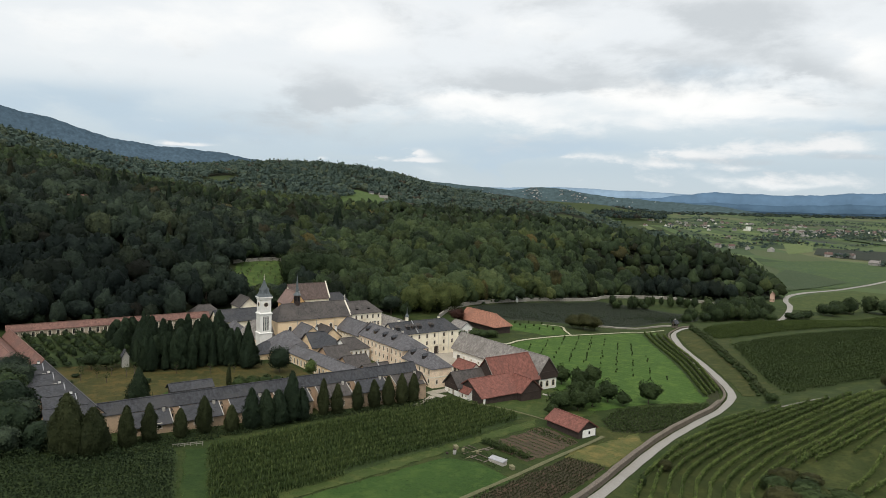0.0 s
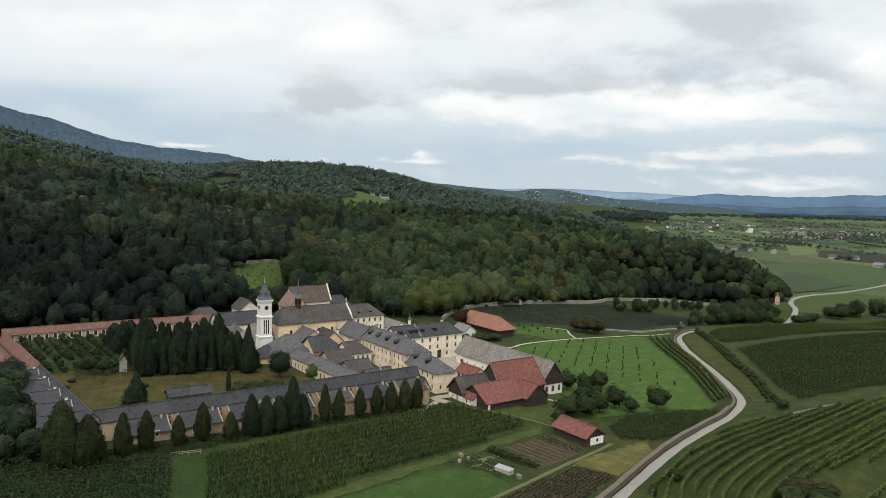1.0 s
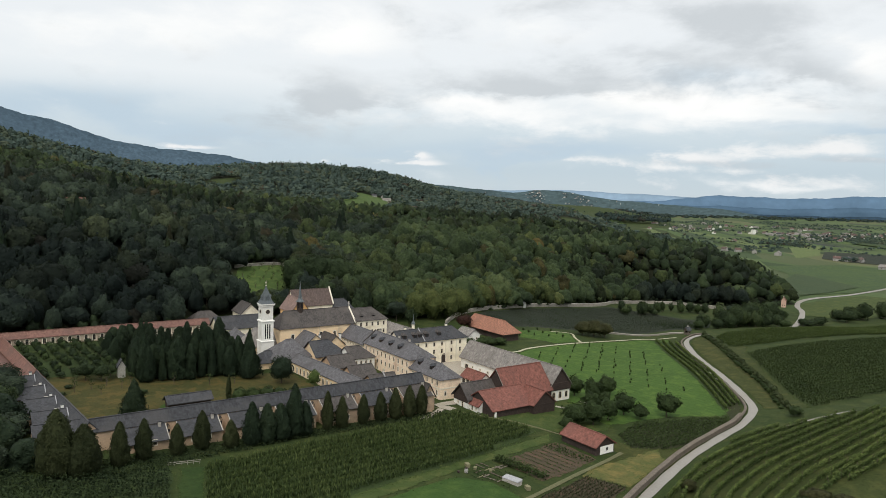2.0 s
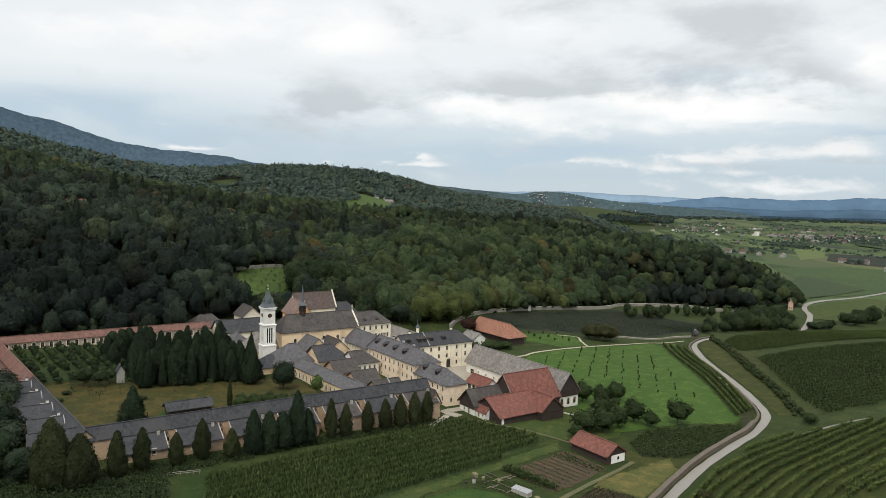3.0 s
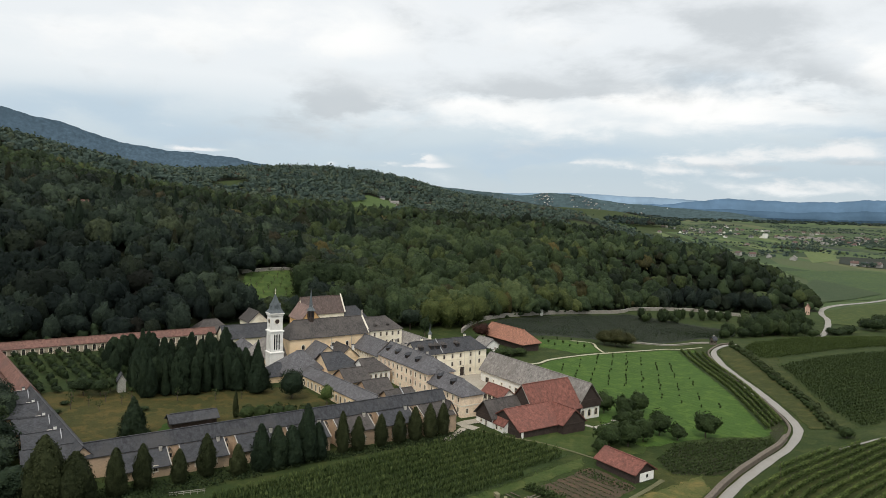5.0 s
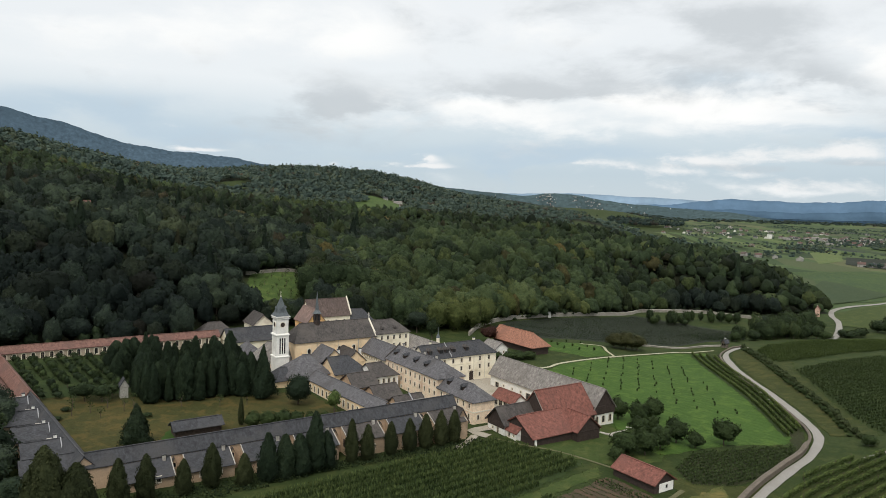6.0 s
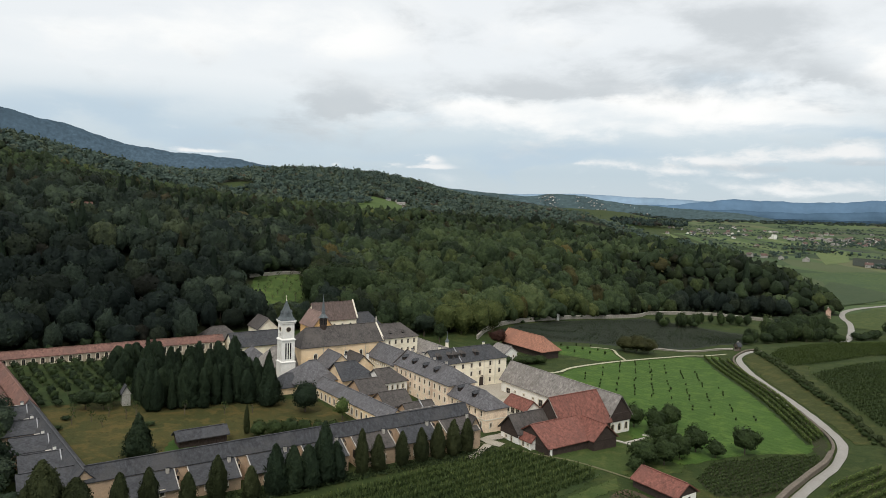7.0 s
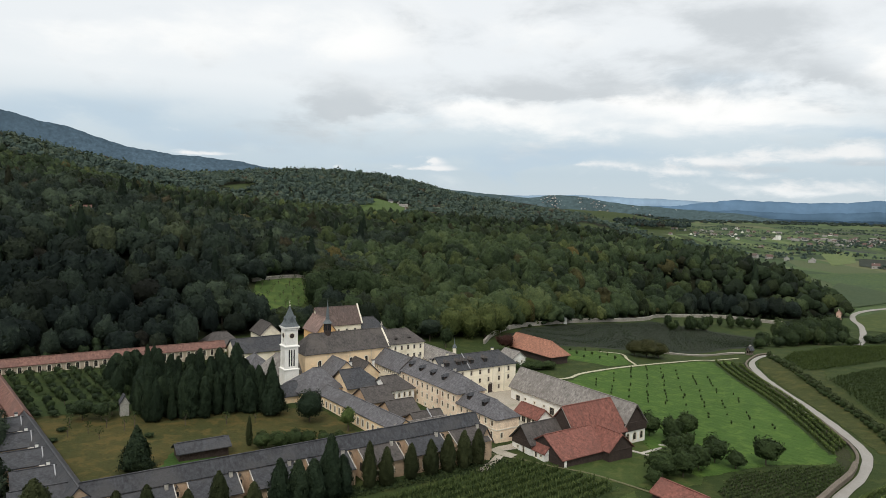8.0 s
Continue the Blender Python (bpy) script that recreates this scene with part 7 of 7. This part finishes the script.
long_wall("enclosure_wall", [(-1, 391), (5.3, 412), (19.3, 434), (50, 462), (96, 509), (118, 530), (132, 548), (176, 572), (201, 566), (224, 556)], 0.8, 2.0, GREYWALL, GREYWALL, "weathered grey stone enclosure wall below the woods")
long_wall("enclosure_wall", [(-124, 410), (-104, 440), (-92, 428)], 0.6, 1.5, GREYWALL, GREYWALL, "weathered stone wall at the head of the clearing")
long_wall("field_wall", [(96, 420), (112, 421), (128, 418.5), (138.5, 414)], 0.5, 0.6, GREYWALL, GREYWALL, "low pale stone wall at the edge of the dark field")
road("vineyard_lane", [(108, 227.5), (116, 230.5), (122, 233), (128, 235.3), (136, 238.5)], 1.0, ROADM, label="thin pale lane above the vine rows")


def little_house(name, label, w, d, h, top, wall, roof):
    """A plain house with a gabled roof, door side along -y."""
    root = tagged(new(name), label, "house")
    sh = Shell()
    for p, q in (((-w, -d), (w, -d)), ((w, -d), (w, d)), ((w, d), (-w, d)), ((-w, d), (-w, -d))):
        L = 2 * (w if p[1] == q[1] else d)
        holes = [(k * L - 0.5, k * L + 0.5, 1.0, 2.3) for k in (0.25, 0.75)]
        wall_side(sh, p, q, -1.0, h, holes)
    sh.face([(-w, d, h), (-w, -d, h), (-w, 0, top)])
    sh.face([(w, -d, h), (w, d, h), (w, 0, top)])
    part("wall", sh.data(), wall, root)
    rs = Shell()
    roof_faces(rs, -w, w, -d, d, h, top, "x", 0, 0, 0.5)
    part("roof", rs.data(), roof, root)
    for y, k in ((-d, 0.0), (d, math.pi)):
        for x in (-0.5 * w, 0.5 * w):
            add_window(root, (x, y, 1.0), k, 1.0, 1.3, False, surround=False)
    chimney(root, w * 0.4, 0.4, top - 1.0, top + 0.8)
    return root


KINDS = [little_house("cottage", "dull white village house with brown tile roof", 5, 4, 4.5, 7.5, DULLWALL, DULLROOF), little_house("cottage", "white village house with grey roof", 5.5, 4, 4, 7, DULLWALL, SLATE), little_house("cottage", "dull village house with dark brown roof", 5, 4, 4.5, 7.5, DULLWALL, BROWN_TILE), little_house("cottage", "long pale farm building with grey roof", 9, 4.5, 4, 7, DULLWALL, SLATE_L)]


def far_house(label, w, d, h, top, wall, roof):
    """A small house for the distance: walls, roof and chimney."""
    root = tagged(new("cottage"), label, "house", "far village houses")
    sh = Shell()
    sh.box(-w, w, -d, d, -1.5, h)
    sh.face([(-w, d, h), (-w, -d, h), (-w, 0, top)])
    sh.face([(w, -d, h), (w, d, h), (w, 0, top)])
    part("wall", sh.data(), wall, root)
    rs = Shell()
    roof_faces(rs, -w, w, -d, d, h, top, "x", 0, 0, 0.6)
    part("roof", rs.data(), roof, root)
    chimney(root, w * 0.4, 0.4, top - 1.0, top + 0.8)
    return root


FAR_KINDS = [far_house("small white house with dull red tile roof far off", 5.0, 4.2, 3.6, 6.8, DULLWALL, DULLROOF), far_house("small pale house with grey roof far off", 4.6, 4, 3.4, 6.2, DULLWALL, SLATE_L), far_house("small white house with brown roof far off", 5, 4, 3.4, 6.6, WHITE, BROWN_TILE)]
for k, (x, y) in zip(FAR_KINDS, ((640, 1560), (905, 1700), (760, 1990))):
    k.matrix_basis = pose(x, y, hz(x, y), 0, 0, 40)
rng = np.random.default_rng(21)
for cx, cy, sx_, sy_, nn in ((820, 2300, 90, 160, 12), (950, 1800, 70, 90, 10), (1140, 1930, 90, 100, 12), (1280, 2280, 130, 150, 14), (1000, 2600, 200, 200, 14)):
    for _ in range(nn):
        x, y = float(rng.normal(cx, sx_)), float(rng.normal(cy, sy_))
        if x > 0.2 * y + 250:
            copy_thing(FAR_KINDS[int(rng.integers(0, 3))], pose(x, y, hz(x, y), 0, 0, float(rng.uniform(0, 360))))
HOMES = [(505, 1216), (522, 1190), (490, 1235), (545, 1154), (592, 1065), (604, 1058), (618, 1050), (586, 935), (600, 925), (-168, 1600), (-150, 1615), (-136, 1560), (-120, 1470), (-112, 1400)]
rng = np.random.default_rng(5)
for cx, cy, sp, nn in ((1060, 1990, 90, 18), (1330, 2080, 70, 10), (880, 2020, 60, 5), (760, 2250, 110, 6), (1000, 2550, 180, 8)):
    for _ in range(nn):
        HOMES.append((rng.normal(cx, sp), rng.normal(cy, sp * 0.6)))
for i, (x, y) in enumerate(HOMES):
    k = KINDS[i % 4]
    m = pose(x, y, hz(x, y), 0, 0, float(rng.uniform(0, 360)))
    if i < 4:
        k.matrix_basis = m
        k["group"] = "village houses"
    else:
        copy_thing(k, m)
block = little_house("apartment_block", "pale tall block on the plain", 5, 4.5, 13, 14.5, WHITE, SLATE_L)
block.matrix_basis = pose(880, 2010, hz(880, 2010), 0, 0, 20)
shrine = little_house("wayside_chapel", "small tall orange-pink chapel with red roof by the lane", 1.9, 1.7, 6.0, 8.4, PINKWALL, RED_TILE)
shrine.matrix_basis = pose(279, 583, hz(279, 583), 0, 0, 60)
gatehouse = little_house("gate_lodge", "small dark stone gate lodge on the wall", 1.3, 1.2, 3.0, 4.4, OLDWALL, SLATE)
gatehouse.matrix_basis = pose(139.5, 410.5, hz(139.5, 410.5), 0, 0, 30)
pillar = tagged(new("wall_pillar"), "pale stone pillar on the enclosure wall", "pillar")
pillar.matrix_basis = pose(50, 461, hz(50, 461), 0, 0, 20)
sh = Shell()
sh.box(-0.9, 0.9, -0.9, 0.9, -0.5, 4.0)
part("shaft", sh.data(), WHITE, pillar)
sh = Shell()
sh.prism([(-1.2, -1.2), (1.2, -1.2), (1.2, 1.2), (-1.2, 1.2)], 4.003, 5.4, [(-0.05, -0.05), (0.05, -0.05), (0.05, 0.05), (-0.05, 0.05)])
part("roof", sh.data(), SLATE_L, pillar)

# fields on the plain
STRIP_A = field_material("pale_far_field", (0.105, 0.138, 0.052), (0.088, 0.118, 0.042), patch=0.012)
STRIP_B = field_material("green_far_field", (0.066, 0.102, 0.036), (0.052, 0.086, 0.030), patch=0.012)
STRIP_C = field_material("dark_far_field", (0.036, 0.058, 0.028), (0.048, 0.066, 0.030), patch=0.012)
drape("field_by_woods", [(414, 835), (424, 723), (371, 679), (319, 639), (330, 690), (372, 770)], STRIP_C, lift=0.9, step=24, label="dark green field strip beside the woods")
drape("field_pale", [(682, 1395), (790, 1482), (626, 1175), (543, 1091)], STRIP_A, lift=0.34, step=24, label="pale yellow-green field on the plain")
drape("field_hilltop", [(500, 2500), (640, 2500), (680, 2740), (540, 2760)], STRIP_B, lift=0.5, step=40, label="pale field before the far copse")
for k in range(15):
    x0 = 470 + 33 * k
    bend = 14 * math.sin(k * 1.3)
    strip = [(x0 + bend + 0.16 * (2350 - y) * -1 + 10 * math.sin(y / 170 + k), y) for y in range(1330 + 22 * (k % 3), 2360, 110)]
    strip = [(x + 170, y) for x, y in strip]
    w = 24 + 5 * (k % 3)
    drape("field_strip", [(x, y) for x, y in strip] + [(x + w, y) for x, y in strip[::-1]], (STRIP_A, STRIP_B, STRIP_C, STRIP_B)[k % 4], lift=0.3, step=60, label="long terraced field strip on the plain")
# hedges, copses and the far village trees
hx, hy = [], []
for _ in range(70):
    x0, y0, L = RNG.uniform(480, 1700), RNG.uniform(1150, 3000), RNG.uniform(60, 260)
    q = RNG.choice([0.25, 1.75]) + RNG.normal(0, 0.12)
    k = np.arange(0, L, 9.0)
    hx.append(x0 + k * math.cos(q) + RNG.normal(0, 2, len(k)))
    hy.append(y0 + k * math.sin(q) + RNG.normal(0, 2, len(k)))
x = np.concatenate(hx + [RNG.normal(cx, sp, nn) for cx, cy, sp, nn in ((510, 1205, 16, 20), (600, 1058, 12, 16), (592, 930, 8, 10), (700, 1500, 30, 60), (1050, 2000, 120, 150), (830, 2150, 40, 60), (600, 1330, 25, 40), (1300, 2100, 60, 80), (720, 1480, 22, 60), (775, 1610, 30, 70), (940, 1740, 70, 150), (1030, 1690, 30, 60), (1150, 1900, 80, 150), (1290, 2480, 60, 90), (1500, 2700, 90, 120))])
y = np.concatenate(hy + [RNG.normal(cy, sp * 0.8, nn) for cx, cy, sp, nn in ((510, 1205, 16, 20), (600, 1058, 12, 16), (592, 930, 8, 10), (700, 1500, 30, 60), (1050, 2000, 120, 150), (830, 2150, 40, 60), (600, 1330, 25, 40), (1300, 2100, 60, 80), (720, 1480, 22, 60), (775, 1610, 30, 70), (940, 1740, 70, 150), (1030, 1690, 30, 60), (1150, 1900, 80, 150), (1290, 2480, 60, 90), (1500, 2700, 90, 120))])
k = x > 0.2 * y + 240
x, y = x[k], y[k]
R = RNG.uniform(2.6, 6.5, len(x))
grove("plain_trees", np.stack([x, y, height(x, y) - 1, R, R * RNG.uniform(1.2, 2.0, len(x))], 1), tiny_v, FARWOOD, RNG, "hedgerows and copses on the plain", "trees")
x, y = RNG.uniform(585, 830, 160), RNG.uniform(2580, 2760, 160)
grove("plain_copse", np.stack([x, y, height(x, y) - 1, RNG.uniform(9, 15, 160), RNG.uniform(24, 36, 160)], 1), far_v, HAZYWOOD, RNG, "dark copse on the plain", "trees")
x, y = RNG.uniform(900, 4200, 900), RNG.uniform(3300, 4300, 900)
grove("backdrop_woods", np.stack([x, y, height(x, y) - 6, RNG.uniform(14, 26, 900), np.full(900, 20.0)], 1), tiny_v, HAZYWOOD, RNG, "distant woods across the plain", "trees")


# aerial haze is painted: each range gets its blued, paler base colour here
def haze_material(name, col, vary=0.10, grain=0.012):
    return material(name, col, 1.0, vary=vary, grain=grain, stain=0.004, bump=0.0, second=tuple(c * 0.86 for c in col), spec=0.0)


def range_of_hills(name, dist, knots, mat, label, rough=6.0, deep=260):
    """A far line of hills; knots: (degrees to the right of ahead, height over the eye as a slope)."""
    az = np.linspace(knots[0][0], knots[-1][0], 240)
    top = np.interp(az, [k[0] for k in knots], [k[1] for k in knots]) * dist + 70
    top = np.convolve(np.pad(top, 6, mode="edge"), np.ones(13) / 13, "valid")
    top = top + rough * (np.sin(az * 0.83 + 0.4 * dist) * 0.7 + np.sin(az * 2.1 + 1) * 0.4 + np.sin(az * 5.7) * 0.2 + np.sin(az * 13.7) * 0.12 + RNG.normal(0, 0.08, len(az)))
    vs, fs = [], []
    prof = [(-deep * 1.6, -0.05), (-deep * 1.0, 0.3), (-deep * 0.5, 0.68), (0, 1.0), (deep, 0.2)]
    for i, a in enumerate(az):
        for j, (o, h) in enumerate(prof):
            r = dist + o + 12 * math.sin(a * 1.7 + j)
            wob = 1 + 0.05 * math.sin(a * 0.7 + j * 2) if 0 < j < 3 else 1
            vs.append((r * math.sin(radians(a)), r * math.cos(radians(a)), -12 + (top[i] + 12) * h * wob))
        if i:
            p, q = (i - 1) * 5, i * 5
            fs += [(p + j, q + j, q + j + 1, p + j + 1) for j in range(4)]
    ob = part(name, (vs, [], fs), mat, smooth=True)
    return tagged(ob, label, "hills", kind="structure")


HILL = [(-6, 0.018), (-2, 0.022), (0.6, 0.0185), (3.8, 0.0150), (6.0, 0.0115), (7.3, 0.0180), (8.8, 0.0155), (10.0, 0.0160), (11.2, 0.0105), (13.7, 0.0049), (18.5, 0.0004), (21.7, -0.0034), (24, -0.010), (27, -0.02)]
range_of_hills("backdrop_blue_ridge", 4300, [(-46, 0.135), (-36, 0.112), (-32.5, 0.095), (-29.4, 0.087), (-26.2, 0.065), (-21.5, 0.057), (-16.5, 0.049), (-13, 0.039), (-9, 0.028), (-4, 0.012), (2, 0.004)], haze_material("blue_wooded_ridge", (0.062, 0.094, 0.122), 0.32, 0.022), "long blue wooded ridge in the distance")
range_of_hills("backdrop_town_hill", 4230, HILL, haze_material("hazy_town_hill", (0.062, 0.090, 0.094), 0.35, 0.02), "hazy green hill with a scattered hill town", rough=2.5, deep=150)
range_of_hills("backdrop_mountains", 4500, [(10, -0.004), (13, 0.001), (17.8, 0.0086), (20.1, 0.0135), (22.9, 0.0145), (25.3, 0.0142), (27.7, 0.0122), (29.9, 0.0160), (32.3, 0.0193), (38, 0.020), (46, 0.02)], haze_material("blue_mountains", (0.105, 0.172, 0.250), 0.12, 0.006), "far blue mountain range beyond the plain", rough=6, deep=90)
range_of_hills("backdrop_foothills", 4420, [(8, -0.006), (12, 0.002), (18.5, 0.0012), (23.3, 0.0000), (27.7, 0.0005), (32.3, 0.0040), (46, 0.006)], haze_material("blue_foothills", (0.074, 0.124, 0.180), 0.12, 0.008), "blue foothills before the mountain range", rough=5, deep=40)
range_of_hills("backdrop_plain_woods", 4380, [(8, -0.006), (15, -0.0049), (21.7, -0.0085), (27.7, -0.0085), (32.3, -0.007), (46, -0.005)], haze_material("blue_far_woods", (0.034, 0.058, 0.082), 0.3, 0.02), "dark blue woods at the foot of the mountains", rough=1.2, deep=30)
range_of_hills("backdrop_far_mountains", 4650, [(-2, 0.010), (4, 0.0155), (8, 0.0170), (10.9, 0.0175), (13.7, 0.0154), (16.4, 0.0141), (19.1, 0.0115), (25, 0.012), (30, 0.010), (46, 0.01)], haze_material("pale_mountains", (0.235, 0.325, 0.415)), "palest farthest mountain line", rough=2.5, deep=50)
rng = np.random.default_rng(9)
for _ in range(230):
    a, up_hill = float(rng.normal(9.0, 2.9)), float(rng.uniform(0.05, 0.97))
    top = float(np.interp(a, [k[0] for k in HILL], [k[1] for k in HILL])) * 4230 + 70
    r = 4230 + float(np.interp(up_hill, [-0.05, 0.3, 0.68, 1.0], [-240, -150, -75, 0]))
    m = pose(r * math.sin(radians(a)), r * math.cos(radians(a)), -12 + (top + 12) * up_hill - 1, 0, 0, float(rng.uniform(0, 360))) @ Matrix.Scale(float(rng.uniform(0.45, 0.75)), 4)
    copy_thing(FAR_KINDS[int(rng.integers(0, 3))], m)
a, up_hill = rng.uniform(-4, 17, 1500), rng.uniform(0.0, 0.93, 1500)
a[:700] = rng.normal(8.5, 3.0, 700)
top = np.interp(a, [k[0] for k in HILL], [k[1] for k in HILL]) * 4230 + 70
r = 4230 + np.interp(up_hill, [-0.05, 0.3, 0.68, 1.0], [-240, -150, -75, 0])
R = rng.uniform(3, 6, 1500)
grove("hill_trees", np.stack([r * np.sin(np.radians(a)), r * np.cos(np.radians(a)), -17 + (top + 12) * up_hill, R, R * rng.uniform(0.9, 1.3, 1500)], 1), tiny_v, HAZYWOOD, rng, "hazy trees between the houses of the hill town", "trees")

# kitchen garden
frame_box = tagged(new("cold_frame"), "long cold frame with white glazed lid", "cold frame")
frame_box.matrix_basis = pose(16, 180, hz(16, 180), 0, 0, -42)
sh = Shell()
sh.box(-2.4, 2.4, -0.9, 0.9, -0.2, 0.9)
part("box", sh.data(), STONE, frame_box)
sh = Shell()
sh.face([(-2.5, -1.0, 1.0), (2.5, -1.0, 1.0), (2.5, 1.0, 1.35), (-2.5, 1.0, 1.35)])
sh.box(-2.5, 2.5, -1.0, 1.0, 0.903, 0.99)
part("lid", sh.data(), LEADM, frame_box)
for x, y, s in ((19.5, 176.5, 0.8), (11, 186, 0.5), (7, 187, 0.6), (5, 188.5, 0.8)):
    cr = tagged(new("garden_crate"), "small pale crate in the kitchen garden", "crate", "garden crates")
    cr.matrix_basis = pose(x, y, hz(x, y), 0, 0, 20 * s * 7)
    sh = Shell()
    sh.box(-s, s, -s * 0.6, s * 0.6, -0.1, s)
    part("box", sh.data(), TRACKM, cr)
    sh = Shell()
    sh.box(-s * 1.05, s * 1.05, -s * 0.65, s * 0.65, s + 0.003, s + 0.1)
    part("lid", sh.data(), TRACKM, cr)
for k, (x, y, a, L) in enumerate(((44, 250, 35, 9), (46, 247, 30, 7), (40, 247, -40, 6), (50, 255, -20, 5))):
    st = tagged(new("timber_stack"), "low stack of pale boards by the barn", "boards", "board stacks")
    st.matrix_basis = pose(x, y, hz(x, y), 0, 0, a)
    for j in range(3):
        sh = Shell()
        sh.box(-L / 2, L / 2, -0.5 + 0.35 * j, -0.2 + 0.35 * j, 0.02, 0.28)
        part("board", sh.data(), STONE, st)
for k in range(3):
    ph = tagged(new("trellis_ladder"), "pale ladder-like steps on the bank wall", "steps", "bank steps")
    x, y = ((115.0, 309.5), (113.2, 296.5), (112.2, 288.5))[k]
    ph.matrix_basis = pose(x, y, hz(x, y), 0, 0, 95)
    for j in (-0.8, 0.8):
        sh = Shell()
        sh.box(j - 0.05, j + 0.05, -0.9, 0.9, 0.0, 0.45)
        part("stringer", sh.data(), STONE, ph)
    for j in range(4):
        sh = Shell()
        sh.box(-0.745, 0.745, -0.85 + j * 0.5, -0.75 + j * 0.5, 0.3, 0.4)
        part("tread", sh.data(), STONE, ph)
barrel = tagged(new("water_barrel"), "dull white water barrel with a dark lid beside the garden beds", "barrel")
barrel.matrix_basis = pose(4.6, 184.4, hz(4.6, 184.4))
sh = Shell()
R10 = [(math.cos(k * math.pi / 5), math.sin(k * math.pi / 5)) for k in range(10)]
sh.prism([(0.45 * x, 0.45 * y) for x, y in R10], -0.1, 0.6, [(0.5 * x, 0.5 * y) for x, y in R10])
sh.prism([(0.5 * x, 0.5 * y) for x, y in R10], 0.603, 1.2, [(0.44 * x, 0.44 * y) for x, y in R10])
part("body", sh.data(), DULLWALL, barrel)
sh = Shell()
sh.prism([(0.5 * x, 0.5 * y) for x, y in R10], 1.203, 1.4, [(0.34 * x, 0.34 * y) for x, y in R10])
part("lid", sh.data(), DARKWOOD, barrel)
bucket = tagged(new("bucket"), "dark bucket at the edge of the garden", "bucket")
bucket.matrix_basis = pose(2.6, 184.0, hz(2.6, 184.0))
sh = Shell()
sh.prism([(0.28 * x, 0.28 * y) for x, y in R10], -0.05, 0.5, [(0.36 * x, 0.36 * y) for x, y in R10])
part("body", sh.data(), DARKWOOD, bucket)
fence = tagged(new("garden_fence"), "low weathered rail fence across the grass ride", "fence")
fence.matrix_basis = pose(-68.5, 175.3, hz(-65, 176.5), 0, 0, 22)
for k in range(6):
    sh = Shell()
    sh.box(1.45 * k - 0.06, 1.45 * k + 0.06, -0.06, 0.06, -0.4, 1.0)
    part("post", sh.data(), GREYWALL, fence)
for z in (0.45, 0.85):
    sh = Shell()
    sh.box(-0.2, 7.5, -0.1, -0.063, z, z + 0.13)
    part("rail", sh.data(), GREYWALL, fence)
random.seed(4)
for k in range(14):
    x, y = 6 + random.uniform(0, 9), 186 + random.uniform(-5, 5)
    pl = tagged(new("garden_board"), "weathered board lying between the vegetable beds", "board", "garden boards")
    pl.matrix_basis = pose(x, y, hz(x, y) + 0.12, 0, 0, random.choice((-42, 48)) + random.uniform(-8, 8))
    L = random.uniform(0.8, 2.2)
    sh = Shell()
    sh.box(-L, L, -0.16, 0.16, 0.0, 0.12)
    part("plank", sh.data(), random.choice((TRACKM, BARK, OLDWALL)), pl)
crop("garden_weeds", [(4, 183), (9, 190), (20, 184), (15, 176)], -42, 1.5, 0.7, 0.6, 0.3, 5, 0.14, ORCHARD, "low vegetables and weeds between the beds", "crop")
rim = np.concatenate([np.array(o) for o in RIMS])
nxt = np.concatenate([np.roll(np.array(o), -1, axis=0) for o in RIMS])
q = RNG.random((3, len(rim), 1))
P = (rim[None] * (1 - q) + nxt[None] * q).reshape(-1, 2) + RNG.normal(0, 0.4, (3 * len(rim), 2))
P = P[(P[:, 0] > -70) & (P[:, 1] > 125)]
v, f, t = clumps(P[:, 0], P[:, 1], 0.25, 0.5, 4, 0.10, RNG)
tagged(big_mesh("edge_weeds", v, f, VINE, t * 0.4 + 0.32), "rough grass and weeds along the field edges", "weeds", kind="stuff")
crop("low_field_crop", [(10, 410), (27, 434), (54, 459), (98, 504), (120, 524), (144, 516), (180, 490), (163, 452), (142, 433), (98, 429), (70, 415), (39, 405)], 32, 2.4, 0.9, 0.35, 0.5, 6, 0.19, DARKORCHARD, "low dark crop in rows across the field", "crop")
crop("bed_rows", [(16, 195), (22, 201), (31, 210), (36, 205), (39.5, 199.5), (31, 190), (25, 184)], -45, 2.3, 0.5, 0.4, 0.22, 5, 0.13, ORCHARD, "thin vegetable rows in the brown beds", "crop")
